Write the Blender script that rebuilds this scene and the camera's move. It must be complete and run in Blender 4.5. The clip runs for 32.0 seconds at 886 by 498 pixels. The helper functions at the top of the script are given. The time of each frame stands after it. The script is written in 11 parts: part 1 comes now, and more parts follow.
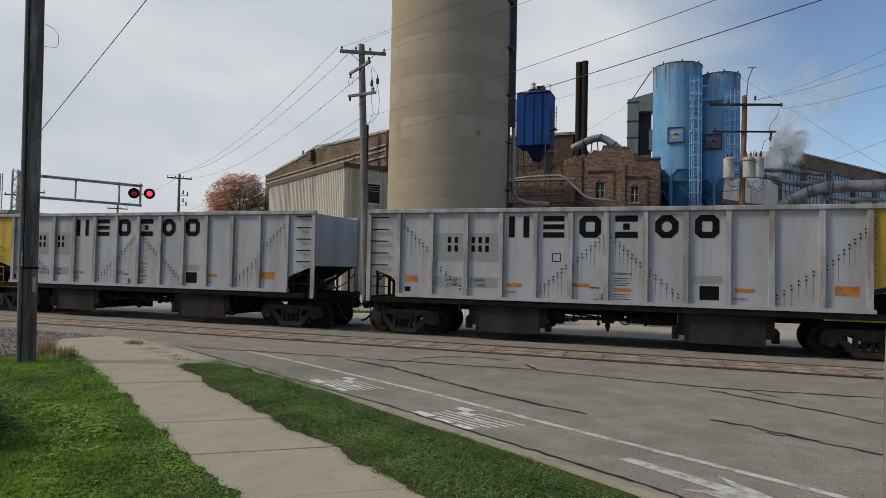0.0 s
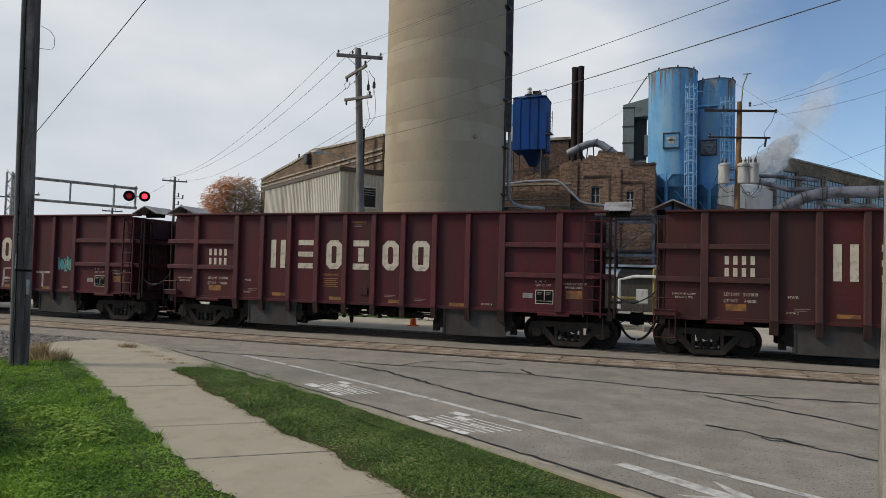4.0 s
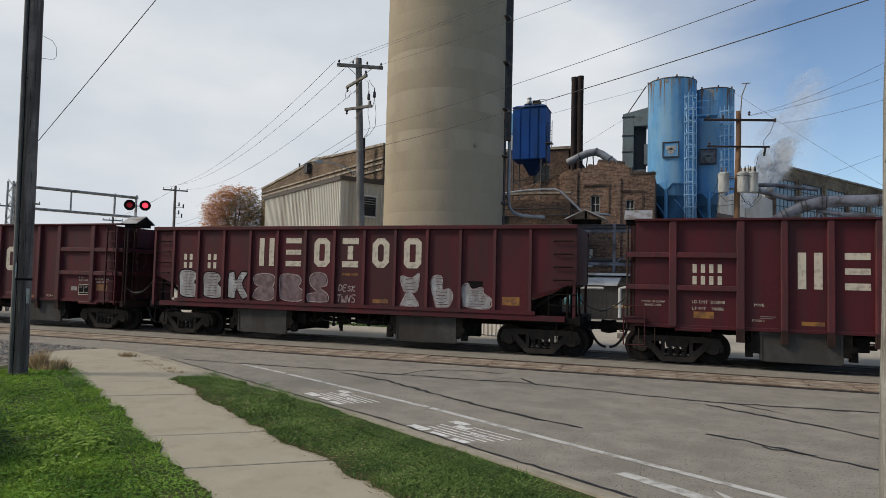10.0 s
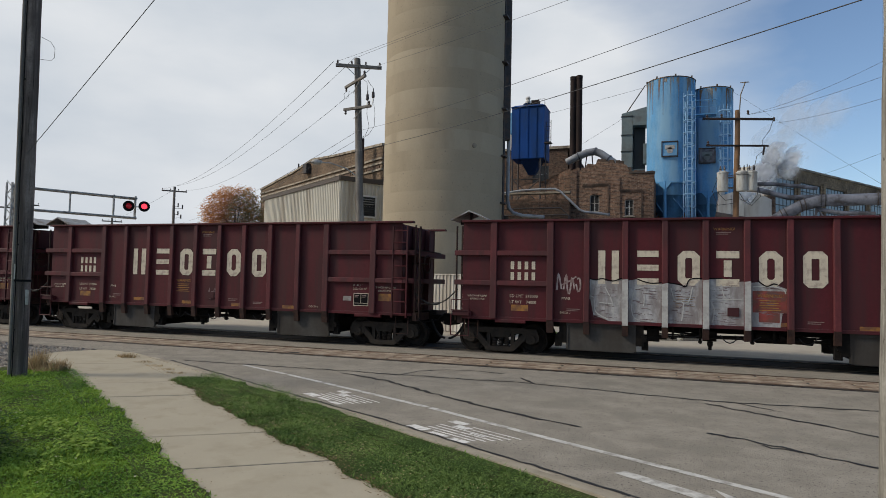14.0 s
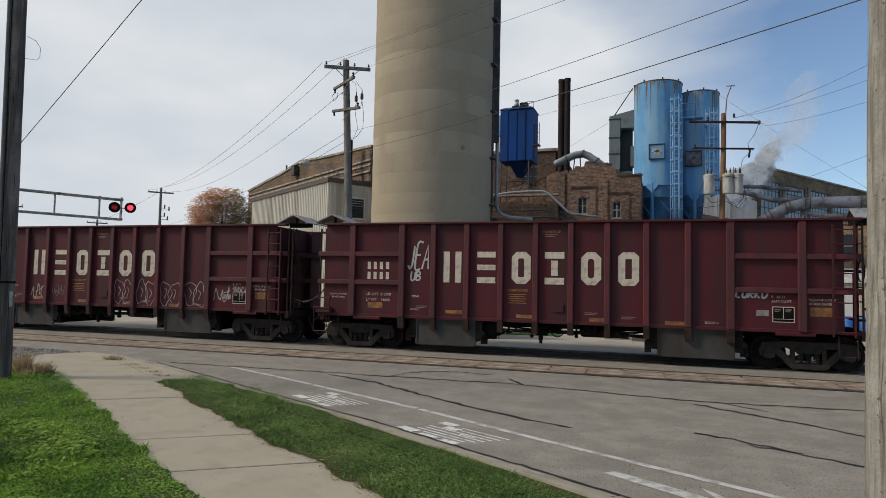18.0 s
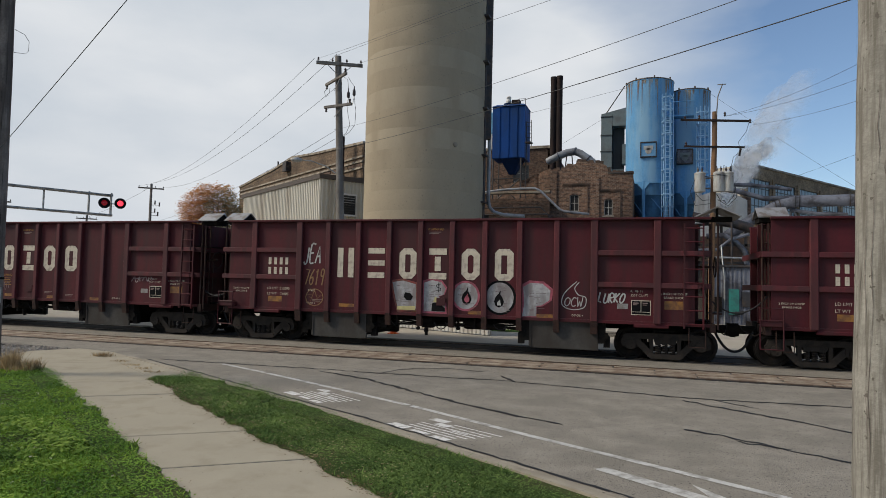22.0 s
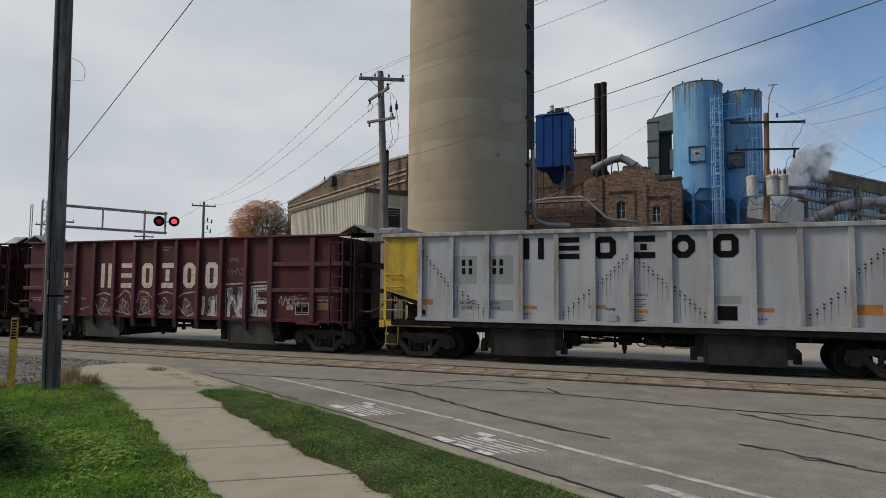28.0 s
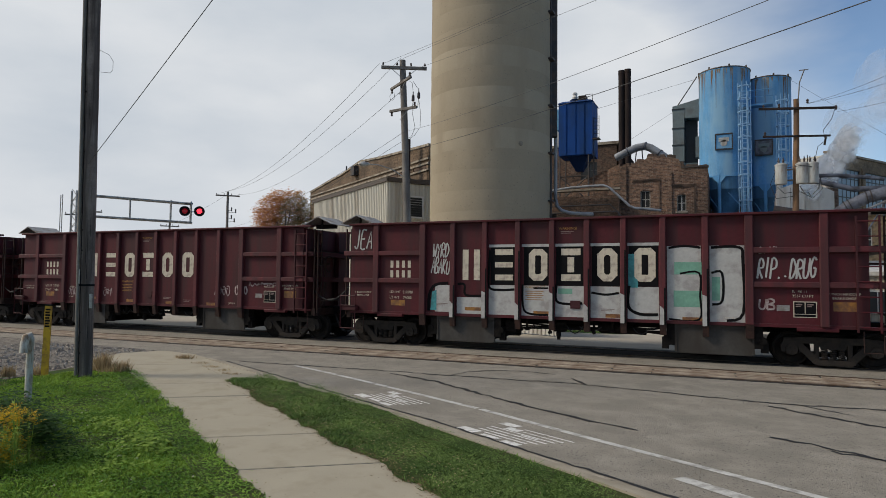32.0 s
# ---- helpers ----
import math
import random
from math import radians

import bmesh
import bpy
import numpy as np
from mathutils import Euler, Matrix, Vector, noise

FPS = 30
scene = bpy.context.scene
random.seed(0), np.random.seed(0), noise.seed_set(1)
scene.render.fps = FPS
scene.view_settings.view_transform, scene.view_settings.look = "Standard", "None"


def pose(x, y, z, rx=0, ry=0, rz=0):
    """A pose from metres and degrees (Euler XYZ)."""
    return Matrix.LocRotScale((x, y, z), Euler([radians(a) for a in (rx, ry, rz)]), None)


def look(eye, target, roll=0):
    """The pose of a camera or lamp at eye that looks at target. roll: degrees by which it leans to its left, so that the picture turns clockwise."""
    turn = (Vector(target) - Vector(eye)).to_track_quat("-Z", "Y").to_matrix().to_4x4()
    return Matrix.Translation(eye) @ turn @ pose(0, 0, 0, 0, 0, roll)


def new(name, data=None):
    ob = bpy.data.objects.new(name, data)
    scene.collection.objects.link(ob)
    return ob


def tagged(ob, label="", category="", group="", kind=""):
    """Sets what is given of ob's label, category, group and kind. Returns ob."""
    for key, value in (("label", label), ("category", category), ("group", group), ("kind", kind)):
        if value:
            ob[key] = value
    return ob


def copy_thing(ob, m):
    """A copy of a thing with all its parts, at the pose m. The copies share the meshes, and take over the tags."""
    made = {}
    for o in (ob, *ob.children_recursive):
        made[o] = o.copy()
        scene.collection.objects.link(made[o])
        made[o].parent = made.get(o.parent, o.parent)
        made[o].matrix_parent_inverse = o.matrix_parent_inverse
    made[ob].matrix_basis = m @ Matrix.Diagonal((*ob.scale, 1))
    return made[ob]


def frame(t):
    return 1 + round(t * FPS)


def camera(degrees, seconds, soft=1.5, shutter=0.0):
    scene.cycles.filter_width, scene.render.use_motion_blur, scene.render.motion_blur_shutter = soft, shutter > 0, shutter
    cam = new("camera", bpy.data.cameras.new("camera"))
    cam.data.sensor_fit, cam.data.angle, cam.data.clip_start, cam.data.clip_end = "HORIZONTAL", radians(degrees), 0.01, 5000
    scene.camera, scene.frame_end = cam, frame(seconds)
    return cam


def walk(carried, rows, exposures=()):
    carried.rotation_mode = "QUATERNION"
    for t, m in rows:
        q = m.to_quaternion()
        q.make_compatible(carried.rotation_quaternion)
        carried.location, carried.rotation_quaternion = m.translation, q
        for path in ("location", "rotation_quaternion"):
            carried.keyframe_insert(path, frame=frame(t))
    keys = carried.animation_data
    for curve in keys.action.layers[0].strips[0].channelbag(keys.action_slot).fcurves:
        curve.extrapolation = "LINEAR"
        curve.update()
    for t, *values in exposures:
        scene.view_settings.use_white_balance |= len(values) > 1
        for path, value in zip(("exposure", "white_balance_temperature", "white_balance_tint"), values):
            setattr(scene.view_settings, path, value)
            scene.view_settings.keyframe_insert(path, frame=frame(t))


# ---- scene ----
cam = camera(70.0, 32.0, soft=0.3)
# seconds, eye x y z, yaw, pitch, roll: a hand-held phone on the pavement, nearly still
ROWS = [
    (0, 0.007, -0.015, 2.019, 20.73, 1.79, -1.21),
    (0.5, 0.009, -0.019, 2.020, 20.61, 1.82, -1.11),
    (1, 0.011, -0.024, 2.021, 20.74, 2.09, -1.13),
    (1.5, 0.012, -0.026, 2.022, 20.86, 2.28, -1.11),
    (2, 0.012, -0.025, 2.022, 20.71, 2.17, -1.29),
    (2.5, 0.011, -0.021, 2.023, 20.65, 2.20, -1.38),
    (3, 0.010, -0.017, 2.023, 20.68, 2.06, -1.55),
    (3.5, 0.006, -0.016, 2.023, 20.55, 2.14, -1.52),
    (5.5, -0.014, -0.012, 2.012, 19.75, 2.15, -1.34),
    (6, -0.002, -0.005, 2.010, 19.92, 2.24, -1.43),
    (6.5, 0.004, 0.000, 2.009, 20.04, 2.29, -1.54),
    (7, 0.007, 0.004, 2.008, 20.06, 2.27, -1.55),
    (7.5, 0.011, 0.008, 2.008, 20.28, 2.27, -1.57),
    (8, 0.014, 0.008, 2.009, 20.36, 2.35, -1.66),
    (8.5, 0.007, 0.000, 2.010, 20.38, 2.52, -1.62),
    (9, 0.000, -0.010, 2.012, 20.34, 2.72, -1.57),
    (9.5, 0.000, -0.017, 2.013, 20.41, 2.77, -1.56),
    (10, 0.005, -0.021, 2.015, 20.34, 2.99, -1.42),
    (10.5, 0.017, -0.017, 2.017, 20.58, 3.06, -1.27),
    (11, 0.028, -0.012, 2.017, 20.90, 3.15, -1.18),
    (11.5, 0.025, -0.010, 2.017, 20.41, 3.22, -0.99),
    (12, 0.017, -0.011, 2.016, 20.73, 2.96, -1.05),
    (12.5, 0.008, -0.015, 2.015, 20.51, 2.94, -1.09),
    (13, 0.001, -0.018, 2.014, 20.21, 3.03, -1.23),
    (13.5, 0.003, -0.017, 2.014, 20.16, 3.06, -1.25),
    (14, 0.008, -0.015, 2.013, 20.30, 2.99, -1.23),
    (14.5, 0.009, -0.013, 2.012, 20.20, 2.94, -1.22),
    (16.5, 0.005, -0.004, 1.995, 19.81, 3.29, -1.26),
    (17, -0.004, -0.013, 1.996, 19.40, 3.21, -1.22),
    (17.5, -0.007, -0.021, 1.998, 19.28, 3.21, -1.16),
    (18, -0.007, -0.025, 1.999, 19.25, 3.20, -1.20),
    (18.5, -0.007, -0.027, 2.000, 19.19, 3.16, -1.25),
    (19, -0.005, -0.026, 2.000, 18.97, 3.10, -1.19),
    (19.5, -0.001, -0.023, 2.000, 19.04, 3.11, -1.12),
    (20, 0.003, -0.020, 2.000, 19.03, 3.02, -1.22),
    (20.5, 0.004, -0.020, 2.000, 18.89, 2.90, -1.32),
    (21, 0.002, -0.023, 2.000, 18.94, 2.88, -1.34),
    (21.5, -0.003, -0.027, 2.000, 18.65, 2.91, -1.35),
    (22, -0.007, -0.029, 1.999, 18.51, 2.94, -1.33),
    (22.5, -0.005, -0.026, 1.998, 18.48, 3.04, -1.36),
    (23, -0.002, -0.023, 1.998, 18.42, 3.34, -1.33),
    (23.5, -0.001, -0.021, 1.998, 18.27, 3.52, -1.25),
    (24, 0.000, -0.020, 1.999, 18.35, 3.51, -1.25),
    (24.5, 0.003, -0.017, 2.001, 18.45, 3.46, -1.24),
    (26.5, 0.068, 0.073, 2.019, 19.92, 3.25, -0.80),
    (27, 0.064, 0.067, 2.018, 20.40, 3.19, -0.53),
    (27.5, 0.058, 0.057, 2.017, 21.63, 3.62, -0.49),
    (28, 0.047, 0.046, 2.015, 22.72, 3.87, -0.52),
    (28.5, 0.037, 0.038, 2.014, 22.32, 4.06, -0.36),
    (29, 0.028, 0.034, 2.014, 22.26, 3.64, -0.29),
    (29.5, 0.018, 0.034, 2.017, 22.62, 3.71, -0.31),
    (30, 0.008, 0.036, 2.021, 23.06, 3.57, -0.38),
    (30.5, -0.003, 0.038, 2.025, 23.29, 3.36, -0.26),
    (31, -0.013, 0.041, 2.029, 23.80, 3.26, -0.23),
    (31.5, -0.021, 0.043, 2.031, 24.11, 3.14, -0.26),
    (32, -0.026, 0.044, 2.033, 24.63, 2.86, -0.61),
]
walk(cam, [(t, pose(x, y, z, 90 + pitch, roll, yaw)) for t, x, y, z, yaw, pitch, roll in ROWS],
     exposures=[(0.0, -0.10), (1.5, -0.12), (3.2, 0.0), (8.0, 0.09), (14.0, 0.06), (24.0, 0.05), (27.0, 0.02), (28.5, -0.20), (29.6, -0.04), (32.0, 0.0)])

# ---- light: thin bright cloud to the left, blue to the right, a soft veiled sun ----
SUN_AZ, SUN_EL = -117.0, 38.0          # degrees from +y (clockwise), height
def make_world():
    w = bpy.data.worlds.new("sky")
    scene.world = w
    w.use_nodes = True
    nt = w.node_tree
    nt.nodes.clear()
    N, L = nt.nodes.new, nt.links.new
    out = N("ShaderNodeOutputWorld")
    sky = N("ShaderNodeTexSky")
    sky.sky_type, sky.sun_disc = "NISHITA", False
    sky.sun_elevation, sky.sun_rotation = radians(SUN_EL), radians(SUN_AZ)
    sky.dust_density, sky.air_density, sky.ozone_density = 0.4, 1.0, 2.5
    bg = N("ShaderNodeBackground")
    bg.inputs[1].default_value = 0.125
    L(sky.outputs[0], bg.inputs[0])
    tc = N("ShaderNodeTexCoord")
    mp = N("ShaderNodeMapping")
    mp.inputs["Scale"].default_value = (1.0, 1.0, 2.6)
    L(tc.outputs["Generated"], mp.inputs[0])
    nz = N("ShaderNodeTexNoise")
    nz.inputs["Scale"].default_value, nz.inputs["Detail"].default_value = 1.7, 6.0
    nz.inputs["Roughness"].default_value = 0.55
    L(mp.outputs[0], nz.inputs["Vector"])
    # the cloud sheet thins out towards +x
    dot = N("ShaderNodeVectorMath")
    dot.operation = "DOT_PRODUCT"
    dot.inputs[1].default_value = (-1.0, 0.03, -0.10)
    L(tc.outputs["Generated"], dot.inputs[0])
    add = N("ShaderNodeMath")
    add.operation = "MULTIPLY_ADD"
    add.inputs[1].default_value = 1.3
    soft = N("ShaderNodeMath")
    soft.operation = "MULTIPLY"
    soft.inputs[1].default_value = 0.8
    L(nz.outputs[0], soft.inputs[0])
    L(dot.outputs["Value"], add.inputs[0])
    L(soft.outputs[0], add.inputs[2])
    ramp = N("ShaderNodeValToRGB")
    e = ramp.color_ramp.elements
    e[0].position, e[0].color = 0.22, (0.0, 0.0, 0.0, 1)
    e[1].position, e[1].color = 0.62, (1, 1, 1, 1)
    L(add.outputs[0], ramp.inputs[0])
    nz2 = N("ShaderNodeTexNoise")
    nz2.inputs["Scale"].default_value, nz2.inputs["Detail"].default_value = 3.2, 7.0
    L(mp.outputs[0], nz2.inputs["Vector"])
    cr = N("ShaderNodeValToRGB")
    ce = cr.color_ramp.elements
    ce[0].position, ce[0].color = 0.3, (0.57, 0.625, 0.69, 1)
    ce[1].position, ce[1].color = 0.7, (0.765, 0.79, 0.82, 1)
    L(nz2.outputs[0], cr.inputs[0])
    cloud = N("ShaderNodeBackground")
    cloud.inputs[1].default_value = 0.95
    L(cr.outputs[0], cloud.inputs[0])
    mix = N("ShaderNodeMixShader")
    L(ramp.outputs[0], mix.inputs[0])
    L(bg.outputs[0], mix.inputs[1])
    L(cloud.outputs[0], mix.inputs[2])
    L(mix.outputs[0], out.inputs[0])
make_world()
sun_data = bpy.data.lights.new("sun", "SUN")
sun_data.energy, sun_data.angle, sun_data.color = 2.6, radians(14), (1.0, 0.89, 0.73)
sun = new("sun", sun_data)
a, el = radians(SUN_AZ), radians(SUN_EL)
sun.matrix_world = look((0, 0, 60), Vector((0, 0, 60)) - Vector((math.sin(a) * math.cos(el), math.cos(a) * math.cos(el), math.sin(el))))

# ---- mesh building ----
class MB:
    """Collects vertices and faces of one mesh."""
    def __init__(self):
        self.v, self.f, self.smooth = [], [], False
    def add(self, vs, fs):
        o = len(self.v)
        self.v += [tuple(p) for p in vs]
        self.f += [tuple(i + o for i in q) for q in fs]
        return self
    def box(self, x0, x1, y0, y1, z0, z1, m=None, c=0.0):
        """A box; c chamfers its four long top and side edges a little."""
        if c:
            pr = [(y0 + c, z0), (y1 - c, z0), (y1, z0 + c), (y1, z1 - c), (y1 - c, z1), (y0 + c, z1), (y0, z1 - c), (y0, z0 + c)]
            vs = [(x0, y, z) for y, z in pr] + [(x1, y, z) for y, z in pr]
            n = 8
            fs = [(i, (i + 1) % n, n + (i + 1) % n, n + i) for i in range(n)] + [tuple(range(n))[::-1], tuple(range(n, 2 * n))]
        else:
            vs = [(x0, y0, z0), (x1, y0, z0), (x1, y1, z0), (x0, y1, z0), (x0, y0, z1), (x1, y0, z1), (x1, y1, z1), (x0, y1, z1)]
            fs = [(0, 3, 2, 1), (4, 5, 6, 7), (0, 1, 5, 4), (1, 2, 6, 5), (2, 3, 7, 6), (3, 0, 4, 7)]
        if m is not None:
            vs = [m @ Vector(p) for p in vs]
        return self.add(vs, fs)
    def prism(self, poly, p0, u, w, n, depth):
        """Extrudes a polygon given in (a, b): point = p0 + a*u + b*w, by depth along n."""
        p0, u, w, n = Vector(p0), Vector(u), Vector(w), Vector(n)
        k = len(poly)
        lo = [p0 + u * a + w * b for a, b in poly]
        vs = lo + [p + n * depth for p in lo]
        fs = [(i, (i + 1) % k, k + (i + 1) % k, k + i) for i in range(k)] + [tuple(range(k))[::-1], tuple(range(k, 2 * k))]
        return self.add(vs, fs)
    def cyl(self, p0, p1, r0, r1=None, n=10, caps=True):
        p0, p1 = Vector(p0), Vector(p1)
        r1 = r0 if r1 is None else r1
        d = (p1 - p0).normalized()
        a = d.orthogonal().normalized()
        b = d.cross(a)
        vs = [p0 + (a * math.cos(t) + b * math.sin(t)) * r0 for t in [2 * math.pi * i / n for i in range(n)]]
        vs += [p1 + (a * math.cos(t) + b * math.sin(t)) * r1 for t in [2 * math.pi * i / n for i in range(n)]]
        fs = [(i, (i + 1) % n, n + (i + 1) % n, n + i) for i in range(n)]
        if caps:
            fs += [tuple(range(n))[::-1], tuple(range(n, 2 * n))]
        return self.add(vs, fs)
    def tube(self, pts, r, n=8, caps=True):
        """A bent round tube through pts; r is one radius or one for each point."""
        pts = [Vector(p) for p in pts]
        rs = [r] * len(pts) if isinstance(r, (int, float)) else list(r)
        vs, prev = [], None
        for i, p in enumerate(pts):
            d = (pts[min(i + 1, len(pts) - 1)] - pts[max(i - 1, 0)]).normalized()
            a = d.orthogonal().normalized() if prev is None else (prev - d * prev.dot(d)).normalized()
            prev = a
            b = d.cross(a)
            vs += [p + (a * math.cos(t) + b * math.sin(t)) * rs[i] for t in [2 * math.pi * k / n for k in range(n)]]
        fs = [(j * n + i, j * n + (i + 1) % n, (j + 1) * n + (i + 1) % n, (j + 1) * n + i) for j in range(len(pts) - 1) for i in range(n)]
        if caps:
            m = len(pts) - 1
            fs += [tuple(range(n))[::-1], tuple(range(m * n, m * n + n))]
        return self.add(vs, fs)
    def lathe(self, prof, n=24, m=None):
        """Turns a profile of (radius, z) about z."""
        vs = [(r * math.cos(2 * math.pi * i / n), r * math.sin(2 * math.pi * i / n), z) for r, z in prof for i in range(n)]
        fs = [(j * n + i, j * n + (i + 1) % n, (j + 1) * n + (i + 1) % n, (j + 1) * n + i) for j in range(len(prof) - 1) for i in range(n)]
        fs += [tuple(range(n))[::-1], tuple(range((len(prof) - 1) * n, len(prof) * n))]
        if m is not None:
            vs = [m @ Vector(p) for p in vs]
        return self.add(vs, fs)
    def ribbon(self, pts, w, n, lift=0.0):
        """A flat strip of width w along pts, lying in the plane with normal n."""
        pts, n = [Vector(p) for p in pts], Vector(n)
        ws = [w] * len(pts) if isinstance(w, (int, float)) else w
        vs = []
        for i, p in enumerate(pts):
            d = pts[min(i + 1, len(pts) - 1)] - pts[max(i - 1, 0)]
            s = n.cross(d).normalized() * ws[i] / 2
            vs += [p + s + n * lift, p - s + n * lift]
        return self.add(vs, [(2 * i, 2 * i + 1, 2 * i + 3, 2 * i + 2) for i in range(len(pts) - 1)])
    def mesh(self, name, material, smooth=False):
        me = bpy.data.meshes.new(name)
        me.from_pydata(self.v, [], self.f)
        if material is not None:
            me.materials.append(material)
        if smooth or self.smooth:
            me.polygons.foreach_set("use_smooth", [True] * len(me.polygons))
            me.set_sharp_from_angle(angle=radians(40))
        me.update()
        return me

def part(name, mb, material, parent=None, label="", smooth=False):
    ob = new(name, mb.mesh(name, material, smooth) if isinstance(mb, MB) else mb)
    ob.parent = parent
    return tagged(ob, label)

def thing(name, m, label, category, group="", kind=""):
    ob = new(name)
    ob.empty_display_size = 0.2
    ob.matrix_world = m
    return tagged(ob, label, category, group, kind)

def solid(name, mb, material, label, category, group="", kind="", smooth=False):
    return tagged(part(name, mb, material, None, smooth=smooth), label, category, group, kind)

def text_mesh(body, size, material, name="lettering", align="LEFT", space=1.0, wide=1.0):
    """Flat letters in the xz plane, facing -y, lower left at the origin."""
    cu = bpy.data.curves.new(name, "FONT")
    cu.body, cu.size, cu.align_x, cu.space_character, cu.resolution_u = body, size, align, space, 2
    ob = bpy.data.objects.new(name, cu)
    scene.collection.objects.link(ob)
    dg = bpy.context.evaluated_depsgraph_get()
    me = bpy.data.meshes.new_from_object(ob.evaluated_get(dg))
    bpy.data.objects.remove(ob)
    bpy.data.curves.remove(cu)
    me.transform(Matrix.Diagonal((wide, 1, 1, 1)) @ Matrix.Rotation(radians(90), 4, "X"))
    me.materials.clear()
    me.materials.append(material)
    return me

# ---- materials ----
def mat(name, col, rough=0.75, metal=0.0, var=0.18, scale=1.5, fine=30.0, bump=0.15, dist=0.01, dirt=None, amount=0.0,
        dscale=2.0, streak=1.0, spec=0.4, emit=None, speck=None):
    """Paint, stone, metal: a base colour varied at two scales, with stains of another colour and a fine relief."""
    m = bpy.data.materials.new(name)
    m.use_nodes = True
    nt = m.node_tree
    N, L = nt.nodes.new, nt.links.new
    b = nt.nodes["Principled BSDF"]
    b.inputs["Metallic"].default_value = metal
    b.inputs["Specular IOR Level"].default_value = spec
    tc = N("ShaderNodeTexCoord")
    def noise_tex(s, detail=5.0, stretch=1.0):
        n = N("ShaderNodeTexNoise")
        n.inputs["Scale"].default_value, n.inputs["Detail"].default_value, n.inputs["Roughness"].default_value = s, detail, 0.6
        if stretch != 1.0:
            mp = N("ShaderNodeMapping")
            mp.inputs["Scale"].default_value = (1.0, 1.0, 1.0 / stretch)
            L(tc.outputs["Object"], mp.inputs[0])
            L(mp.outputs[0], n.inputs["Vector"])
        else:
            L(tc.outputs["Object"], n.inputs["Vector"])
        return n
    def ramp(src, p0, p1, c0, c1):
        r = N("ShaderNodeValToRGB")
        r.color_ramp.elements[0].position, r.color_ramp.elements[0].color = p0, (*c0, 1)
        r.color_ramp.elements[1].position, r.color_ramp.elements[1].color = p1, (*c1, 1)
        L(src, r.inputs[0])
        return r
    lo, hi = [c * (1 - var) for c in col], [min(1, c * (1 + var)) for c in col]
    n1 = noise_tex(scale)
    r1 = ramp(n1.outputs[0], 0.32, 0.68, lo, hi)
    n2 = noise_tex(fine, 4.0)
    r2 = ramp(n2.outputs[0], 0.3, 0.7, [1 - var * 0.8] * 3, [1 + var * 0.5] * 3)
    mul = N("ShaderNodeMix")
    mul.data_type, mul.blend_type = "RGBA", "MULTIPLY"
    mul.inputs[0].default_value = 1.0
    L(r1.outputs[0], mul.inputs[6])
    L(r2.outputs[0], mul.inputs[7])
    colour = mul.outputs[2]
    if dirt:
        n3 = noise_tex(dscale, 7.0, streak)
        r3 = ramp(n3.outputs[0], 0.62 - amount * 0.45, 0.72 - amount * 0.3, (0, 0, 0), (1, 1, 1))
        mx = N("ShaderNodeMix")
        mx.data_type = "RGBA"
        mx.inputs[7].default_value = (*dirt, 1)
        L(r3.outputs[0], mx.inputs[0])
        L(colour, mx.inputs[6])
        colour = mx.outputs[2]
    if speck:
        n4 = noise_tex(speck[1], 2.0)
        r4 = ramp(n4.outputs[0], speck[2], speck[2] + 0.04, (0, 0, 0), (1, 1, 1))
        mx = N("ShaderNodeMix")
        mx.data_type = "RGBA"
        mx.inputs[7].default_value = (*speck[0], 1)
        L(r4.outputs[0], mx.inputs[0])
        L(colour, mx.inputs[6])
        colour = mx.outputs[2]
    L(colour, b.inputs["Base Color"])
    rr = ramp(n1.outputs[0], 0.3, 0.7, [max(0.05, rough - 0.08)] * 3, [min(1, rough + 0.08)] * 3)
    L(rr.outputs[0], b.inputs["Roughness"])
    if bump:
        bp = N("ShaderNodeBump")
        bp.inputs["Strength"].default_value, bp.inputs["Distance"].default_value = bump, dist
        L(n2.outputs[0], bp.inputs["Height"])
        L(bp.outputs[0], b.inputs["Normal"])
    if emit:
        b.inputs["Emission Color"].default_value = (*emit[0], 1)
        b.inputs["Emission Strength"].default_value = emit[1]
    return m

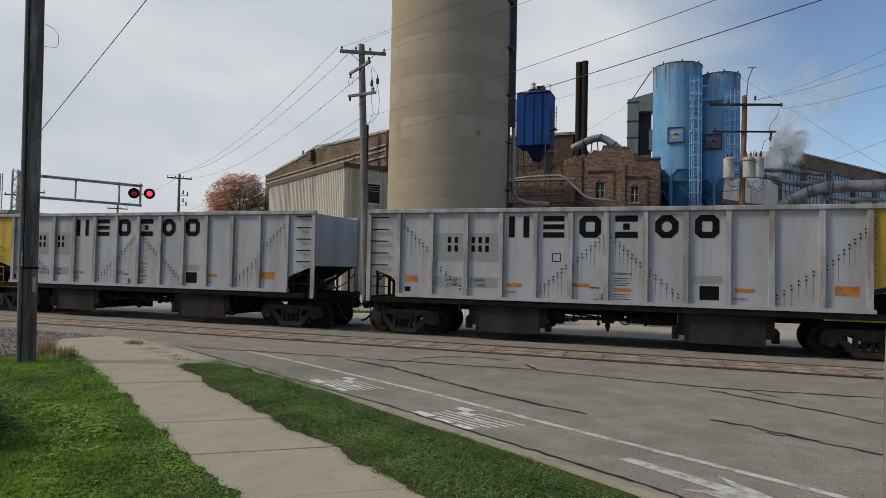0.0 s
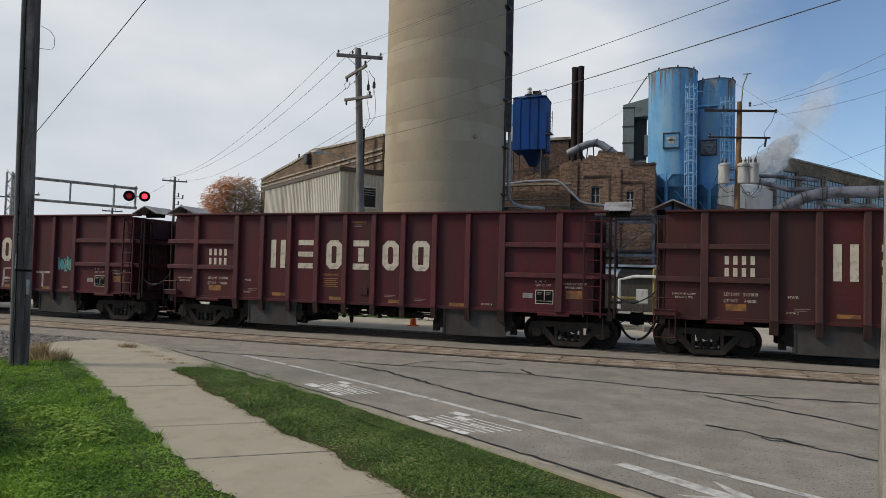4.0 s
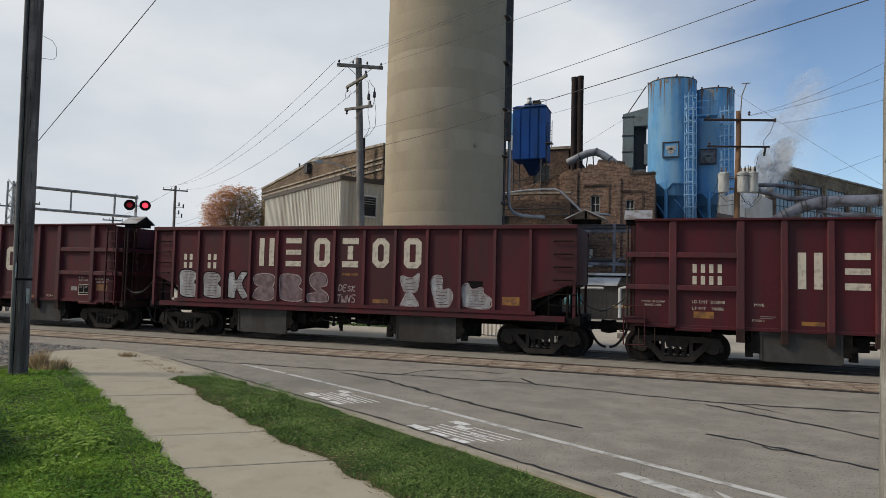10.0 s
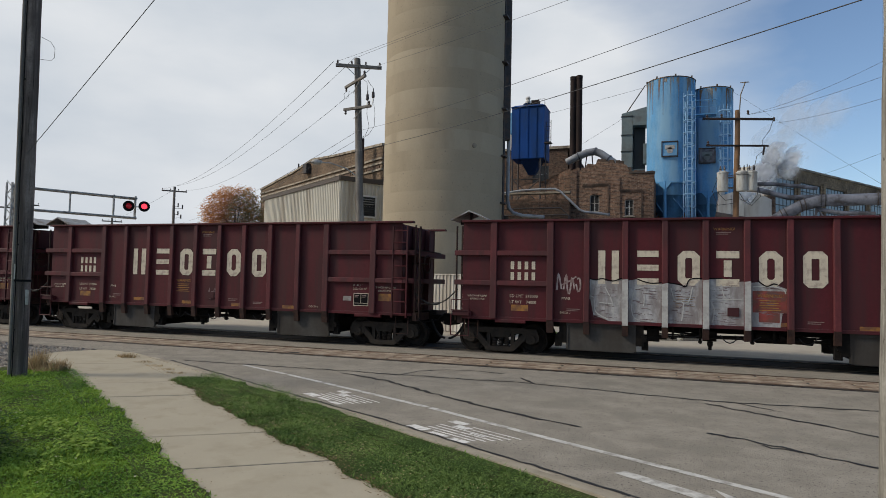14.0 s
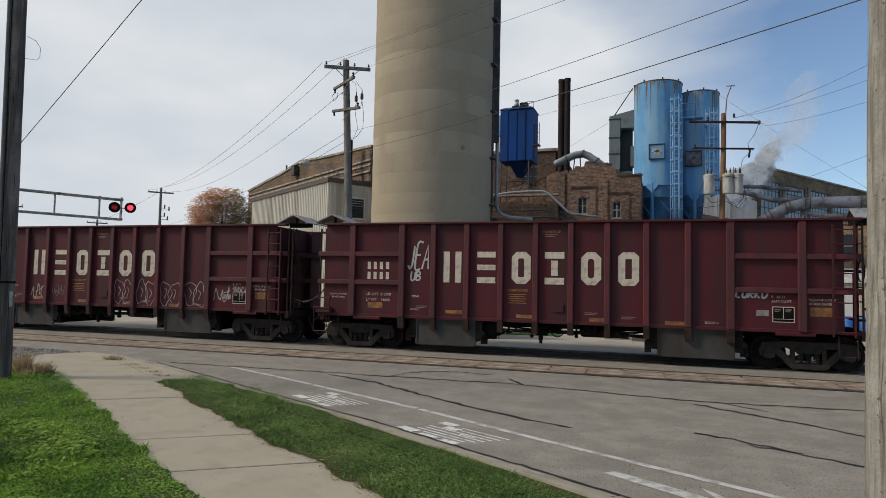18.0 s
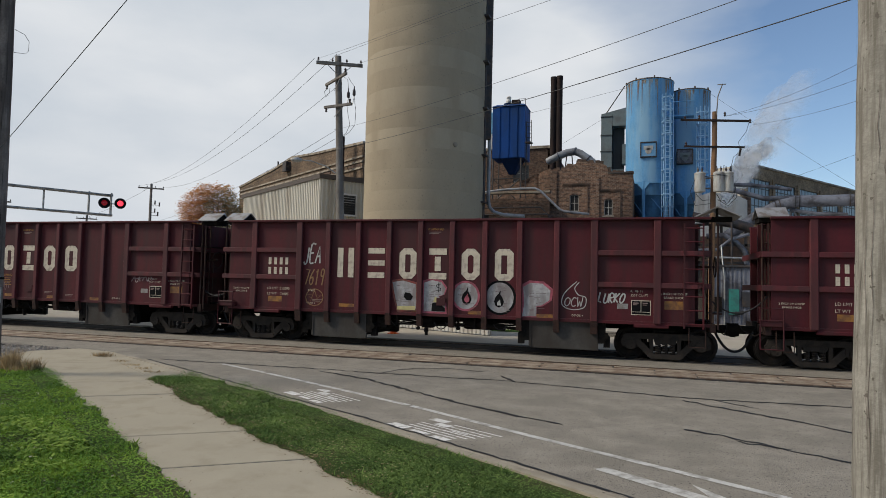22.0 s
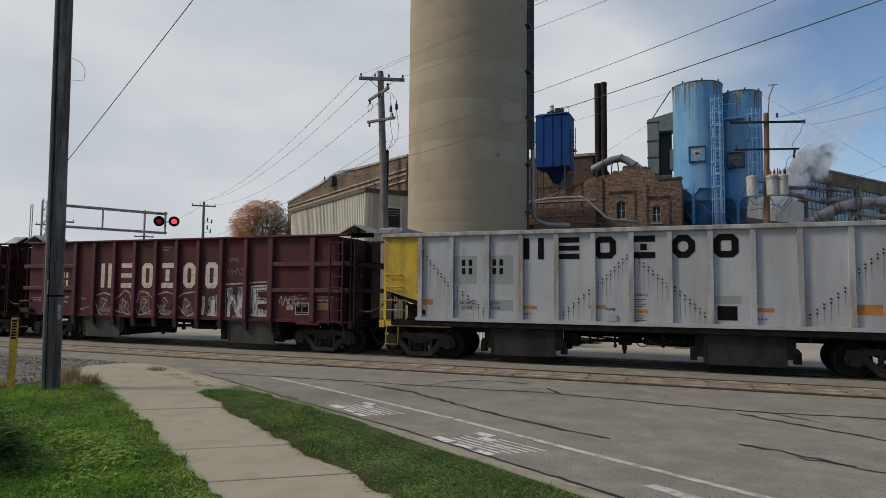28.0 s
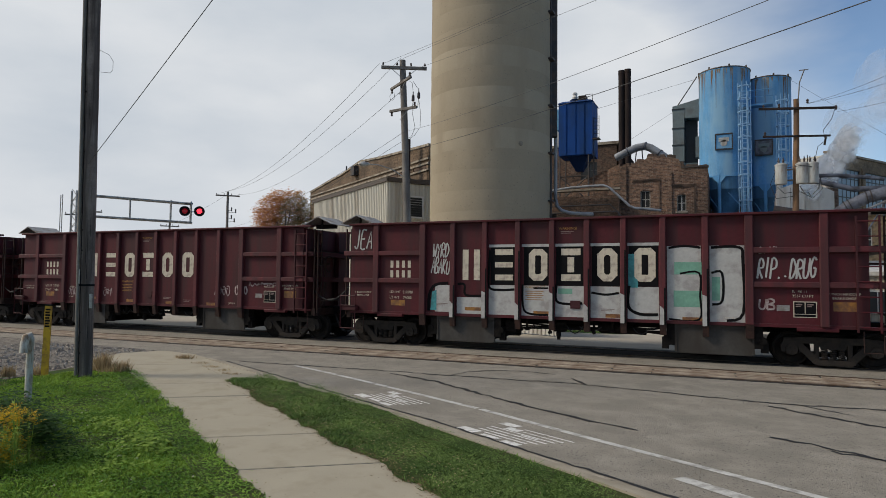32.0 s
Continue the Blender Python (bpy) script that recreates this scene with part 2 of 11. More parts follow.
def brick_mat(name, c1, c2, mortar, axis="x", w=0.21, h=0.072, stain=(0.05, 0.04, 0.035), amount=0.5):
    m = bpy.data.materials.new(name)
    m.use_nodes = True
    nt = m.node_tree
    N, L = nt.nodes.new, nt.links.new
    b = nt.nodes["Principled BSDF"]
    b.inputs["Roughness"].default_value = 0.9
    b.inputs["Specular IOR Level"].default_value = 0.2
    tc = N("ShaderNodeTexCoord")
    sep, com = N("ShaderNodeSeparateXYZ"), N("ShaderNodeCombineXYZ")
    L(tc.outputs["Object"], sep.inputs[0])
    sm = N("ShaderNodeMath")
    sm.operation = "ADD"
    L(sep.outputs[0], sm.inputs[0])
    L(sep.outputs[1], sm.inputs[1])
    L(sm.outputs[0], com.inputs[0])
    L(sep.outputs[2], com.inputs[1])
    br = N("ShaderNodeTexBrick")
    br.inputs["Color1"].default_value, br.inputs["Color2"].default_value = (*c1, 1), (*c2, 1)
    br.inputs["Mortar"].default_value = (*mortar, 1)
    br.inputs["Scale"].default_value, br.inputs["Mortar Size"].default_value = 1.0, 0.008
    br.inputs["Brick Width"].default_value, br.inputs["Row Height"].default_value = w, h
    br.inputs["Bias"].default_value = -0.1
    L(com.outputs[0], br.inputs["Vector"])
    n1 = N("ShaderNodeTexNoise")
    n1.inputs["Scale"].default_value, n1.inputs["Detail"].default_value = 0.45, 8.0
    L(tc.outputs["Object"], n1.inputs["Vector"])
    r = N("ShaderNodeValToRGB")
    r.color_ramp.elements[0].position, r.color_ramp.elements[1].position = 0.52 - amount * 0.25, 0.72
    r.color_ramp.elements[0].color, r.color_ramp.elements[1].color = (0, 0, 0, 1), (0.75, 0.75, 0.75, 1)
    L(n1.outputs[0], r.inputs[0])
    mx = N("ShaderNodeMix")
    mx.data_type = "RGBA"
    mx.inputs[7].default_value = (*stain, 1)
    L(r.outputs[0], mx.inputs[0])
    L(br.outputs[0], mx.inputs[6])
    n2 = N("ShaderNodeTexNoise")
    n2.inputs["Scale"].default_value = 5.0
    L(tc.outputs["Object"], n2.inputs["Vector"])
    r2 = N("ShaderNodeValToRGB")
    r2.color_ramp.elements[0].position, r2.color_ramp.elements[1].position = 0.3, 0.7
    r2.color_ramp.elements[0].color, r2.color_ramp.elements[1].color = (0.6, 0.6, 0.6, 1), (1.25, 1.2, 1.15, 1)
    L(n2.outputs[0], r2.inputs[0])
    mul = N("ShaderNodeMix")
    mul.data_type, mul.blend_type = "RGBA", "MULTIPLY"
    mul.inputs[0].default_value = 1.0
    L(mx.outputs[2], mul.inputs[6])
    L(r2.outputs[0], mul.inputs[7])
    L(mul.outputs[2], b.inputs["Base Color"])
    bp = N("ShaderNodeBump")
    bp.inputs["Strength"].default_value, bp.inputs["Distance"].default_value = 0.5, 0.02
    L(br.outputs["Fac"], bp.inputs["Height"])
    bp.invert = True
    L(bp.outputs[0], b.inputs["Normal"])
    return m

def glass_mat(name, col=(0.03, 0.04, 0.05), rough=0.08):
    m = bpy.data.materials.new(name)
    m.use_nodes = True
    b = m.node_tree.nodes["Principled BSDF"]
    b.inputs["Base Color"].default_value = (*col, 1)
    b.inputs["Roughness"].default_value = rough
    b.inputs["Specular IOR Level"].default_value = 0.45
    return m

M = {}
M["asphalt"] = mat("asphalt", (0.272, 0.247, 0.207), 0.92, var=0.17, scale=2.2, fine=48, bump=0.9, dist=0.012, dirt=(0.222, 0.203, 0.170), amount=0.30, dscale=0.9, spec=0.2, speck=((0.075, 0.070, 0.063), 34, 0.615))
M["far_asphalt"] = mat("far_asphalt", (0.40, 0.362, 0.30), 0.95, var=0.10, scale=0.25, fine=30, bump=0.3, dirt=(0.30, 0.275, 0.235), amount=0.3, dscale=0.3, spec=0.15)
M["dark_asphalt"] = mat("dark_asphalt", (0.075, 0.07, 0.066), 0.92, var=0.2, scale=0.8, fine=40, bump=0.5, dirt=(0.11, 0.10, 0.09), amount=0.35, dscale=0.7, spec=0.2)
M["concrete"] = mat("concrete", (0.360, 0.322, 0.246), 0.92, var=0.05, scale=1.6, fine=60, bump=0.3, dirt=(0.318, 0.282, 0.212), amount=0.26, dscale=2.2, spec=0.2, speck=((0.20, 0.185, 0.155), 30, 0.70))
M["kerb"] = mat("kerb_concrete", (0.355, 0.318, 0.250), 0.92, var=0.10, scale=1.2, fine=50, bump=0.35, dirt=(0.27, 0.236, 0.182), amount=0.36, dscale=1.5, spec=0.2, speck=((0.19, 0.165, 0.13), 26, 0.68))
M["sealant"] = mat("crack_sealant", (0.016, 0.0155, 0.015), 0.6, var=0.2, scale=4, fine=40, bump=0.3)
M["line"] = mat("road_paint", (0.53, 0.52, 0.49), 0.8, var=0.14, scale=4, fine=60, bump=0.3, dirt=(0.30, 0.285, 0.26), amount=0.33, dscale=5.0)
M["stencil"] = mat("worn_stencil_paint", (0.66, 0.65, 0.62), 0.85, var=0.12, scale=4, fine=60, bump=0.3, dirt=(0.34, 0.32, 0.29), amount=0.22, dscale=10.0)
M["soil"] = mat("soil", (0.044, 0.076, 0.018), 0.95, var=0.3, scale=1.0, fine=25, bump=0.8, dist=0.03, dirt=(0.062, 0.070, 0.026), amount=0.35, dscale=1.6, spec=0.1)
M["field"] = mat("ground_earth", (0.20, 0.19, 0.165), 0.95, var=0.15, scale=0.05, fine=3, bump=0.4, dirt=(0.10, 0.115, 0.05), amount=0.3, dscale=0.03)
M["gravel"] = mat("gravel", (0.255, 0.226, 0.19), 0.95, var=0.5, scale=14, fine=42, bump=1.0, dist=0.04, dirt=(0.11, 0.095, 0.08), amount=0.35, dscale=7.0)
M["plank"] = mat("crossing_timber", (0.335, 0.280, 0.215), 0.9, var=0.32, scale=1.2, fine=22, bump=0.7, dist=0.015, dirt=(0.19, 0.135, 0.095), amount=0.44, dscale=1.6)
M["rail"] = mat("rail_steel", (0.15, 0.12, 0.095), 0.5, 0.6, var=0.2, scale=3, fine=40, bump=0.2, dirt=(0.10, 0.062, 0.04), amount=0.4, dscale=5)
M["wood_dark"] = mat("weathered_pole_wood", (0.190, 0.158, 0.145), 0.9, var=0.32, scale=2.5, fine=36, bump=0.7, dist=0.008, dirt=(0.085, 0.068, 0.062), amount=0.40, dscale=9, streak=22, spec=0.12)
M["wood_grey"] = mat("grey_pole_wood", (0.275, 0.262, 0.236), 0.92, var=0.20, scale=4.0, fine=40, bump=0.9, dist=0.006, dirt=(0.165, 0.153, 0.134), amount=0.38, dscale=34, streak=16, spec=0.12, speck=((0.12, 0.11, 0.095), 22, 0.66))
M["wood_mid"] = mat("brown_pole_wood", (0.21, 0.118, 0.062), 0.9, var=0.22, scale=2.0, fine=20, bump=0.6, dirt=(0.11, 0.068, 0.045), amount=0.4, dscale=4, streak=12)
M["pole_far"] = mat("utility_pole_wood", (0.195, 0.18, 0.165), 0.9, var=0.25, scale=2.0, fine=20, bump=0.6, dirt=(0.115, 0.10, 0.09), amount=0.4, dscale=4, streak=12)
M["maroon"] = mat("maroon_car_paint", (0.070, 0.0102, 0.0152), 0.62, var=0.16, scale=0.8, fine=9, bump=0.12, dirt=(0.048, 0.014, 0.0168), amount=0.42, dscale=2.2, streak=9.0, spec=0.25)
# post paints: lighter copies of the sheet colour, sunlight on the posts painted in
M["maroon_post"] = mat("faded_maroon_post_paint", (0.100, 0.0215, 0.0265), 0.65, var=0.2, scale=1.2, fine=12, bump=0.12, dirt=(0.063, 0.0205, 0.0235), amount=0.45, dscale=3.0, streak=6.0, spec=0.3)
M["brown_post"] = mat("faded_brown_post_paint", (0.080, 0.0325, 0.0305), 0.7, var=0.2, scale=1.2, fine=12, bump=0.12, dirt=(0.054, 0.0265, 0.025), amount=0.45, dscale=3.0, streak=6.0, spec=0.25)
M["brown"] = mat("faded_brown_car_paint", (0.073, 0.0195, 0.0198), 0.7, var=0.16, scale=0.6, fine=14, bump=0.15, dirt=(0.048, 0.0225, 0.022), amount=0.45, dscale=1.0, streak=5.0, spec=0.2)
M["silver"] = mat("silver_white_car_paint", (0.352, 0.365, 0.388), 0.6, var=0.08, scale=0.7, fine=18, bump=0.08, dirt=(0.288, 0.290, 0.298), amount=0.36, dscale=1.4, streak=7.0, spec=0.3)
M["silver_post"] = mat("silver_post_paint", (0.36, 0.362, 0.368), 0.6, var=0.12, scale=1.5, fine=18, bump=0.08, dirt=(0.22, 0.20, 0.185), amount=0.42, dscale=2.5, streak=5.0, spec=0.3)
M["streak"] = mat("thin_rust_runs", (0.20, 0.185, 0.17), 0.7, var=0.25, scale=5, fine=30, bump=0)
M["yellow"] = mat("yellow_car_paint", (0.47, 0.32, 0.018), 0.6, var=0.12, scale=1.0, fine=18, bump=0.1, dirt=(0.27, 0.18, 0.04), amount=0.38, dscale=1.5, streak=4.0)
# grimy steel taken near black: the underbody's shade is in the colour
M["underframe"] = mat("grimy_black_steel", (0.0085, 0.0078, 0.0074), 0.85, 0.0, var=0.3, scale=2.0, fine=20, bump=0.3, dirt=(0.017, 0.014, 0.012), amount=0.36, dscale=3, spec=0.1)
# rusty iron of car ends and feet, darkened in colour for their shade
M["car_iron"] = mat("rusty_ladder_iron", (0.030, 0.016, 0.0145), 0.75, 0.0, var=0.3, scale=3.0, fine=24, bump=0.2, dirt=(0.048, 0.024, 0.017), amount=0.4, dscale=5, spec=0.25)
M["fine_pale"] = mat("faded_small_stencil", (0.20, 0.15, 0.14), 0.7, var=0.2, scale=9, fine=60, bump=0)
M["door_teal"] = mat("teal_door_paint", (0.03, 0.21, 0.18), 0.6, var=0.12, scale=2, fine=14, bump=0.05, dirt=(0.03, 0.13, 0.12), amount=0.35, dscale=2)
M["truck"] = mat("grimy_cast_steel", (0.027, 0.0235, 0.021), 0.8, 0.0, var=0.3, scale=4.0, fine=30, bump=0.35, dirt=(0.036, 0.029, 0.024), amount=0.4, dscale=5, spec=0.2)
M["wheel"] = mat("wheel_steel", (0.013, 0.0115, 0.0105), 0.75, 0.0, var=0.25, scale=5, fine=30, bump=0.2, dirt=(0.025, 0.018, 0.014), amount=0.4, dscale=6, spec=0.2)
M["door_steel"] = mat("dusty_grey_door_steel", (0.058, 0.055, 0.052), 0.8, 0.0, var=0.2, scale=1.4, fine=14, bump=0.15, dirt=(0.040, 0.035, 0.031), amount=0.42, dscale=1.3, streak=3, spec=0.2)
M["door_dark"] = mat("sooty_door_steel", (0.036, 0.033, 0.031), 0.85, 0.0, var=0.25, scale=1.4, fine=14, bump=0.15, dirt=(0.020, 0.017, 0.0155), amount=0.45, dscale=1.6, streak=3, spec=0.15)
M["hood"] = mat("galvanized_hood", (0.30, 0.30, 0.305), 0.55, 0.3, var=0.15, scale=2, fine=20, bump=0.1, dirt=(0.16, 0.13, 0.11), amount=0.3, dscale=3)
M["letter_white"] = mat("cream_stencil_paint", (0.53, 0.478, 0.385), 0.7, var=0.08, scale=3, fine=40, bump=0.05, dirt=(0.34, 0.29, 0.245), amount=0.28, dscale=6)
M["letter_black"] = mat("black_stencil_paint", (0.007, 0.007, 0.008), 0.8, var=0.2, scale=3, fine=40, bump=0.05, spec=0.08)
M["letter_yellow"] = mat("dull_orange_stencil_paint", (0.30, 0.15, 0.034), 0.7, var=0.2, scale=6, fine=40, bump=0.05)
M["orange"] = mat("orange_reflector", (0.42, 0.155, 0.025), 0.45, var=0.12, scale=5, fine=40, bump=0.05, dirt=(0.24, 0.11, 0.04), amount=0.3, dscale=6)
M["amber"] = mat("dull_amber_reflector", (0.27, 0.125, 0.026), 0.5, var=0.15, scale=5, fine=40, bump=0.05, dirt=(0.13, 0.06, 0.03), amount=0.45, dscale=6)
M["patch_grey"] = mat("grey_patch_paint", (0.225, 0.245, 0.24), 0.6, var=0.06, scale=2, fine=20, bump=0.05)
M["cone"] = mat("orange_plastic", (0.75, 0.13, 0.03), 0.5, var=0.1, scale=8, fine=30, bump=0)
M["spray_silver"] = mat("silver_spray_paint", (0.36, 0.36, 0.37), 0.55, 0.1, var=0.25, scale=4, fine=14, bump=0.03, dirt=(0.22, 0.20, 0.20), amount=0.45, dscale=4, streak=3)
M["spray_white"] = mat("white_spray_paint", (0.43, 0.43, 0.42), 0.6, var=0.12, scale=3, fine=14, bump=0.03, dirt=(0.30, 0.29, 0.285), amount=0.32, dscale=3)
M["spray_faded"] = mat("faded_dull_red_spray_paint", (0.16, 0.055, 0.045), 0.7, var=0.25, scale=5, fine=18, bump=0.03, dirt=(0.09, 0.03, 0.03), amount=0.42, dscale=6)
M["spray_pale"] = mat("thin_pale_spray_paint", (0.36, 0.30, 0.30), 0.6, var=0.2, scale=5, fine=18, bump=0.03, dirt=(0.18, 0.12, 0.12), amount=0.4, dscale=6)
M["spray_lilac"] = mat("faded_grey_spray_paint", (0.165, 0.115, 0.125), 0.6, var=0.2, scale=3, fine=14, bump=0.03, dirt=(0.10, 0.06, 0.065), amount=0.42, dscale=4)
M["spray_green"] = mat("green_spray_paint", (0.16, 0.34, 0.26), 0.6, var=0.15, scale=3, fine=14, bump=0.03)
M["spray_moss"] = mat("mossy_green_spray_paint", (0.062, 0.098, 0.075), 0.6, var=0.3, scale=5, fine=14, bump=0.03, dirt=(0.07, 0.05, 0.045), amount=0.3, dscale=5)
M["spray_lime"] = mat("pale_lime_spray_paint", (0.30, 0.325, 0.185), 0.6, var=0.2, scale=3, fine=14, bump=0.03, dirt=(0.20, 0.20, 0.12), amount=0.35, dscale=4)
M["spray_teal"] = mat("teal_spray_paint", (0.045, 0.22, 0.24), 0.6, var=0.3, scale=3, fine=14, bump=0.03)
M["spray_black"] = mat("black_spray_paint", (0.008, 0.008, 0.009), 0.8, var=0.2, scale=3, fine=14, bump=0.03, spec=0.08)
M["spray_yellow"] = mat("pale_yellow_spray_paint", (0.48, 0.43, 0.20), 0.6, var=0.15, scale=3, fine=14, bump=0.03)
M["spray_ochre"] = mat("ochre_paint_marker", (0.22, 0.125, 0.055), 0.65, var=0.2, scale=3, fine=14, bump=0.03, dirt=(0.20, 0.11, 0.06), amount=0.35, dscale=5)
M["spray_pink"] = mat("dull_pink_spray_paint", (0.36, 0.085, 0.125), 0.6, var=0.2, scale=3, fine=14, bump=0.03, dirt=(0.20, 0.05, 0.07), amount=0.35, dscale=4)
M["spray_red"] = mat("red_spray_paint", (0.21, 0.04, 0.035), 0.6, var=0.2, scale=3, fine=14, bump=0.03, dirt=(0.12, 0.05, 0.04), amount=0.45, dscale=4)
M["tower"] = mat("buff_silo_concrete", (0.318, 0.272, 0.202), 0.92, var=0.05, scale=0.4, fine=9, bump=0.3, dist=0.02, dirt=(0.285, 0.242, 0.18), amount=0.36, dscale=0.5, streak=4.0, spec=0.15, speck=((0.25, 0.21, 0.16), 6.0, 0.66))
M["tower_pale"] = mat("pale_silo_concrete", (0.352, 0.305, 0.230), 0.92, var=0.05, scale=0.4, fine=9, bump=0.3, dist=0.02, dirt=(0.30, 0.255, 0.19), amount=0.36, dscale=0.5, streak=4.0, spec=0.15)
M["brick_red"] = brick_mat("brown_brick", (0.265, 0.162, 0.113), (0.105, 0.064, 0.050), (0.27, 0.235, 0.20), w=0.30, h=0.105, amount=0.35)
# a darker version of the brown brick
M["brick_dark"] = brick_mat("sooty_brown_brick", (0.175, 0.108, 0.078), (0.070, 0.045, 0.037), (0.16, 0.14, 0.12), w=0.30, h=0.105, amount=0.5)
M["brick_mill"] = brick_mat("grey_brown_brick", (0.225, 0.165, 0.115), (0.13, 0.092, 0.065), (0.17, 0.145, 0.115), stain=(0.07, 0.055, 0.045), amount=0.7, w=0.32, h=0.11)
M["brick_buff"] = brick_mat("buff_brick", (0.31, 0.235, 0.155), (0.23, 0.165, 0.105), (0.24, 0.21, 0.17), amount=0.3)
M["brick_yellow"] = brick_mat("yellow_brick", (0.40, 0.30, 0.175), (0.30, 0.215, 0.125), (0.30, 0.25, 0.19), stain=(0.13, 0.09, 0.06), amount=0.35)
M["brick_plain"] = mat("soot_brown_brick", (0.155, 0.10, 0.072), 0.92, var=0.3, scale=1.2, fine=7, bump=0.5, dist=0.02, dirt=(0.07, 0.05, 0.04), amount=0.45, dscale=0.8)
M["stone"] = mat("pale_coping_stone", (0.33, 0.29, 0.235), 0.9, var=0.15, scale=1, fine=12, bump=0.3, dirt=(0.16, 0.13, 0.10), amount=0.4, dscale=1.5)
M["siding"] = mat("cream_metal_siding", (0.50, 0.475, 0.41), 0.55, 0.0, var=0.06, scale=0.5, fine=10, bump=0.05, dirt=(0.37, 0.33, 0.27), amount=0.3, dscale=0.7, streak=8)
M["old_boards"] = mat("weathered_dark_boards", (0.085, 0.075, 0.065), 0.9, var=0.25, scale=1.5, fine=12, bump=0.4, dirt=(0.045, 0.04, 0.035), amount=0.4, dscale=1.5, streak=6)
M["siding_tan"] = mat("tan_metal_siding", (0.43, 0.375, 0.29), 0.6, 0.0, var=0.06, scale=0.5, fine=10, bump=0.05, dirt=(0.30, 0.25, 0.19), amount=0.3, dscale=0.7, streak=8)
M["white_metal"] = mat("white_metal", (0.60, 0.60, 0.585), 0.55, 0.1, var=0.08, scale=0.8, fine=14, bump=0.06, dirt=(0.40, 0.37, 0.33), amount=0.35, dscale=0.9, streak=6)
M["trim_brown"] = mat("brown_roof_trim", (0.075, 0.06, 0.05), 0.6, var=0.15, scale=2, fine=15, bump=0.05)
M["blue"] = mat("blue_silo_paint", (0.105, 0.30, 0.565), 0.65, 0.0, var=0.12, scale=0.4, fine=8, bump=0.06, dirt=(0.21, 0.40, 0.57), amount=0.42, dscale=0.45, streak=5, spec=0.15)
M["blue_worn"] = mat("chalked_blue_paint", (0.115, 0.31, 0.565), 0.65, 0.0, var=0.12, scale=0.5, fine=8, bump=0.1, dirt=(0.21, 0.385, 0.56), amount=0.38, dscale=0.8, streak=6, spec=0.15)
M["ladder_blue"] = mat("pale_blue_ladder_paint", (0.26, 0.45, 0.66), 0.55, var=0.1, scale=2, fine=12, bump=0.05)
M["blue_dark"] = mat("deep_blue_paint", (0.010, 0.060, 0.250), 0.6, 0.0, var=0.1, scale=0.6, fine=10, bump=0.05, dirt=(0.012, 0.045, 0.15), amount=0.4, dscale=0.8, streak=4, spec=0.12)
M["navy"] = mat("dark_navy_paint", (0.008, 0.024, 0.075), 0.65, var=0.15, scale=0.8, fine=10, bump=0.05, spec=0.1)
M["blue_dull"] = mat("dull_blue_hopper_paint", (0.080, 0.215, 0.41), 0.7, var=0.15, scale=0.6, fine=8, bump=0.06, dirt=(0.06, 0.14, 0.24), amount=0.42, dscale=0.8, streak=4, spec=0.12)
M["rust_run"] = mat("tan_rust_runs", (0.25, 0.26, 0.25), 0.75, var=0.3, scale=2.0, fine=14, bump=0.05, dirt=(0.17, 0.105, 0.06), amount=0.42, dscale=3.0, streak=5, spec=0.1)
M["duct_grey"] = mat("grey_sheet_duct", (0.152, 0.189, 0.197), 0.55, 0.1, var=0.15, scale=0.8, fine=12, bump=0.08, dirt=(0.12, 0.13, 0.13), amount=0.3, dscale=0.8)
M["pipe"] = mat("bluish_galvanized_pipe", (0.145, 0.157, 0.195), 0.55, 0.1, var=0.15, scale=1.0, fine=14, bump=0.08, dirt=(0.055, 0.055, 0.065), amount=0.42, dscale=1.6)
M["pipe_pale"] = mat("pale_downpipe", (0.30, 0.32, 0.35), 0.55, 0.0, var=0.12, scale=1.0, fine=14, bump=0.08, dirt=(0.18, 0.18, 0.19), amount=0.35, dscale=1.0)
M["pipe_dark"] = mat("dark_steel", (0.045, 0.045, 0.05), 0.6, 0.3, var=0.25, scale=1.5, fine=14, bump=0.1, dirt=(0.08, 0.06, 0.05), amount=0.35, dscale=2)
M["stack"] = mat("sooty_stack_steel", (0.017, 0.0145, 0.0155), 0.8, 0.0, var=0.25, scale=0.8, fine=14, bump=0.1, dirt=(0.034, 0.023, 0.021), amount=0.4, dscale=0.8, streak=5, spec=0.15)
M["galv"] = mat("galvanized_steel", (0.36, 0.37, 0.37), 0.5, 0.6, var=0.12, scale=3, fine=20, bump=0.05)
M["aluminium"] = mat("dull_aluminium", (0.42, 0.42, 0.41), 0.55, 0.6, var=0.12, scale=3, fine=25, bump=0.05, dirt=(0.22, 0.21, 0.20), amount=0.35, dscale=4)
M["insulator"] = mat("glazed_insulator", (0.045, 0.032, 0.03), 0.3, var=0.1, scale=5, fine=20, bump=0)
M["can"] = mat("transformer_grey_paint", (0.42, 0.43, 0.42), 0.5, var=0.08, scale=2, fine=20, bump=0.05, dirt=(0.28, 0.25, 0.22), amount=0.3, dscale=3, streak=4)
M["cable"] = mat("dull_black_cable", (0.055, 0.055, 0.058), 0.7, var=0.1, scale=5, fine=20, bump=0)
M["rubber"] = mat("black_rubber_hose", (0.015, 0.015, 0.016), 0.7, var=0.2, scale=8, fine=30, bump=0.1)
M["post_yellow"] = mat("yellow_marker_plastic", (0.62, 0.37, 0.02), 0.55, var=0.12, scale=4, fine=30, bump=0.1, dirt=(0.36, 0.19, 0.03), amount=0.40, dscale=8)
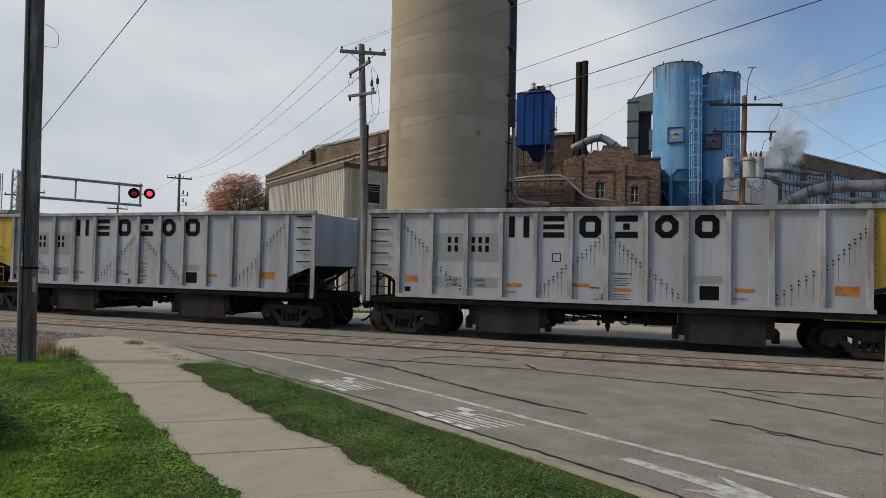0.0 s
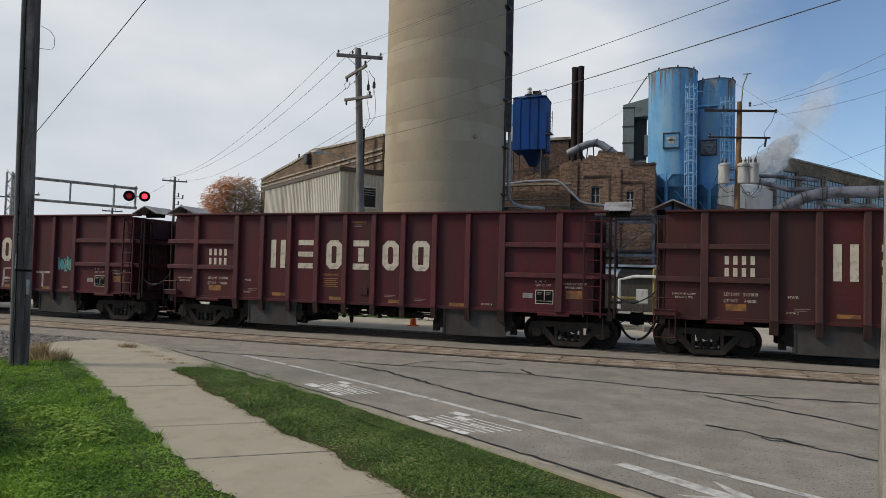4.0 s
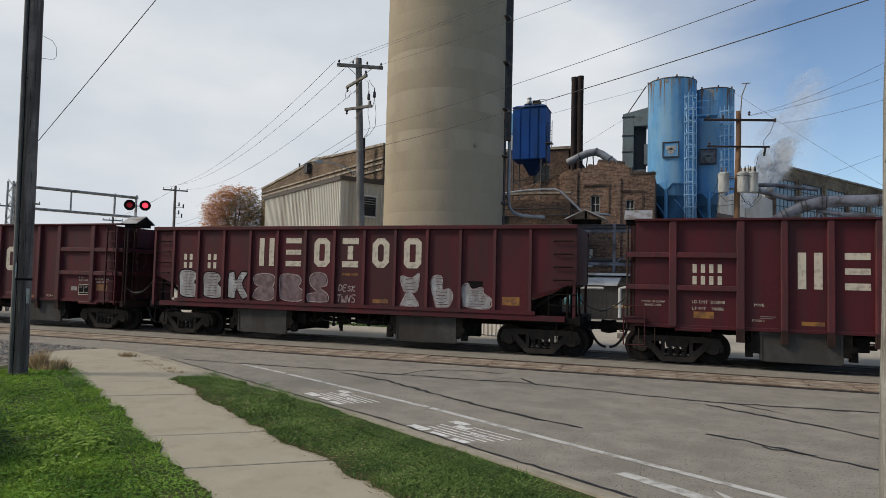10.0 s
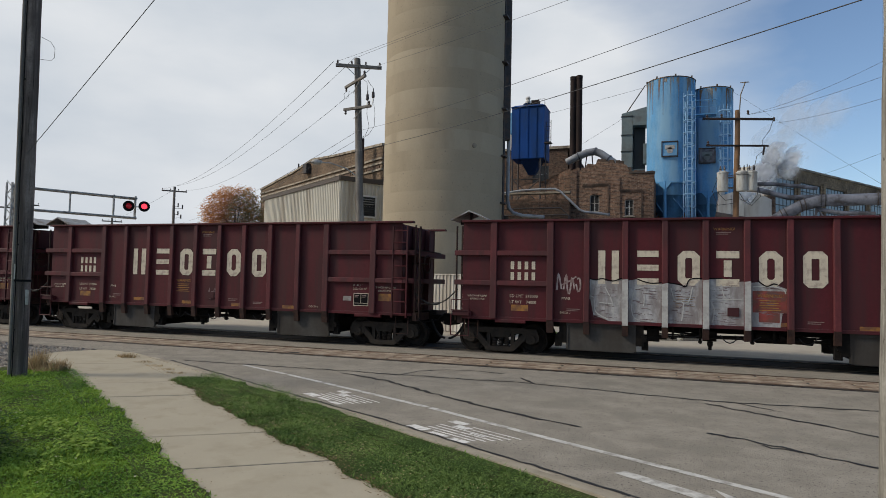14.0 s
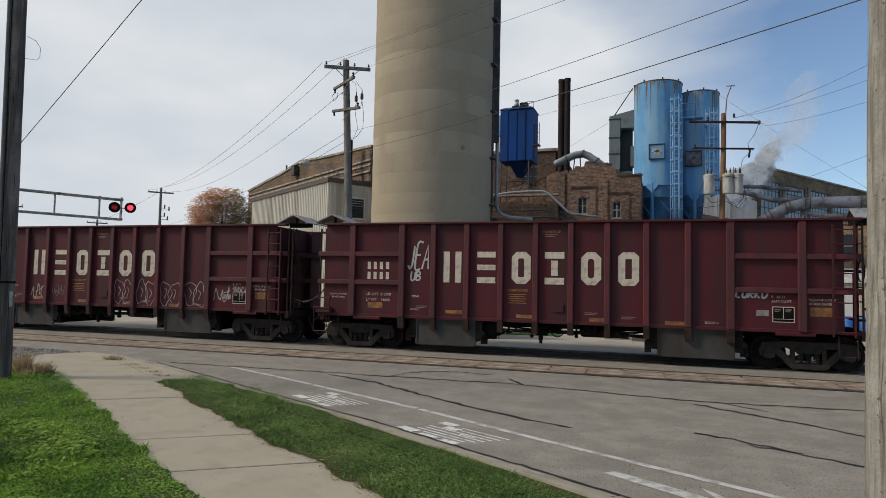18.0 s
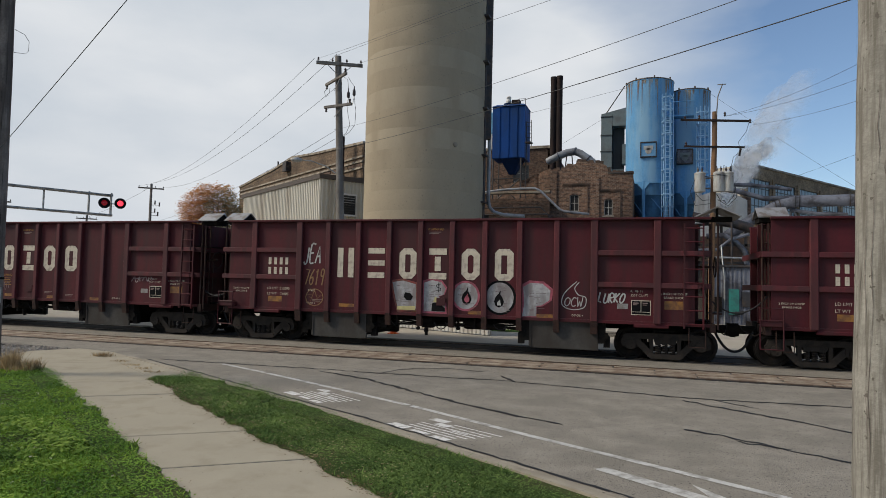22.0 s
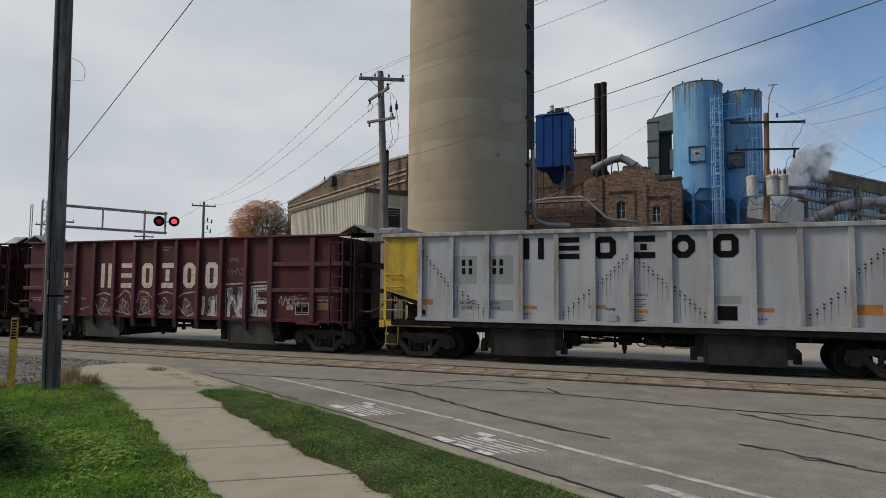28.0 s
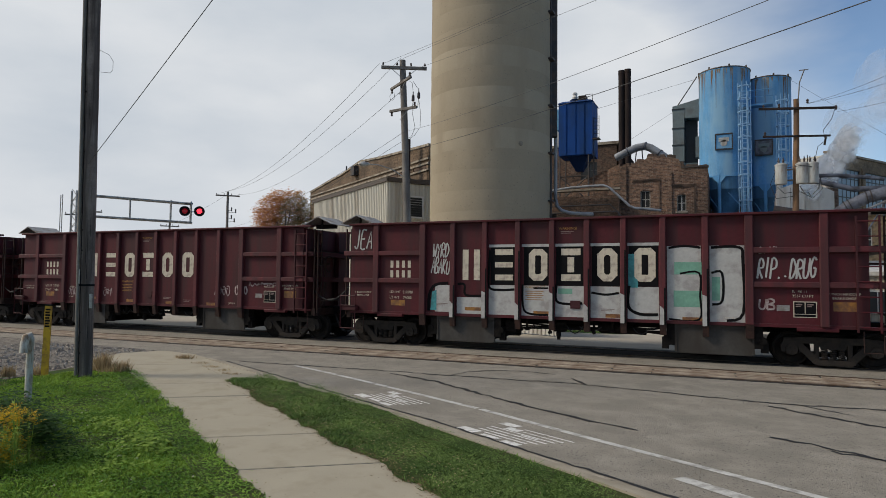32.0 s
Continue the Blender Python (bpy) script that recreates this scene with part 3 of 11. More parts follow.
M["pipe_white"] = mat("chalky_white_pipe", (0.50, 0.48, 0.43), 0.7, var=0.1, scale=6, fine=30, bump=0.2, dirt=(0.22, 0.15, 0.09), amount=0.33, dscale=9, streak=3)
M["black"] = mat("matt_black", (0.010, 0.010, 0.011), 0.8, var=0.2, scale=4, fine=20, bump=0.05, spec=0.1)
M["lens_on"] = mat("lit_red_lens", (0.5, 0.02, 0.02), 0.3, var=0.05, scale=5, fine=20, bump=0, emit=((1.0, 0.035, 0.06), 2.2))
M["lens_off"] = mat("dark_red_lens", (0.16, 0.012, 0.016), 0.25, var=0.1, scale=5, fine=20, bump=0, emit=((1.0, 0.02, 0.05), 0.10))
M["glass"] = glass_mat("window_glass", (0.018, 0.022, 0.026), 0.3)
M["glass_blue"] = glass_mat("factory_window_glass", (0.10, 0.17, 0.24), 0.3)
M["glass_sooty"] = glass_mat("sooty_window_glass", (0.014, 0.015, 0.016), 0.8)
M["frame_grey"] = mat("peeling_grey_window_frame", (0.30, 0.29, 0.27), 0.7, var=0.2, scale=4, fine=20, bump=0.1, dirt=(0.15, 0.13, 0.11), amount=0.35, dscale=6)
M["frame_dark"] = mat("dark_window_frame", (0.04, 0.045, 0.05), 0.6, var=0.15, scale=4, fine=20, bump=0.05)
M["frame_white"] = mat("white_window_frame", (0.62, 0.61, 0.58), 0.6, var=0.08, scale=4, fine=20, bump=0.05)
M["blue_bright"] = mat("bright_blue_plastic", (0.03, 0.14, 0.42), 0.5, var=0.1, scale=4, fine=20, bump=0)
M["teal_metal"] = mat("teal_enamel", (0.06, 0.16, 0.17), 0.5, var=0.15, scale=3, fine=15, bump=0.05)
M["yellow_pipe"] = mat("yellow_gas_pipe", (0.28, 0.21, 0.06), 0.5, var=0.1, scale=4, fine=20, bump=0.05)

def leaf_mat(name, c0, c1, rough=0.65, trans=0.25):
    """Leaves and blades: colour varied from piece to piece, a little light through them."""
    m = bpy.data.materials.new(name)
    m.use_nodes = True
    nt = m.node_tree
    N, L = nt.nodes.new, nt.links.new
    b = nt.nodes["Principled BSDF"]
    b.inputs["Roughness"].default_value = rough
    b.inputs["Specular IOR Level"].default_value = 0.1
    g = N("ShaderNodeNewGeometry")
    r = N("ShaderNodeValToRGB")
    r.color_ramp.elements[0].color, r.color_ramp.elements[1].color = (*c0, 1), (*c1, 1)
    tc = N("ShaderNodeTexCoord")
    nz = N("ShaderNodeTexNoise")
    nz.inputs["Scale"].default_value, nz.inputs["Detail"].default_value = 1.3, 4.0
    L(tc.outputs["Object"], nz.inputs["Vector"])
    ma = N("ShaderNodeMath")
    ma.operation = "MULTIPLY_ADD"
    ma.inputs[1].default_value = 0.6
    L(g.outputs["Random Per Island"], ma.inputs[0])
    mb_ = N("ShaderNodeMath")
    mb_.operation = "MULTIPLY_ADD"
    mb_.inputs[1].default_value, mb_.inputs[2].default_value = 1.6, -0.6
    L(nz.outputs[0], mb_.inputs[0])
    L(mb_.outputs[0], ma.inputs[2])
    L(ma.outputs[0], r.inputs[0])
    L(r.outputs[0], b.inputs["Base Color"])
    tr = N("ShaderNodeBsdfTranslucent")
    L(r.outputs[0], tr.inputs[0])
    mx = N("ShaderNodeMixShader")
    mx.inputs[0].default_value = trans
    L(b.outputs[0], mx.inputs[1])
    L(tr.outputs[0], mx.inputs[2])
    L(mx.outputs[0], nt.nodes["Material Output"].inputs[0])
    return m
M["stone_grey"] = leaf_mat("gravel_stones", (0.17, 0.145, 0.12), (0.47, 0.42, 0.36), 0.9, 0.0)
M["grass"] = leaf_mat("grass_blades", (0.064, 0.150, 0.018), (0.37, 0.52, 0.08))
M["clover"] = leaf_mat("clover_leaves", (0.044, 0.125, 0.018), (0.26, 0.44, 0.065))
M["verge"] = leaf_mat("verge_blades", (0.034, 0.082, 0.020), (0.235, 0.335, 0.095))
M["weed"] = leaf_mat("broad_weed_leaves", (0.095, 0.185, 0.025), (0.34, 0.46, 0.09))
M["dry"] = leaf_mat("dry_grass", (0.24, 0.17, 0.09), (0.60, 0.47, 0.29))
M["litter"] = leaf_mat("brown_leaf_litter", (0.085, 0.058, 0.032), (0.25, 0.18, 0.10))
M["autumn"] = leaf_mat("autumn_leaves", (0.36, 0.16, 0.055), (0.72, 0.39, 0.16), trans=0.5)
M["dull_leaf"] = leaf_mat("dull_green_leaves", (0.15, 0.145, 0.06), (0.42, 0.34, 0.15), trans=0.45)
M["hedge"] = leaf_mat("dark_green_leaves", (0.014, 0.038, 0.012), (0.055, 0.115, 0.03))
M["goldenrod"] = leaf_mat("goldenrod_flowers", (0.42, 0.27, 0.015), (0.75, 0.52, 0.04))

# ---- ground, road, pavement ----
def sheet(name, pts, z, material, label, category, kind="structure"):
    mb = MB()
    mb.add([(x, y, z) for x, y in pts], [tuple(range(len(pts)))])
    return solid(name, mb, material, label, category, "", kind)

RD = Vector((-0.845, 0.535, 0))      # along the pavement, away to the left
def along(p, s, off=0.0):
    """A point s metres along the road from p, off metres to its far side."""
    return (p[0] + RD.x * s + 0.535 * off, p[1] + RD.y * s + 0.845 * off)

sheet("ground", [(-2500, -2500), (2500, -2500), (2500, 2500), (-2500, 2500)], -0.06, M["field"], "pale dusty open ground running to the horizon", "ground")
KERB = [(34.0, -15.45), (-0.44, 6.39), (-1.15, 6.80), (-2.72, 7.66), (-4.02, 8.39), (-5.01, 8.86), (-6.58, 9.63), (-8.67, 10.70), (-11.45, 12.05), (-13.6, 12.75)]
sheet("road", KERB + [(-30, 13.4), (-33, 20.8), (70, 20.8), (70, -15.45)], 0.0, M["asphalt"], "worn grey asphalt road with sealed cracks", "road")
sheet("lot", [(-60, 19.1), (90, 20.4), (90, 44), (-12, 44), (-46, 62), (-90, 62)], 0.004, M["far_asphalt"], "pale sun-bleached asphalt yard beyond the tracks", "yard")
# dark asphalt, deepened by putting the train's shade into its colour
sheet("track_bed", [(-420, 6.44), (420, 29.33), (420, 31.88), (-420, 8.99)], 0.008, M["dark_asphalt"], "dark strip of asphalt under the train, some of its shade in the colour", "track bed")
sheet("gravel", [(-12.3, 8.4), (-13.2, 12.7), (-30, 13.4), (-60, 14.2), (-60, 2), (-13.0, 2), (-12.9, 6.6)], 0.03, M["gravel"], "loose grey gravel beside the railway", "gravel")
sheet("soil", [(8, -3.2), (3.0, 0.15), (-3.54, 4.30), (-5.09, 5.29), (-8.88, 7.74), (-10.79, 8.93), (-12.7, 10.1), (-13.1, 9.6), (-12.6, 7.6), (-14.5, 6.0), (-14.5, -8), (8, -8)], 0.075, M["soil"], "dark soil under the lawn", "soil")

# pavement: slabs with open joints
pavement = thing("pavement", Matrix.Identity(4), "pale concrete footpath of square slabs", "pavement", kind="structure")
LE, RE = (-4.64, 5.08), (-3.43, 5.99)      # one joint, both of its ends
def slab_edge(s):
    return Vector((LE[0] + RD.x * s, LE[1] + RD.y * s * 0.99, 0)), Vector((RE[0] + RD.x * s * 0.985, RE[1] + RD.y * s, 0))
for i in range(-9, 6):
    a0, b0 = slab_edge(i * 1.52 + 0.009)
    a1, b1 = slab_edge((i + 1) * 1.52 - 0.009)
    mb = MB()
    zt = 0.10 + 0.004 * math.sin(i * 2.3)
    c = 0.012
    top = [p + ((a0 + b0 + a1 + b1) / 4 - p).normalized() * c for p in (a0, b0, b1, a1)]
    vs = [(p.x, p.y, -0.05) for p in (a0, b0, b1, a1)] + [(p.x, p.y, zt - c * 0.7) for p in (a0, b0, b1, a1)] + [(p.x, p.y, zt) for p in top]
    fs = [(0, 1, 5, 4), (1, 2, 6, 5), (2, 3, 7, 6), (3, 0, 4, 7), (4, 5, 9, 8), (5, 6, 10, 9), (6, 7, 11, 10), (7, 4, 8, 11), (8, 9, 10, 11)]
    mb.add(vs, fs)
    part("slab", mb, M["concrete"], pavement)
    u_ = (a0 - a1).normalized() * 0.009
    part("joint", MB().add([(*(q - u_ * w_).xy, 0.0945) for q, w_ in ((a0, 0), (b0, 0), (b0, -2), (a0, -2))], [(0, 1, 2, 3)]), M["sealant"], pavement)
# the flared end of the footpath by the tracks
mb = MB()
e0, e1 = slab_edge(6 * 1.52 + 0.01)
end = [(e0.x, e0.y), (e1.x, e1.y), (-8.8, 9.45), (-8.3, 10.0), (-9.7, 10.75), (-11.3, 11.55), (-12.6, 12.2), (-13.8, 12.35), (-14.3, 11.4), (-13.9, 10.5)]
mb.prism(end, (0, 0, -0.05), (1, 0, 0), (0, 1, 0), (0, 0, 1), 0.145)
part("ramp_slab", mb, M["concrete"], pavement)

# kerb: short cast lengths, sloping into the gutter
kerb = thing("kerb", Matrix.Identity(4), "stained concrete kerb and gutter with a black seam", "kerb", kind="structure")
def path_points(pts, step):
    out = []
    for (x0, y0), (x1, y1) in zip(pts[:-1], pts[1:]):
        n = max(1, round(math.hypot(x1 - x0, y1 - y0) / step))
        out += [(x0 + (x1 - x0) * i / n, y0 + (y1 - y0) * i / n) for i in range(n)]
    return out + [pts[-1]]
KP = path_points([(9.0, 0.40)] + KERB[1:9], 1.25)
for (x0, y0), (x1, y1) in zip(KP[:-1], KP[1:]):
    d = Vector((x1 - x0, y1 - y0, 0)).normalized()
    n = Vector((d.y, -d.x, 0))
    if n.y > 0:
        n = -n
    a, b = Vector((x0, y0, 0)) + d * 0.006, Vector((x1, y1, 0)) - d * 0.006
    prof = [(0.0, -0.05), (0.0, 0.006), (0.16, 0.02), (0.26, 0.075), (0.30, 0.098), (0.44, 0.105), (0.44, -0.05)]
    vs = [a + n * o + Vector((0, 0, z)) for o, z in prof] + [b + n * o + Vector((0, 0, z)) for o, z in prof]
    k = len(prof)
    mb = MB().add(vs, [(i, i + 1, k + i + 1, k + i) for i in range(k - 1)] + [tuple(range(k)), tuple(range(k, 2 * k))[::-1]])
    part("kerbstone", mb, M["kerb"], kerb)

def crack(pts, w, name="crack_seal", jag=0.05, seed=1, mat_name="sealant"):
    rnd = random.Random(seed)
    out, ws = [], []
    for (x0, y0), (x1, y1) in zip(pts[:-1], pts[1:]):
        n = max(2, int(math.hypot(x1 - x0, y1 - y0) / 0.14))
        for i in range(n):
            f = i / n
            out.append((x0 + (x1 - x0) * f + rnd.uniform(-jag, jag) * 0.6, y0 + (y1 - y0) * f + rnd.uniform(-jag, jag), 0.006))
            ws.append(w * rnd.uniform(0.45, 1.35))
    out.append((*pts[-1], 0.006))
    ws.append(w * 0.4)
    mb = MB().ribbon(out, ws, (0, 0, 1))
    return solid(name, mb, M[mat_name], "black tar seal along a crack in the road", "crack seal", "sealed cracks", "structure")
crack([(-11.2, 12.2), (-8.56, 12.36), (-7.16, 12.49), (-5.8, 12.56), (-3.81, 12.69), (-2.89, 12.78), (-1.6, 12.56), (-1.08, 12.52), (0.39, 12.33), (0.85, 12.32), (1.76, 12.48), (3.09, 12.6), (6, 13.0)], 0.072, seed=2)
crack([(-6.82, 12.18), (-5.57, 11.72), (-4.51, 11.0), (-3.75, 10.5), (-3.03, 10.1), (-2.56, 9.8), (-1.95, 9.48), (-1.25, 9.19)], 0.078, seed=3)
crack([(0.49, 12.05), (0.65, 11.88), (1.05, 11.56), (1.58, 11.22), (2.11, 10.84), (2.57, 10.43), (3.6, 9.6)], 0.078, seed=4)
crack([(0.38, 9.57), (0.85, 9.41), (1.28, 9.15), (1.71, 8.83), (2.11, 8.57), (3.0, 7.95)], 0.062, seed=5)
crack([(1.02, 9.14), (1.27, 9.06), (1.62, 8.96)], 0.05, seed=6)
crack([(-5.55, 12.57), (-5.45, 13.2), (-4.98, 13.8), (-4.46, 13.94), (-3.6, 13.8)], 0.05, seed=7)
crack([(-3.12, 13.35), (-2.92, 13.07), (-2.67, 12.68)], 0.09, seed=8)
crack([(0.95, 12.37), (1.3, 12.05), (1.65, 11.78)], 0.05, seed=9)
crack([(x + 0.03, y + 0.04) for x, y in KERB[1:9]], 0.05, seed=10, jag=0.02)
crack([(6.1, 2.3), (-0.40, 6.43)], 0.05, seed=11, jag=0.02)

def marking(polys, label, category, name, origin, paint="line"):
    t = thing(name, pose(origin[0], origin[1], 0), label, category, kind="structure")
    for poly in polys:
        mb = MB().add([(x - origin[0], y - origin[1], 0.005) for x, y in poly], [tuple(range(len(poly)))])
        part("painted_bar", mb, M[paint], t)
    return t
def strip(p, q, w):
    d = Vector((q[0] - p[0], q[1] - p[1], 0)).normalized()
    n = Vector((-d.y, d.x, 0)) * w / 2
    return [(p[0] + n.x, p[1] + n.y), (p[0] - n.x, p[1] - n.y), (q[0] - n.x, q[1] - n.y), (q[0] + n.x, q[1] + n.y)]
marking([strip((-9.40, 12.22), (-7.76, 11.50), 0.11), strip((-7.66, 11.45), (-6.13, 10.72), 0.11), strip((-6.13, 10.72), (-3.76, 9.56), 0.11), strip((-3.70, 9.53), (-1.4, 8.25), 0.11), strip((-1.4, 8.25), (0.98, 7.0), 0.11), strip((0.98, 7.0), (4.0, 5.4), 0.11)],
        "worn white solid lane line on the asphalt", "road marking", "lane_line", (-3, 9.4))
def stencil(c00, c10, c01, name, label):
    """Bars of a worn lane stencil; corners as far left, near right and across."""
    o, u, v = Vector((*c00, 0)), Vector((c10[0] - c00[0], c10[1] - c00[1], 0)), Vector((c01[0] - c00[0], c01[1] - c00[1], 0))
    cells = [(0.0, 0.30, 0.02, 0.24), (0.75, 1.0, 0.0, 0.14), (0.40, 0.68, 0.05, 0.15), (0.05, 0.30, 0.80, 0.98), (0.28, 0.50, 0.62, 0.78), (0.66, 0.90, 0.50, 0.545),
             (0.33, 0.98, 0.20, 0.245), (0.14, 1.05, 0.31, 0.355), (0.17, 1.08, 0.43, 0.475), (0.12, 1.10, 0.56, 0.60), (0.53, 1.12, 0.68, 0.72), (0.45, 1.16, 0.82, 0.86)]
    polys = []
    for a0, a1, b0, b1 in cells:
        q = [o + u * a + v * b for a, b in ((a0, b0), (a1, b0), (a1, b1), (a0, b1))]
        polys.append([(p.x, p.y) for p in q])
    marking(polys, label, "road marking", name, c00, "stencil")
stencil((-3.58, 8.16), (-2.50, 7.62), (-3.05, 8.86), "lane_stencil", "worn white stencil of bars painted in the lane")
stencil((-6.17, 9.67), (-5.13, 9.08), (-5.74, 10.33), "lane_stencil", "worn white stencil of bars painted in the lane")
marking([[(-0.63, 7.13), (-0.51, 7.25), (0.50, 6.62), (0.36, 6.48)], [(0.35, 6.98), (0.50, 6.62), (0.36, 6.48), (0.02, 6.40), (1.25, 6.02)]],
        "worn white lane arrow on the asphalt", "road marking", "lane_arrow", (0, 6.9))

# ---- tracks: both run 1.56 degrees off the x axis ----
SKEW = 0.02725
def on_track(x, y0):
    """A pose on a track whose middle passes (-5, y0)."""
    return pose(x, y0 + SKEW * (x + 5.0), 0, 0, 0, math.degrees(math.atan(SKEW)))
near_track = thing("near_track", on_track(0, 15.53), "rusty rails set between brown crossing timbers in the road", "railway track", kind="structure")
def rail_mesh(x0, x1, y):
    mb = MB()
    prof = [(-0.07, -0.10), (0.07, -0.10), (0.02, -0.06), (0.036, -0.02), (0.036, 0.016), (0.028, 0.022), (-0.028, 0.022), (-0.036, 0.016), (-0.036, -0.02), (-0.02, -0.06)]
    k = len(prof)
    mb.add([(x0, y + a, b) for a, b in prof] + [(x1, y + a, b) for a, b in prof],
           [(i, (i + 1) % k, k + (i + 1) % k, k + i) for i in range(k)] + [tuple(range(k)), tuple(range(k, 2 * k))[::-1]])
    return mb
for y in (-0.7175, 0.7175):
    part("rail", rail_mesh(-420, 420, y), M["rail"], near_track)
rnd = random.Random(5)
plank_meshes = []
for k in range(4):
    mb = MB()
    L0 = 2.62
    mb.box(0.012, L0 - 0.012, -0.5, 0.5, -0.05, 0.016, c=0.006)
    for i, v in enumerate(mb.v):
        mb.v[i] = (v[0], v[1] * (0.205 + 0.012 * k), v[2] + 0.004 * math.sin(v[0] * 1.7 + k))
    plank_meshes.append(mb.mesh("plank", M["plank"]))
for y in (-0.50, -0.265, -0.03, 0.205, 0.44):
    for i in range(-12, 6):
        ob = part("plank", plank_meshes[rnd.randrange(4)], None, near_track)
        ob.location = (i * 2.64 + rnd.uniform(-0.3, 0.3) * 0.05 + (0.9 if y in (-0.50, -0.03) else 1.7 if y == 0.44 else 0), y, rnd.uniform(-0.007, 0.004))
part("plank_bed", MB().add([(-33, -0.64, 0.0075), (17, -0.64, 0.0075), (17, 0.64, 0.0075), (-33, 0.64, 0.0075)], [(0, 1, 2, 3)]), M["sealant"], near_track)
far_track = thing("far_track", on_track(0, 18.93), "polished steel rails of the track under the train", "railway track", kind="structure")
for y in (-0.7175, 0.7175):
    part("rail", rail_mesh(-420, 420, y), M["rail"], far_track)
for y in (-0.92, -0.56, 0.56, 0.92):
    part("flangeway", MB().box(-60, 40, y - 0.035, y + 0.035, -0.02, 0.013), M["black"], far_track)
for y, w_ in ((-0.80, 0.045), (0.79, 0.02)):
    part("flangeway", MB().box(-60, 40, y - w_, y + w_, -0.02, 0.008), M["sealant"], near_track)

# ---- walls with real openings ----
def wall_panel(name, p0, p1, z0, z1, openings, material, parent, thick=0.35, top=None, label=""):
    """A wall from p0 to p1 (plan), with openings (a0, a1, b0, b1) along it and up it. top: heights (a, z) of a stepped upper edge."""
    p0, p1 = Vector((*p0, 0)), Vector((*p1, 0))
    L = (p1 - p0).length
    u = (p1 - p0) / L
    n = Vector((-u.y, u.x, 0))           # away from the viewer for walls that run left to right
    xs = sorted({0.0, L, *[q for o in openings for q in o[:2]], *([a for a, _ in top] if top else [])})
    zs = sorted({z0, z1, *[q for o in openings for q in o[2:]]})
    mb = MB()
    def up(a):
        if not top:
            return z1
        for (a0, t0), (a1, t1) in zip(top[:-1], top[1:]):
            if a0 <= a <= a1:
                return t0 + (t1 - t0) * ((a - a0) / (a1 - a0) if a1 > a0 else 0)
        return top[-1][1]
    for x0, x1 in zip(xs[:-1], xs[1:]):
        if x1 - x0 < 1e-4:
            continue
        for k, (b0, b1) in enumerate(zip(zs[:-1], zs[1:])):
            xm, zm = (x0 + x1) / 2, (b0 + b1) / 2
            if any(o[0] < xm < o[1] and o[2] < zm < o[3] for o in openings):
                continue
            last = k == len(zs) - 2
            t0, t1 = (up(x0 + 1e-3), up(x1 - 1e-3)) if last else (b1, b1)
            q = [p0 + u * x0 + Vector((0, 0, b0)), p0 + u * x1 + Vector((0, 0, b0)), p0 + u * x1 + Vector((0, 0, t1)), p0 + u * x0 + Vector((0, 0, t0))]
            vs = q + [p + n * thick for p in q]
            mb.add(vs, [(0, 1, 2, 3), (7, 6, 5, 4), (0, 4, 5, 1), (1, 5, 6, 2), (2, 6, 7, 3), (3, 7, 4, 0)])
    ob = part(name, mb, material, parent, label)
    bm = bmesh.new()
    bm.from_mesh(ob.data)
    bmesh.ops.remove_doubles(bm, verts=bm.verts, dist=0.0005)
    bm.to_mesh(ob.data)
    bm.free()
    return ob, u, n

def window_in(parent, p0, u, n, a0, a1, b0, b1, cols, rows, frame_mat, glass, inset=0.12, bar=0.045, sill=True):
    """A framed window of real panes set back in a wall."""
    p0 = Vector((*p0, 0)) if len(p0) == 2 else Vector(p0)
    w = new("window")
    w.parent = parent
    fr = MB()
    def bx(mb, x0, x1, z0, z1, d0, d1):
        q = [p0 + u * x + n * d + Vector((0, 0, z)) for d in (d0, d1) for x, z in ((x0, z0), (x1, z0), (x1, z1), (x0, z1))]
        mb.add(q, [(0, 1, 2, 3), (7, 6, 5, 4), (0, 4, 5, 1), (1, 5, 6, 2), (2, 6, 7, 3), (3, 7, 4, 0)])
    fw = 0.07
    bx(fr, a0, a0 + fw, b0, b1, inset - 0.04, inset + 0.06)
    bx(fr, a1 - fw, a1, b0, b1, inset - 0.04, inset + 0.06)
    bx(fr, a0 + fw, a1 - fw, b1 - fw, b1, inset - 0.04, inset + 0.06)
    bx(fr, a0 + fw, a1 - fw, b0, b0 + fw, inset - 0.04, inset + 0.06)
    for i in range(1, cols):
        x = a0 + (a1 - a0) * i / cols
        bx(fr, x - bar / 2, x + bar / 2, b0 + fw, b1 - fw, inset - 0.02, inset + 0.04)
    for j in range(1, rows):
        z = b0 + (b1 - b0) * j / rows
        bx(fr, a0 + fw, a1 - fw, z - bar / 2, z + bar / 2, inset - 0.021, inset + 0.041)
    part("window_frame", fr, frame_mat, w)
    for i in range(cols):
        for j in range(rows):
            g = MB()
            xa, xb = a0 + (a1 - a0) * i / cols, a0 + (a1 - a0) * (i + 1) / cols
            za, zb = b0 + (b1 - b0) * j / rows, b0 + (b1 - b0) * (j + 1) / rows
            bx(g, xa + 0.03, xb - 0.03, za + 0.03, zb - 0.03, inset + 0.004, inset + 0.016)
            part("pane", g, glass, w)
    if sill:
        s = MB()
        bx(s, a0 - 0.1, a1 + 0.1, b0 - 0.1, b0, -0.06, inset)
        part("sill", s, M["stone"], w)
    return w

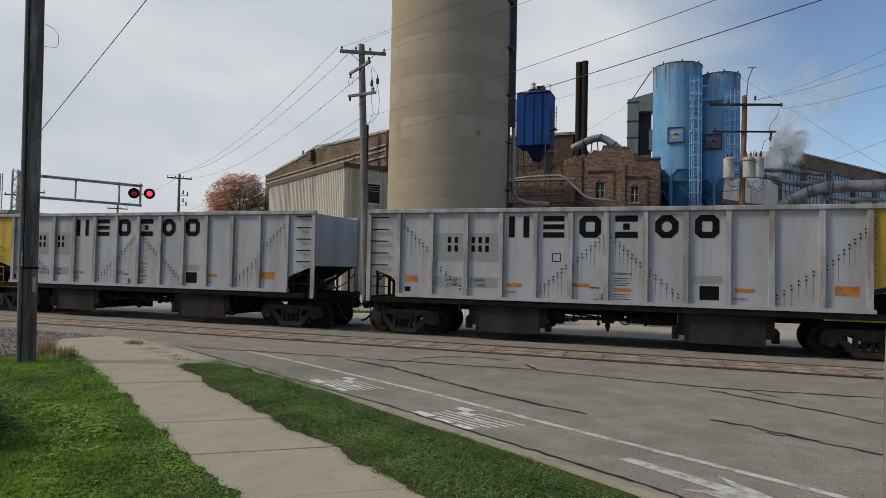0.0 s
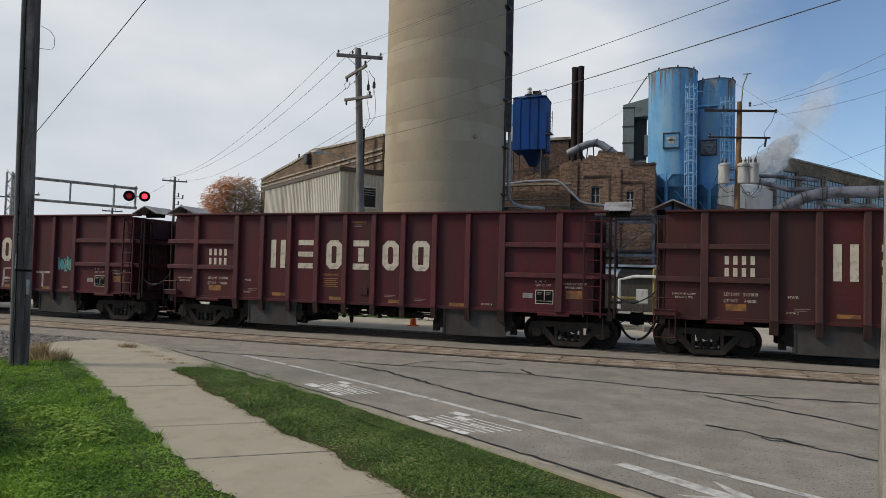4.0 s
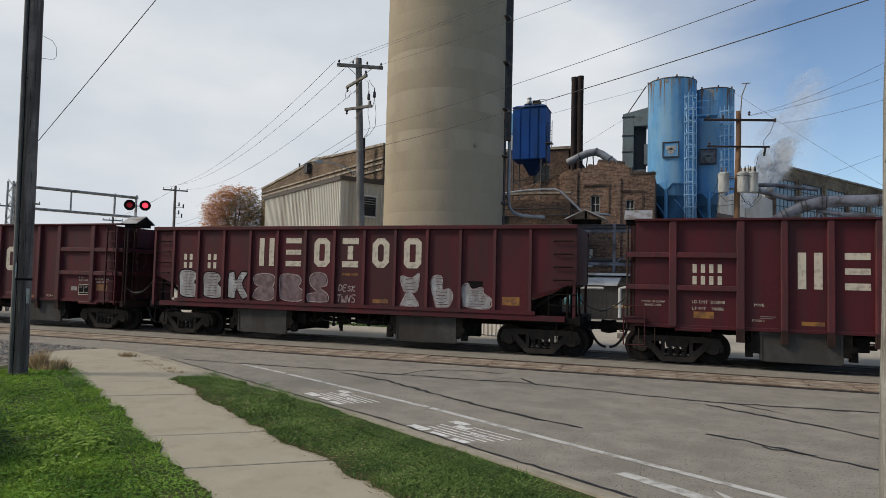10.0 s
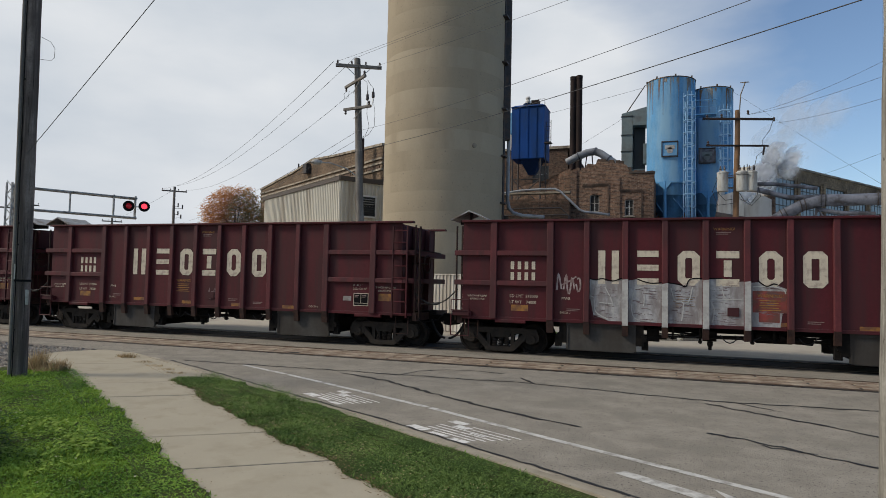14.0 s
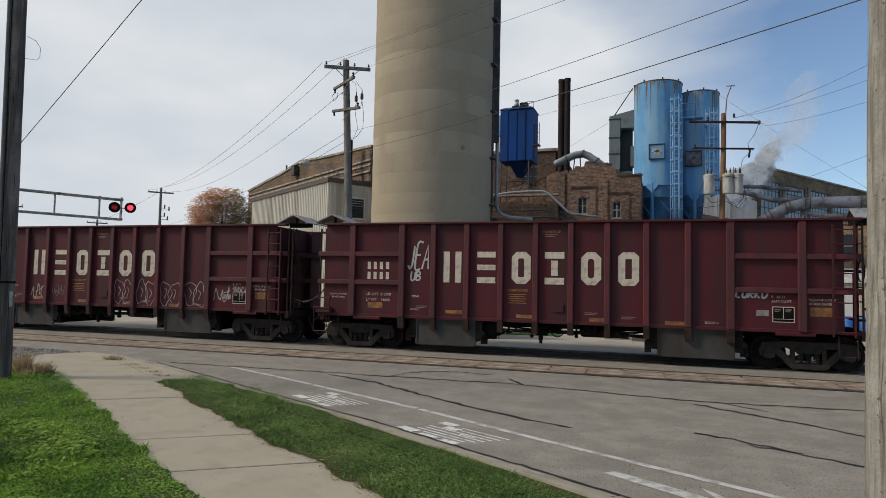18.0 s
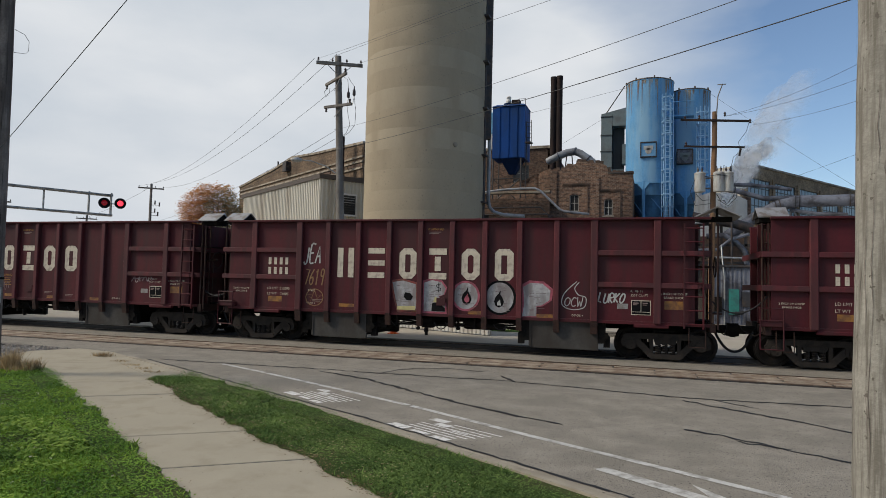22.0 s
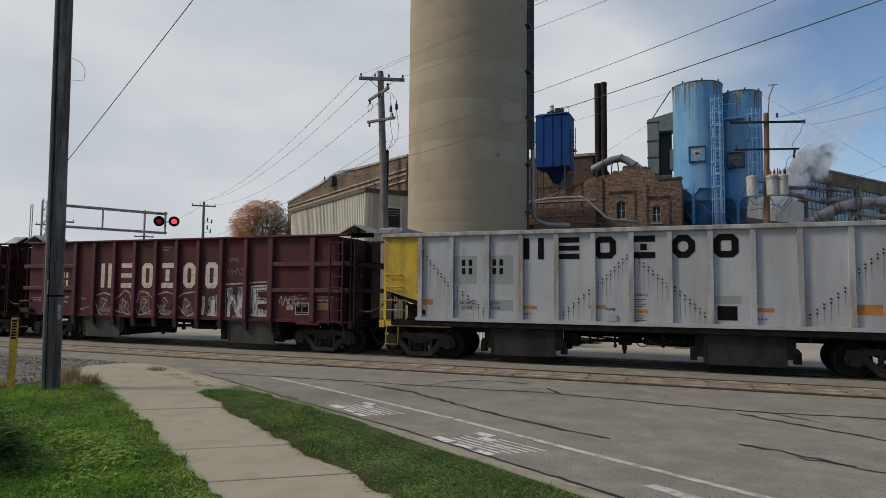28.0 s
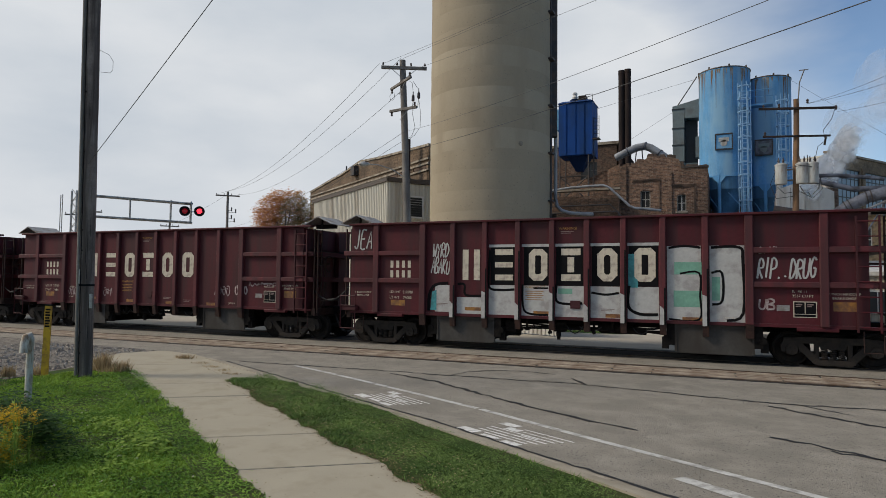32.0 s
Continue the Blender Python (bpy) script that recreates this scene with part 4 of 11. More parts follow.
def corrugated(p0, p1, z0, z1, pitch=0.30, depth=0.06, zb=None):
    """A ribbed metal sheet between two plan points."""
    p0, p1 = Vector((*p0, 0)), Vector((*p1, 0))
    L = (p1 - p0).length
    u = (p1 - p0) / L
    n = Vector((u.y, -u.x, 0))           # towards the viewer for sheets that run left to right
    mb = MB()
    pts = []
    k = int(L / pitch)
    for i in range(k):
        x = i * L / k
        pts += [(x, 0), (x + 0.30 * pitch, 0), (x + 0.42 * pitch, depth), (x + 0.80 * pitch, depth), (x + 0.92 * pitch, 0)]
    pts.append((L, 0))
    m = len(pts)
    for zz in (z0, z1):
        mb.v += [tuple(p0 + u * a + n * d + Vector((0, 0, zz))) for a, d in pts]
    mb.f += [(i, i + 1, m + i + 1, m + i) for i in range(m - 1)]
    q = [p0 - n * 0.12, p1 - n * 0.12]
    mb.add([(q[0].x, q[0].y, z0), (q[1].x, q[1].y, z0), (q[1].x, q[1].y, z1), (q[0].x, q[0].y, z1)], [(3, 2, 1, 0)])
    return mb

UX, VX = Vector((-0.824, 0.566, 0)), Vector((0.566, 0.824, 0))     # the mill's walls run with the road
def pl(p, a=0.0, b=0.0):
    return (p[0] + UX.x * a + VX.x * b, p[1] + UX.y * a + VX.y * b)

# ---- concrete storage silo ----
tower = thing("concrete_silo", pose(-14.3, 38.3, 0), "tall buff concrete storage silo with horizontal form rings", "silo")
ring_h = 1.235
prof = [(3.855, 0.0), (3.861, 0.10), (3.868, 0.35), (3.869, 0.7), (3.864, 1.05), (3.856, ring_h)]
ring_me = [MB().lathe([(r + dr, z) for r, z in prof], 72).mesh("ring", M[mt], True) for dr, mt in ((0.0, "tower"), (0.0015, "tower_pale"), (-0.001, "tower"))]
for i in range(27):
    ob = part("ring", ring_me[(i * 7 + i // 3) % 3], None, tower)
    ob.location = (0, 0, i * ring_h)
    ob.rotation_euler = (0, 0, i * 0.7)
part("roof", MB().lathe([(3.9, 33.3), (3.9, 33.6), (0.3, 34.6)], 48), M["tower"], tower)
av = Vector((0.945, 0.32, 0)) * 4.02
ch = MB()
ch.box(-0.24, 0.24, -0.22, 0.22, 11.3, 33, pose(av.x + 0.06, av.y - 0.1, 0, 0, 0, 20)).box(-0.16, 0.04, -0.2, 0.2, 2.0, 11.3, pose(av.x - 0.06, av.y - 0.1, 0, 0, 0, 20))
part("conduit", ch, M["pipe_dark"], tower, "dark vertical conveyor casing")
part("conduit", MB().cyl((3.62, -0.55, 2), (3.62, -0.55, 33), 0.09, n=8).cyl((3.86, 0.55, 2), (3.86, 0.55, 33), 0.07, n=8), M["pipe_dark"], tower, "dark vertical pipes")
for z in range(4, 33, 3):
    part("bracket", MB().box(3.5, 4.15, -0.10, 0.55, z, z + 0.10), M["pipe_dark"], tower)
part("downpipe", MB().tube([(3.89, 1.7, 11.9), (3.89, 1.7, 8.1), (3.88, 1.7, 7.4), (4.0, 1.7, 6.9), (4.3, 1.7, 6.6), (4.9, 1.7, 6.42), (6.3, 1.7, 6.3)], 0.115, 10), M["pipe_pale"], tower, "pale grey bent downpipe", True)
part("plate", MB().cyl((2.86, -2.54, 10.21), (2.925, -2.60, 10.21), 0.15, n=14), M["stone"], tower, "round pale patch")

# ---- cream metal shed and brick mill, left of the silo ----
S0 = (-22.81, 39.93)
shed = thing("metal_shed", Matrix.Identity(4), "cream corrugated metal shed with a brown eave", "shed")
part("wall", corrugated(pl(S0, 15.8), S0, 0, 9.2), M["siding"], shed)
part("wall", corrugated(S0, pl(S0, 0, 7.5), 0, 9.2), M["siding"], shed)
part("eave", MB().box(0, 16.1, -0.16, 0.10, 9.2, 9.5, Matrix.Translation((*pl(S0, 16.0), 0)) @ Matrix.Rotation(math.atan2(-UX.y, -UX.x), 4, "Z")), M["trim_brown"], shed)
part("eave", MB().box(-0.1, 7.6, -0.16, 0.10, 9.2, 9.52, Matrix.Translation((*S0, 0)) @ Matrix.Rotation(math.atan2(VX.y, VX.x), 4, "Z")), M["trim_brown"], shed)
mb = MB()
a, b, c, d = pl(S0, 15.8), S0, pl(S0, 0, 7.5), pl(S0, 15.8, 7.5)
mb.add([(*a, 9.4), (*b, 9.4), (*c, 9.9), (*d, 9.9), (*a, 9.2), (*b, 9.2), (*c, 9.2), (*d, 9.2)], [(0, 1, 2, 3), (4, 5, 1, 0), (5, 6, 2, 1), (6, 7, 3, 2), (7, 4, 0, 3)])
part("roof", mb, M["trim_brown"], shed)
part("wall", MB().box(0, 15.8, -0.1, 0.1, 0, 9.2, Matrix.Translation((*pl(S0, 15.8, 7.5), 0)) @ Matrix.Rotation(math.atan2(-UX.y, -UX.x), 4, "Z")), M["siding"], shed)
window_in(shed, S0, VX, Vector((UX.x, UX.y, 0)), 1.65, 2.75, 6.75, 8.15, 1, 2, M["frame_dark"], M["glass"], inset=-0.16, sill=False)
qs = Matrix.Translation((*S0, 0)) @ Matrix.Rotation(math.atan2(VX.y, VX.x), 4, "Z")
for k in range(7):
    part("louvre_slat", MB().box(1.72, 2.68, -0.26, -0.18, 6.88 + 0.18 * k, 6.92 + 0.18 * k, qs @ pose(0, 0, 0, 0, 0, 0)), M["galv"] if k > 3 else M["frame_dark"], shed)
part("window_surround", MB().box(1.52, 1.64, -0.24, -0.10, 6.62, 8.28, qs).box(2.76, 2.88, -0.24, -0.10, 6.62, 8.28, qs).box(1.64, 2.76, -0.24, -0.10, 8.16, 8.28, qs).box(1.64, 2.76, -0.24, -0.10, 6.62, 6.74, qs), M["white_metal"], shed)

mill = thing("brick_mill", Matrix.Identity(4), "long old buff brick mill with a stepped parapet", "mill")
B0 = (-26.3, 53.9)
L0 = 34.0
topline = [(0, 14.2), (6.6, 14.75), (12.2, 15.15), (17.4, 15.85), (23.4, 15.4), (34, 14.9)]
wins = [(3.0 + 5.0 * i, 5.4 + 5.0 * i, 9.6, 12.3) for i in range(6)]
w1, u1, n1 = wall_panel("wall", pl(B0, L0), pl(B0, 0), 0, 14.3, wins, M["brick_mill"], mill, top=topline)
for a0, a1, b0, b1 in wins:
    window_in(mill, pl(B0, L0), u1, n1, a0, a1, b0, b1, 2, 3, M["frame_dark"], M["glass"])
mb = MB()
for (a0, t0), (a1, t1) in zip(topline[:-1], topline[1:]):
    q = Matrix.Translation((*pl(B0, L0 - a0), t0)) @ Matrix.Rotation(math.atan2(u1.y, u1.x), 4, "Z") @ Matrix.Rotation(-math.atan2(t1 - t0, a1 - a0), 4, "Y")
    mb.box(0, math.hypot(a1 - a0, t1 - t0), -0.12, 0.5, 0, 0.22, q)
part("coping", mb, M["stone"], mill)
for z in (12.55, 13.15, 13.62):
    part("band", MB().box(0, L0, -0.14, 0.0, z, z + 0.18, Matrix.Translation((*pl(B0, L0), 0)) @ Matrix.Rotation(math.atan2(u1.y, u1.x), 4, "Z")), M["stone"], mill)
qm = Matrix.Translation((*pl(B0, L0), 0)) @ Matrix.Rotation(math.atan2(u1.y, u1.x), 4, "Z")
# darker brick plates stand in for recessed panels, the recess shade in their colour
for i in range(11):
    part("parapet_panel", MB().box(0.5 + i * 3.05, 2.9 + i * 3.05, -0.05, 0.0, 12.78, 13.12, qm), M["brick_plain"], mill)
    part("parapet_pier", MB().box(3.05 + i * 3.05, 3.4 + i * 3.05, -0.06, 0.0, 12.75, 13.12, qm), M["brick_mill"], mill)
wall_panel("wall", pl(B0, 0), pl(B0, 0, 14), 0, 14.6, [], M["brick_mill"], mill)
wall_panel("wall", pl(B0, L0, 14), pl(B0, L0, 0), 0, 14.2, [], M["brick_mill"], mill)
part("roof", MB().add([(*pl(B0, 0.2, 0.4), 14.0), (*pl(B0, L0, 0.4), 14.0), (*pl(B0, L0, 14), 14.0), (*pl(B0, 0.2, 14), 14.0)], [(0, 3, 2, 1)]), M["trim_brown"], mill)
part("chimney", MB().cyl((*pl(B0, 2.2, -1.2), 9.4), (*pl(B0, 2.2, -1.2), 15.75), 0.29, n=16), M["stack"], mill, "dark steel roof stack", True)
part("flue", MB().cyl((*pl(B0, 21.5, 0.3), 13.5), (*pl(B0, 21.5, 0.3), 16.2), 0.10, n=8), M["pipe_dark"], mill)
part("vent", MB().box(-0.5, 0.5, -0.3, 0.3, 14.4, 15.5, pose(*pl(B0, 17.5, -0.3), 0, 0, 0, -34)), M["pipe_dark"], mill)

# ---- brown brick works right of the silo ----
works = thing("brick_works", Matrix.Identity(4), "soot-stained brown brick works with a crumbling stepped parapet", "factory")
WX0, WX1, WY = -7.84, -1.62, 49.4
opens = [(1.50, 2.22, 7.65, 8.95), (4.10, 4.74, 7.3, 8.55)]
top2 = [(0, 10.80), (0.3, 10.9), (1.0, 10.95), (1.5, 11.25), (1.9, 11.35), (2.1, 11.56), (3.0, 11.42), (3.9, 11.32), (4.25, 11.15), (4.42, 10.62), (5.2, 10.5), (6.22, 10.48)]
w2, u2, n2 = wall_panel("wall", (WX0, WY), (WX1, WY), 0, 9.2, opens, M["brick_red"], works, top=top2)
for a0, a1, b0, b1 in opens:
    window_in(works, (WX0, WY), u2, n2, a0, a1, b0, b1, 2, 2, M["frame_grey"], M["glass_sooty"])
    for i in range(9):
        ang0 = radians(28 + 124 * i / 8)
        cx, w_ = (a0 + a1) / 2 + WX0, (a1 - a0) / 2 + 0.10
        part("arch_brick", MB().box(-0.055, 0.055, -0.03, 0.1, -0.13, 0.13, pose(cx + math.cos(ang0) * w_, WY - 0.003 - 0.005 * (i % 2), b1 - 0.10 + math.sin(ang0) * 0.30, 0, 90 - math.degrees(ang0), 0)), M["brick_red"], works)
for x, h in ((-7.6, 10.9), (-4.35, 10.2), (-1.9, 9.9)):
    part("pilaster", MB().box(x - 0.25, x + 0.25, WY - 0.10, WY, 0, h), M["brick_red"], works)
for x0, x1, z, zl in ((-6.93, -4.93, 9.60, 7.6), (-4.25, -2.46, 9.08, 7.1)):
    for k in range(3):
        part("band", MB().box(x0 + 0.04 * k, x1, WY - 0.05 - 0.03 * k, WY, z + 0.075 * k, z + 0.07 + 0.075 * k), M["brick_plain"], works)
    part("panel_edge", MB().box(x1 - 0.10, x1, WY - 0.06, WY, zl, z), M["brick_plain"], works)
wall_panel("wall", (WX1, WY + 0.36), (WX1, 58), 0, 10.2, [], M["brick_red"], works)
LW = (WX0 + UX.x * 7, WY + UX.y * 7)
wall_panel("wall", LW, (WX0, WY), 0, 10.6, [], M["brick_dark"], works, top=[(0, 10.2), (4.0, 10.5), (7.0, 11.1)])
part("parapet_cap", MB().box(-3.45, WX1 + 0.05, WY - 0.08, WY + 0.45, 10.50, 10.62), M["trim_brown"], works)
part("roof", MB().add([(*LW, 9.4), (WX0, WY + 0.3, 9.4), (WX1, WY + 0.3, 9.4), (WX1, 58, 9.4), (LW[0], 58, 9.4)], [(0, 1, 2, 3, 4)]), M["trim_brown"], works)
rub = MB()
rr_ = random.Random(8)
for i in range(46):
    x = rr_.uniform(WX0, WX1)
    h = np.interp(x - WX0, [a for a, _ in top2], [z for _, z in top2])
    s = rr_.uniform(0.08, 0.2)
    rub.box(-s, s, -0.14, 0.14, -0.12, rr_.uniform(0.08, 0.24), pose(x, WY + 0.17, h, 0, rr_.uniform(-8, 8), rr_.uniform(-10, 10)))
tagged(part("parapet_rubble", rub, M["brick_plain"], works), kind="stuff")
# lower wing in front of it, under the dust collector
wing = thing("brick_wing", Matrix.Identity(4), "low brown brick wing crowded with pipes", "factory")
wo = [(2.2, 3.2, 6.0, 7.3), (4.6, 5.6, 3.4, 5.2), (1.2, 2.0, 3.2, 5.0)]
w5, u5, n5 = wall_panel("wall", (-15.5, 47.6), (-7.6, 47.6), 0, 8.4, wo, M["brick_dark"], wing, top=[(0, 8.9), (3.0, 8.9), (3.02, 8.5), (7.9, 8.5)])
for a0, a1, b0, b1 in wo:
    window_in(wing, (-15.5, 47.6), u5, n5, a0, a1, b0, b1, 2, 2, M["frame_dark"], M["glass"])
part("coping", MB().box(-15.5, -7.55, 47.45, 48.05, 8.9, 9.05) , M["stone"], wing)
part("roof", MB().box(-15.5, -7.6, 47.95, 53, 8.2, 8.4), M["trim_brown"], wing)
part("roof_pipe", MB().tube([(-13.2, 46.9, 8.85), (-11.1, 46.9, 9.1), (-9.6, 46.9, 9.15), (-8.6, 46.9, 9.14), (-8.2, 46.9, 8.95), (-6.76, 46.9, 7.55), (-6.4, 46.9, 7.38), (-4.6, 46.9, 7.15)], 0.09, 10), M["pipe_pale"], wing, "pale pipe sloping down the roof", True)
for i, (z, y) in enumerate(((7.75, 47.2), (7.2, 47.0), (6.5, 47.1), (5.6, 46.9), (4.4, 47.0))):
    part("wall_pipe", MB().tube([(-14.8 + i, y, z), (-8.2 + 0.5 * i, y, z), (-7.6 + 0.5 * i, y, z - 0.6), (-7.6 + 0.5 * i, y, z - 2.0)], 0.055, 8), M["pipe_dark"], wing, smooth=True)
part("white_panel", MB().box(-6.7, -6.1, 48.9, 49.1, 3.1, 4.8), M["white_metal"], wing)

# plant house behind, with a flat roof
back = thing("brick_plant_house", Matrix.Identity(4), "taller brown brick plant house behind the works", "factory")
wall_panel("wall", (-17.5, 61.0), (-9.6, 61.0), 0, 15.2, [(4.1, 5.7, 11.2, 13.6)], M["brick_dark"], back)
window_in(back, (-17.5, 61.0), Vector((1, 0, 0)), Vector((0, 1, 0)), 4.1, 5.7, 11.2, 13.6, 2, 3, M["frame_dark"], M["glass"])
wall_panel("wall", (-9.6, 61.0), (-9.6, 70.0), 0, 15.0, [], M["brick_red"], back)
part("coping", MB().box(-17.6, -9.5, 60.85, 61.4, 15.2, 15.45), M["stone"], back)
part("roof", MB().box(-17.5, -9.6, 61.35, 70, 14.7, 14.9), M["trim_brown"], back)

# ---- steel plant on the works ----
stack = thing("twin_stack", pose(-8.95, 59.2, 0), "pair of sooty black steel smoke stacks", "smoke stack")
for dx in (-0.265, 0.29):
    part("flue", MB().lathe([(0.29, 8.0), (0.29, 21.3 + dx * 0.1), (0.31, 21.3 + dx * 0.1), (0.31, 21.6 + dx * 0.1), (0.25, 21.6 + dx * 0.1)], 16, Matrix.Translation((dx, 0, 0))), M["stack"], stack, smooth=True)
part("base", MB().box(-0.9, 0.9, -0.6, 0.6, 0.0, 12.6), M["brick_plain"], stack)

filt = thing("dust_collector", pose(-11.42, 50.6, 0), "deep blue dust collector with a tapering hopper on legs", "dust collector")
part("housing", MB().box(-1.22, 1.45, -1.1, 1.1, 12.05, 16.3, c=0.05), M["blue_dark"], filt)
part("roof_cap", MB().add([(-1.3, -1.2, 16.3), (1.52, -1.2, 16.3), (1.52, 1.2, 16.3), (-1.3, 1.2, 16.3), (-1.0, -0.7, 16.55), (1.2, -0.7, 16.55), (1.2, 0.7, 16.55), (-1.0, 0.7, 16.55)], [(0, 1, 5, 4), (1, 2, 6, 5), (2, 3, 7, 6), (3, 0, 4, 7), (4, 5, 6, 7), (3, 2, 1, 0)]), M["blue_dark"], filt)
part("roof_unit", MB().box(0.25, 0.85, -0.6, 0.1, 16.5, 16.95, c=0.03), M["stack"], filt, "dark roof unit")
part("side_louvre", MB().box(-1.42, -1.22, -1.0, 0.9, 14.2, 15.9, c=0.03), M["blue"], filt, "lighter blue louvred side")
for x in (-0.62, 0.12, 0.82):
    part("stiffener", MB().box(x - 0.03, x + 0.03, -1.15, -1.1, 12.1, 16.25), M["blue_dark"], filt)
part("hopper", MB().add([(-0.60, -0.85, 12.05), (1.05, -0.85, 12.05), (1.05, 0.85, 12.05), (-0.60, 0.85, 12.05), (-0.02, -0.2, 10.9), (0.5, -0.2, 10.9), (0.5, 0.2, 10.9), (-0.02, 0.2, 10.9)],
                        [(0, 4, 5, 1), (1, 5, 6, 2), (2, 6, 7, 3), (3, 7, 4, 0), (4, 7, 6, 5)]), M["navy"], filt)
part("roof_rail", MB().tube([(0.9, -1.0, 16.3), (0.9, -1.0, 16.85), (1.45, -1.0, 16.85), (1.45, -1.0, 16.3)], 0.025, 6), M["pipe_dark"], filt)
part("fan", MB().cyl((-0.15, 0, 16.5), (-0.15, 0, 16.8), 0.40, n=12), M["navy"], filt)
part("fan_stack", MB().lathe([(0.2, 16.8), (0.24, 17.0), (0.16, 17.15), (0.22, 17.3), (0.12, 17.42)], 12, Matrix.Translation((-0.15, 0, 0))), M["white_metal"], filt, "pale fan cowl")
for x, y in ((-1.15, -1.0), (1.15, -1.0), (-1.15, 1.0), (1.15, 1.0)):
    part("leg", MB().cyl((x, y, 8.3), (x, y, 12.1), 0.07, n=6), M["pipe_dark"], filt)
part("brace", MB().cyl((-1.15, -1.0, 8.4), (1.15, -1.0, 10.4), 0.045, n=6).cyl((1.15, -1.0, 8.4), (-1.15, -1.0, 10.4), 0.045, n=6).cyl((-1.15, -1, 10.4), (1.15, -1, 10.4), 0.05, n=6), M["pipe_dark"], filt)
sl = MB().cyl((1.55, -0.9, 8.6), (1.55, -0.9, 15.0), 0.04, n=5).cyl((1.95, -0.9, 13.0), (1.95, -0.9, 15.1), 0.03, n=5).box(1.42, 2.0, -1.1, -0.5, 13.25, 13.32)
for k in range(6):
    sl.cyl((1.55, -0.9, 13.4 + 0.3 * k), (1.95, -0.9, 13.4 + 0.3 * k), 0.02, n=4)
part("side_ladder", sl, M["pipe_dark"], filt)
part("inlet_panel", MB().box(-1.40, -1.22, -0.9, 0.2, 12.9, 14.1), M["white_metal"], filt, "pale side panel")

elbow = thing("curved_duct", Matrix.Identity(4), "fat grey galvanized duct bending down to the roof", "duct")
pts = [(-8.9, 54.4, 12.6), (-7.9, 54.0, 12.95), (-7.2, 54.0, 13.22), (-6.55, 54.0, 13.3), (-6.1, 54.0, 13.12), (-5.4, 54.0, 12.6), (-4.6, 54.0, 11.95), (-3.9, 54.0, 11.3)]
part("stand", MB().cyl((-7.6, 54, 9.4), (-7.2, 54, 13.2), 0.05, n=6).cyl((-6.5, 54, 9.4), (-6.8, 54, 13.2), 0.05, n=6), M["pipe_dark"], elbow)
part("casing", MB().tube(pts, 0.32, 14), M["pipe_pale"], elbow, smooth=True)
for i in (1, 3, 5):
    part("flange", MB().cyl(Vector(pts[i]) - (Vector(pts[i + 1]) - Vector(pts[i])).normalized() * 0.05, Vector(pts[i]) + (Vector(pts[i + 1]) - Vector(pts[i])).normalized() * 0.05, 0.36, n=14), M["pipe"], elbow)

box_duct = thing("sheet_metal_duct", Matrix.Identity(4), "square dark grey sheet-metal duct with an angled top", "duct")
part("riser", MB().box(-4.48, -3.58, 55.2, 56.6, 11.75, 16.6), M["duct_grey"], box_duct)
part("elbow", MB().prism([(-4.48, 16.6), (-4.48, 16.68), (-2.0, 17.25), (-2.0, 15.6), (-3.55, 15.62), (-3.55, 16.6)], (0, 55.2, 0), (1, 0, 0), (0, 0, 1), (0, 1, 0), 1.4), M["duct_grey"], box_duct)
part("back_panel", MB().box(-3.56, -2.6, 56.2, 56.6, 11.9, 15.7), M["frame_dark"], box_duct)
part("foot", MB().add([(-3.58, 55.3, 11.9), (-2.62, 55.3, 11.9), (-2.62, 56.5, 11.9), (-3.58, 56.5, 11.9), (-3.2, 55.7, 9.4), (-3.0, 55.7, 9.4), (-3.0, 56.0, 9.4), (-3.2, 56.0, 9.4)], [(0, 4, 5, 1), (1, 5, 6, 2), (2, 6, 7, 3), (3, 7, 4, 0), (0, 1, 2, 3), (4, 7, 6, 5)]), M["duct_grey"], box_duct)
part("side_box", MB().box(-2.72, -2.35, 55.1, 56.0, 12.3, 14.0), M["duct_grey"], box_duct)
for z in (12.0, 13.4, 14.8, 16.4):
    part("seam", MB().box(-4.53, -3.53, 55.14, 56.65, z, z + 0.07), M["frame_dark"], box_duct)
part("stay", MB().cyl((-4.2, 55.9, 16.8), (-2.6, 55.9, 19.2), 0.05, n=6), M["pipe_dark"], box_duct)

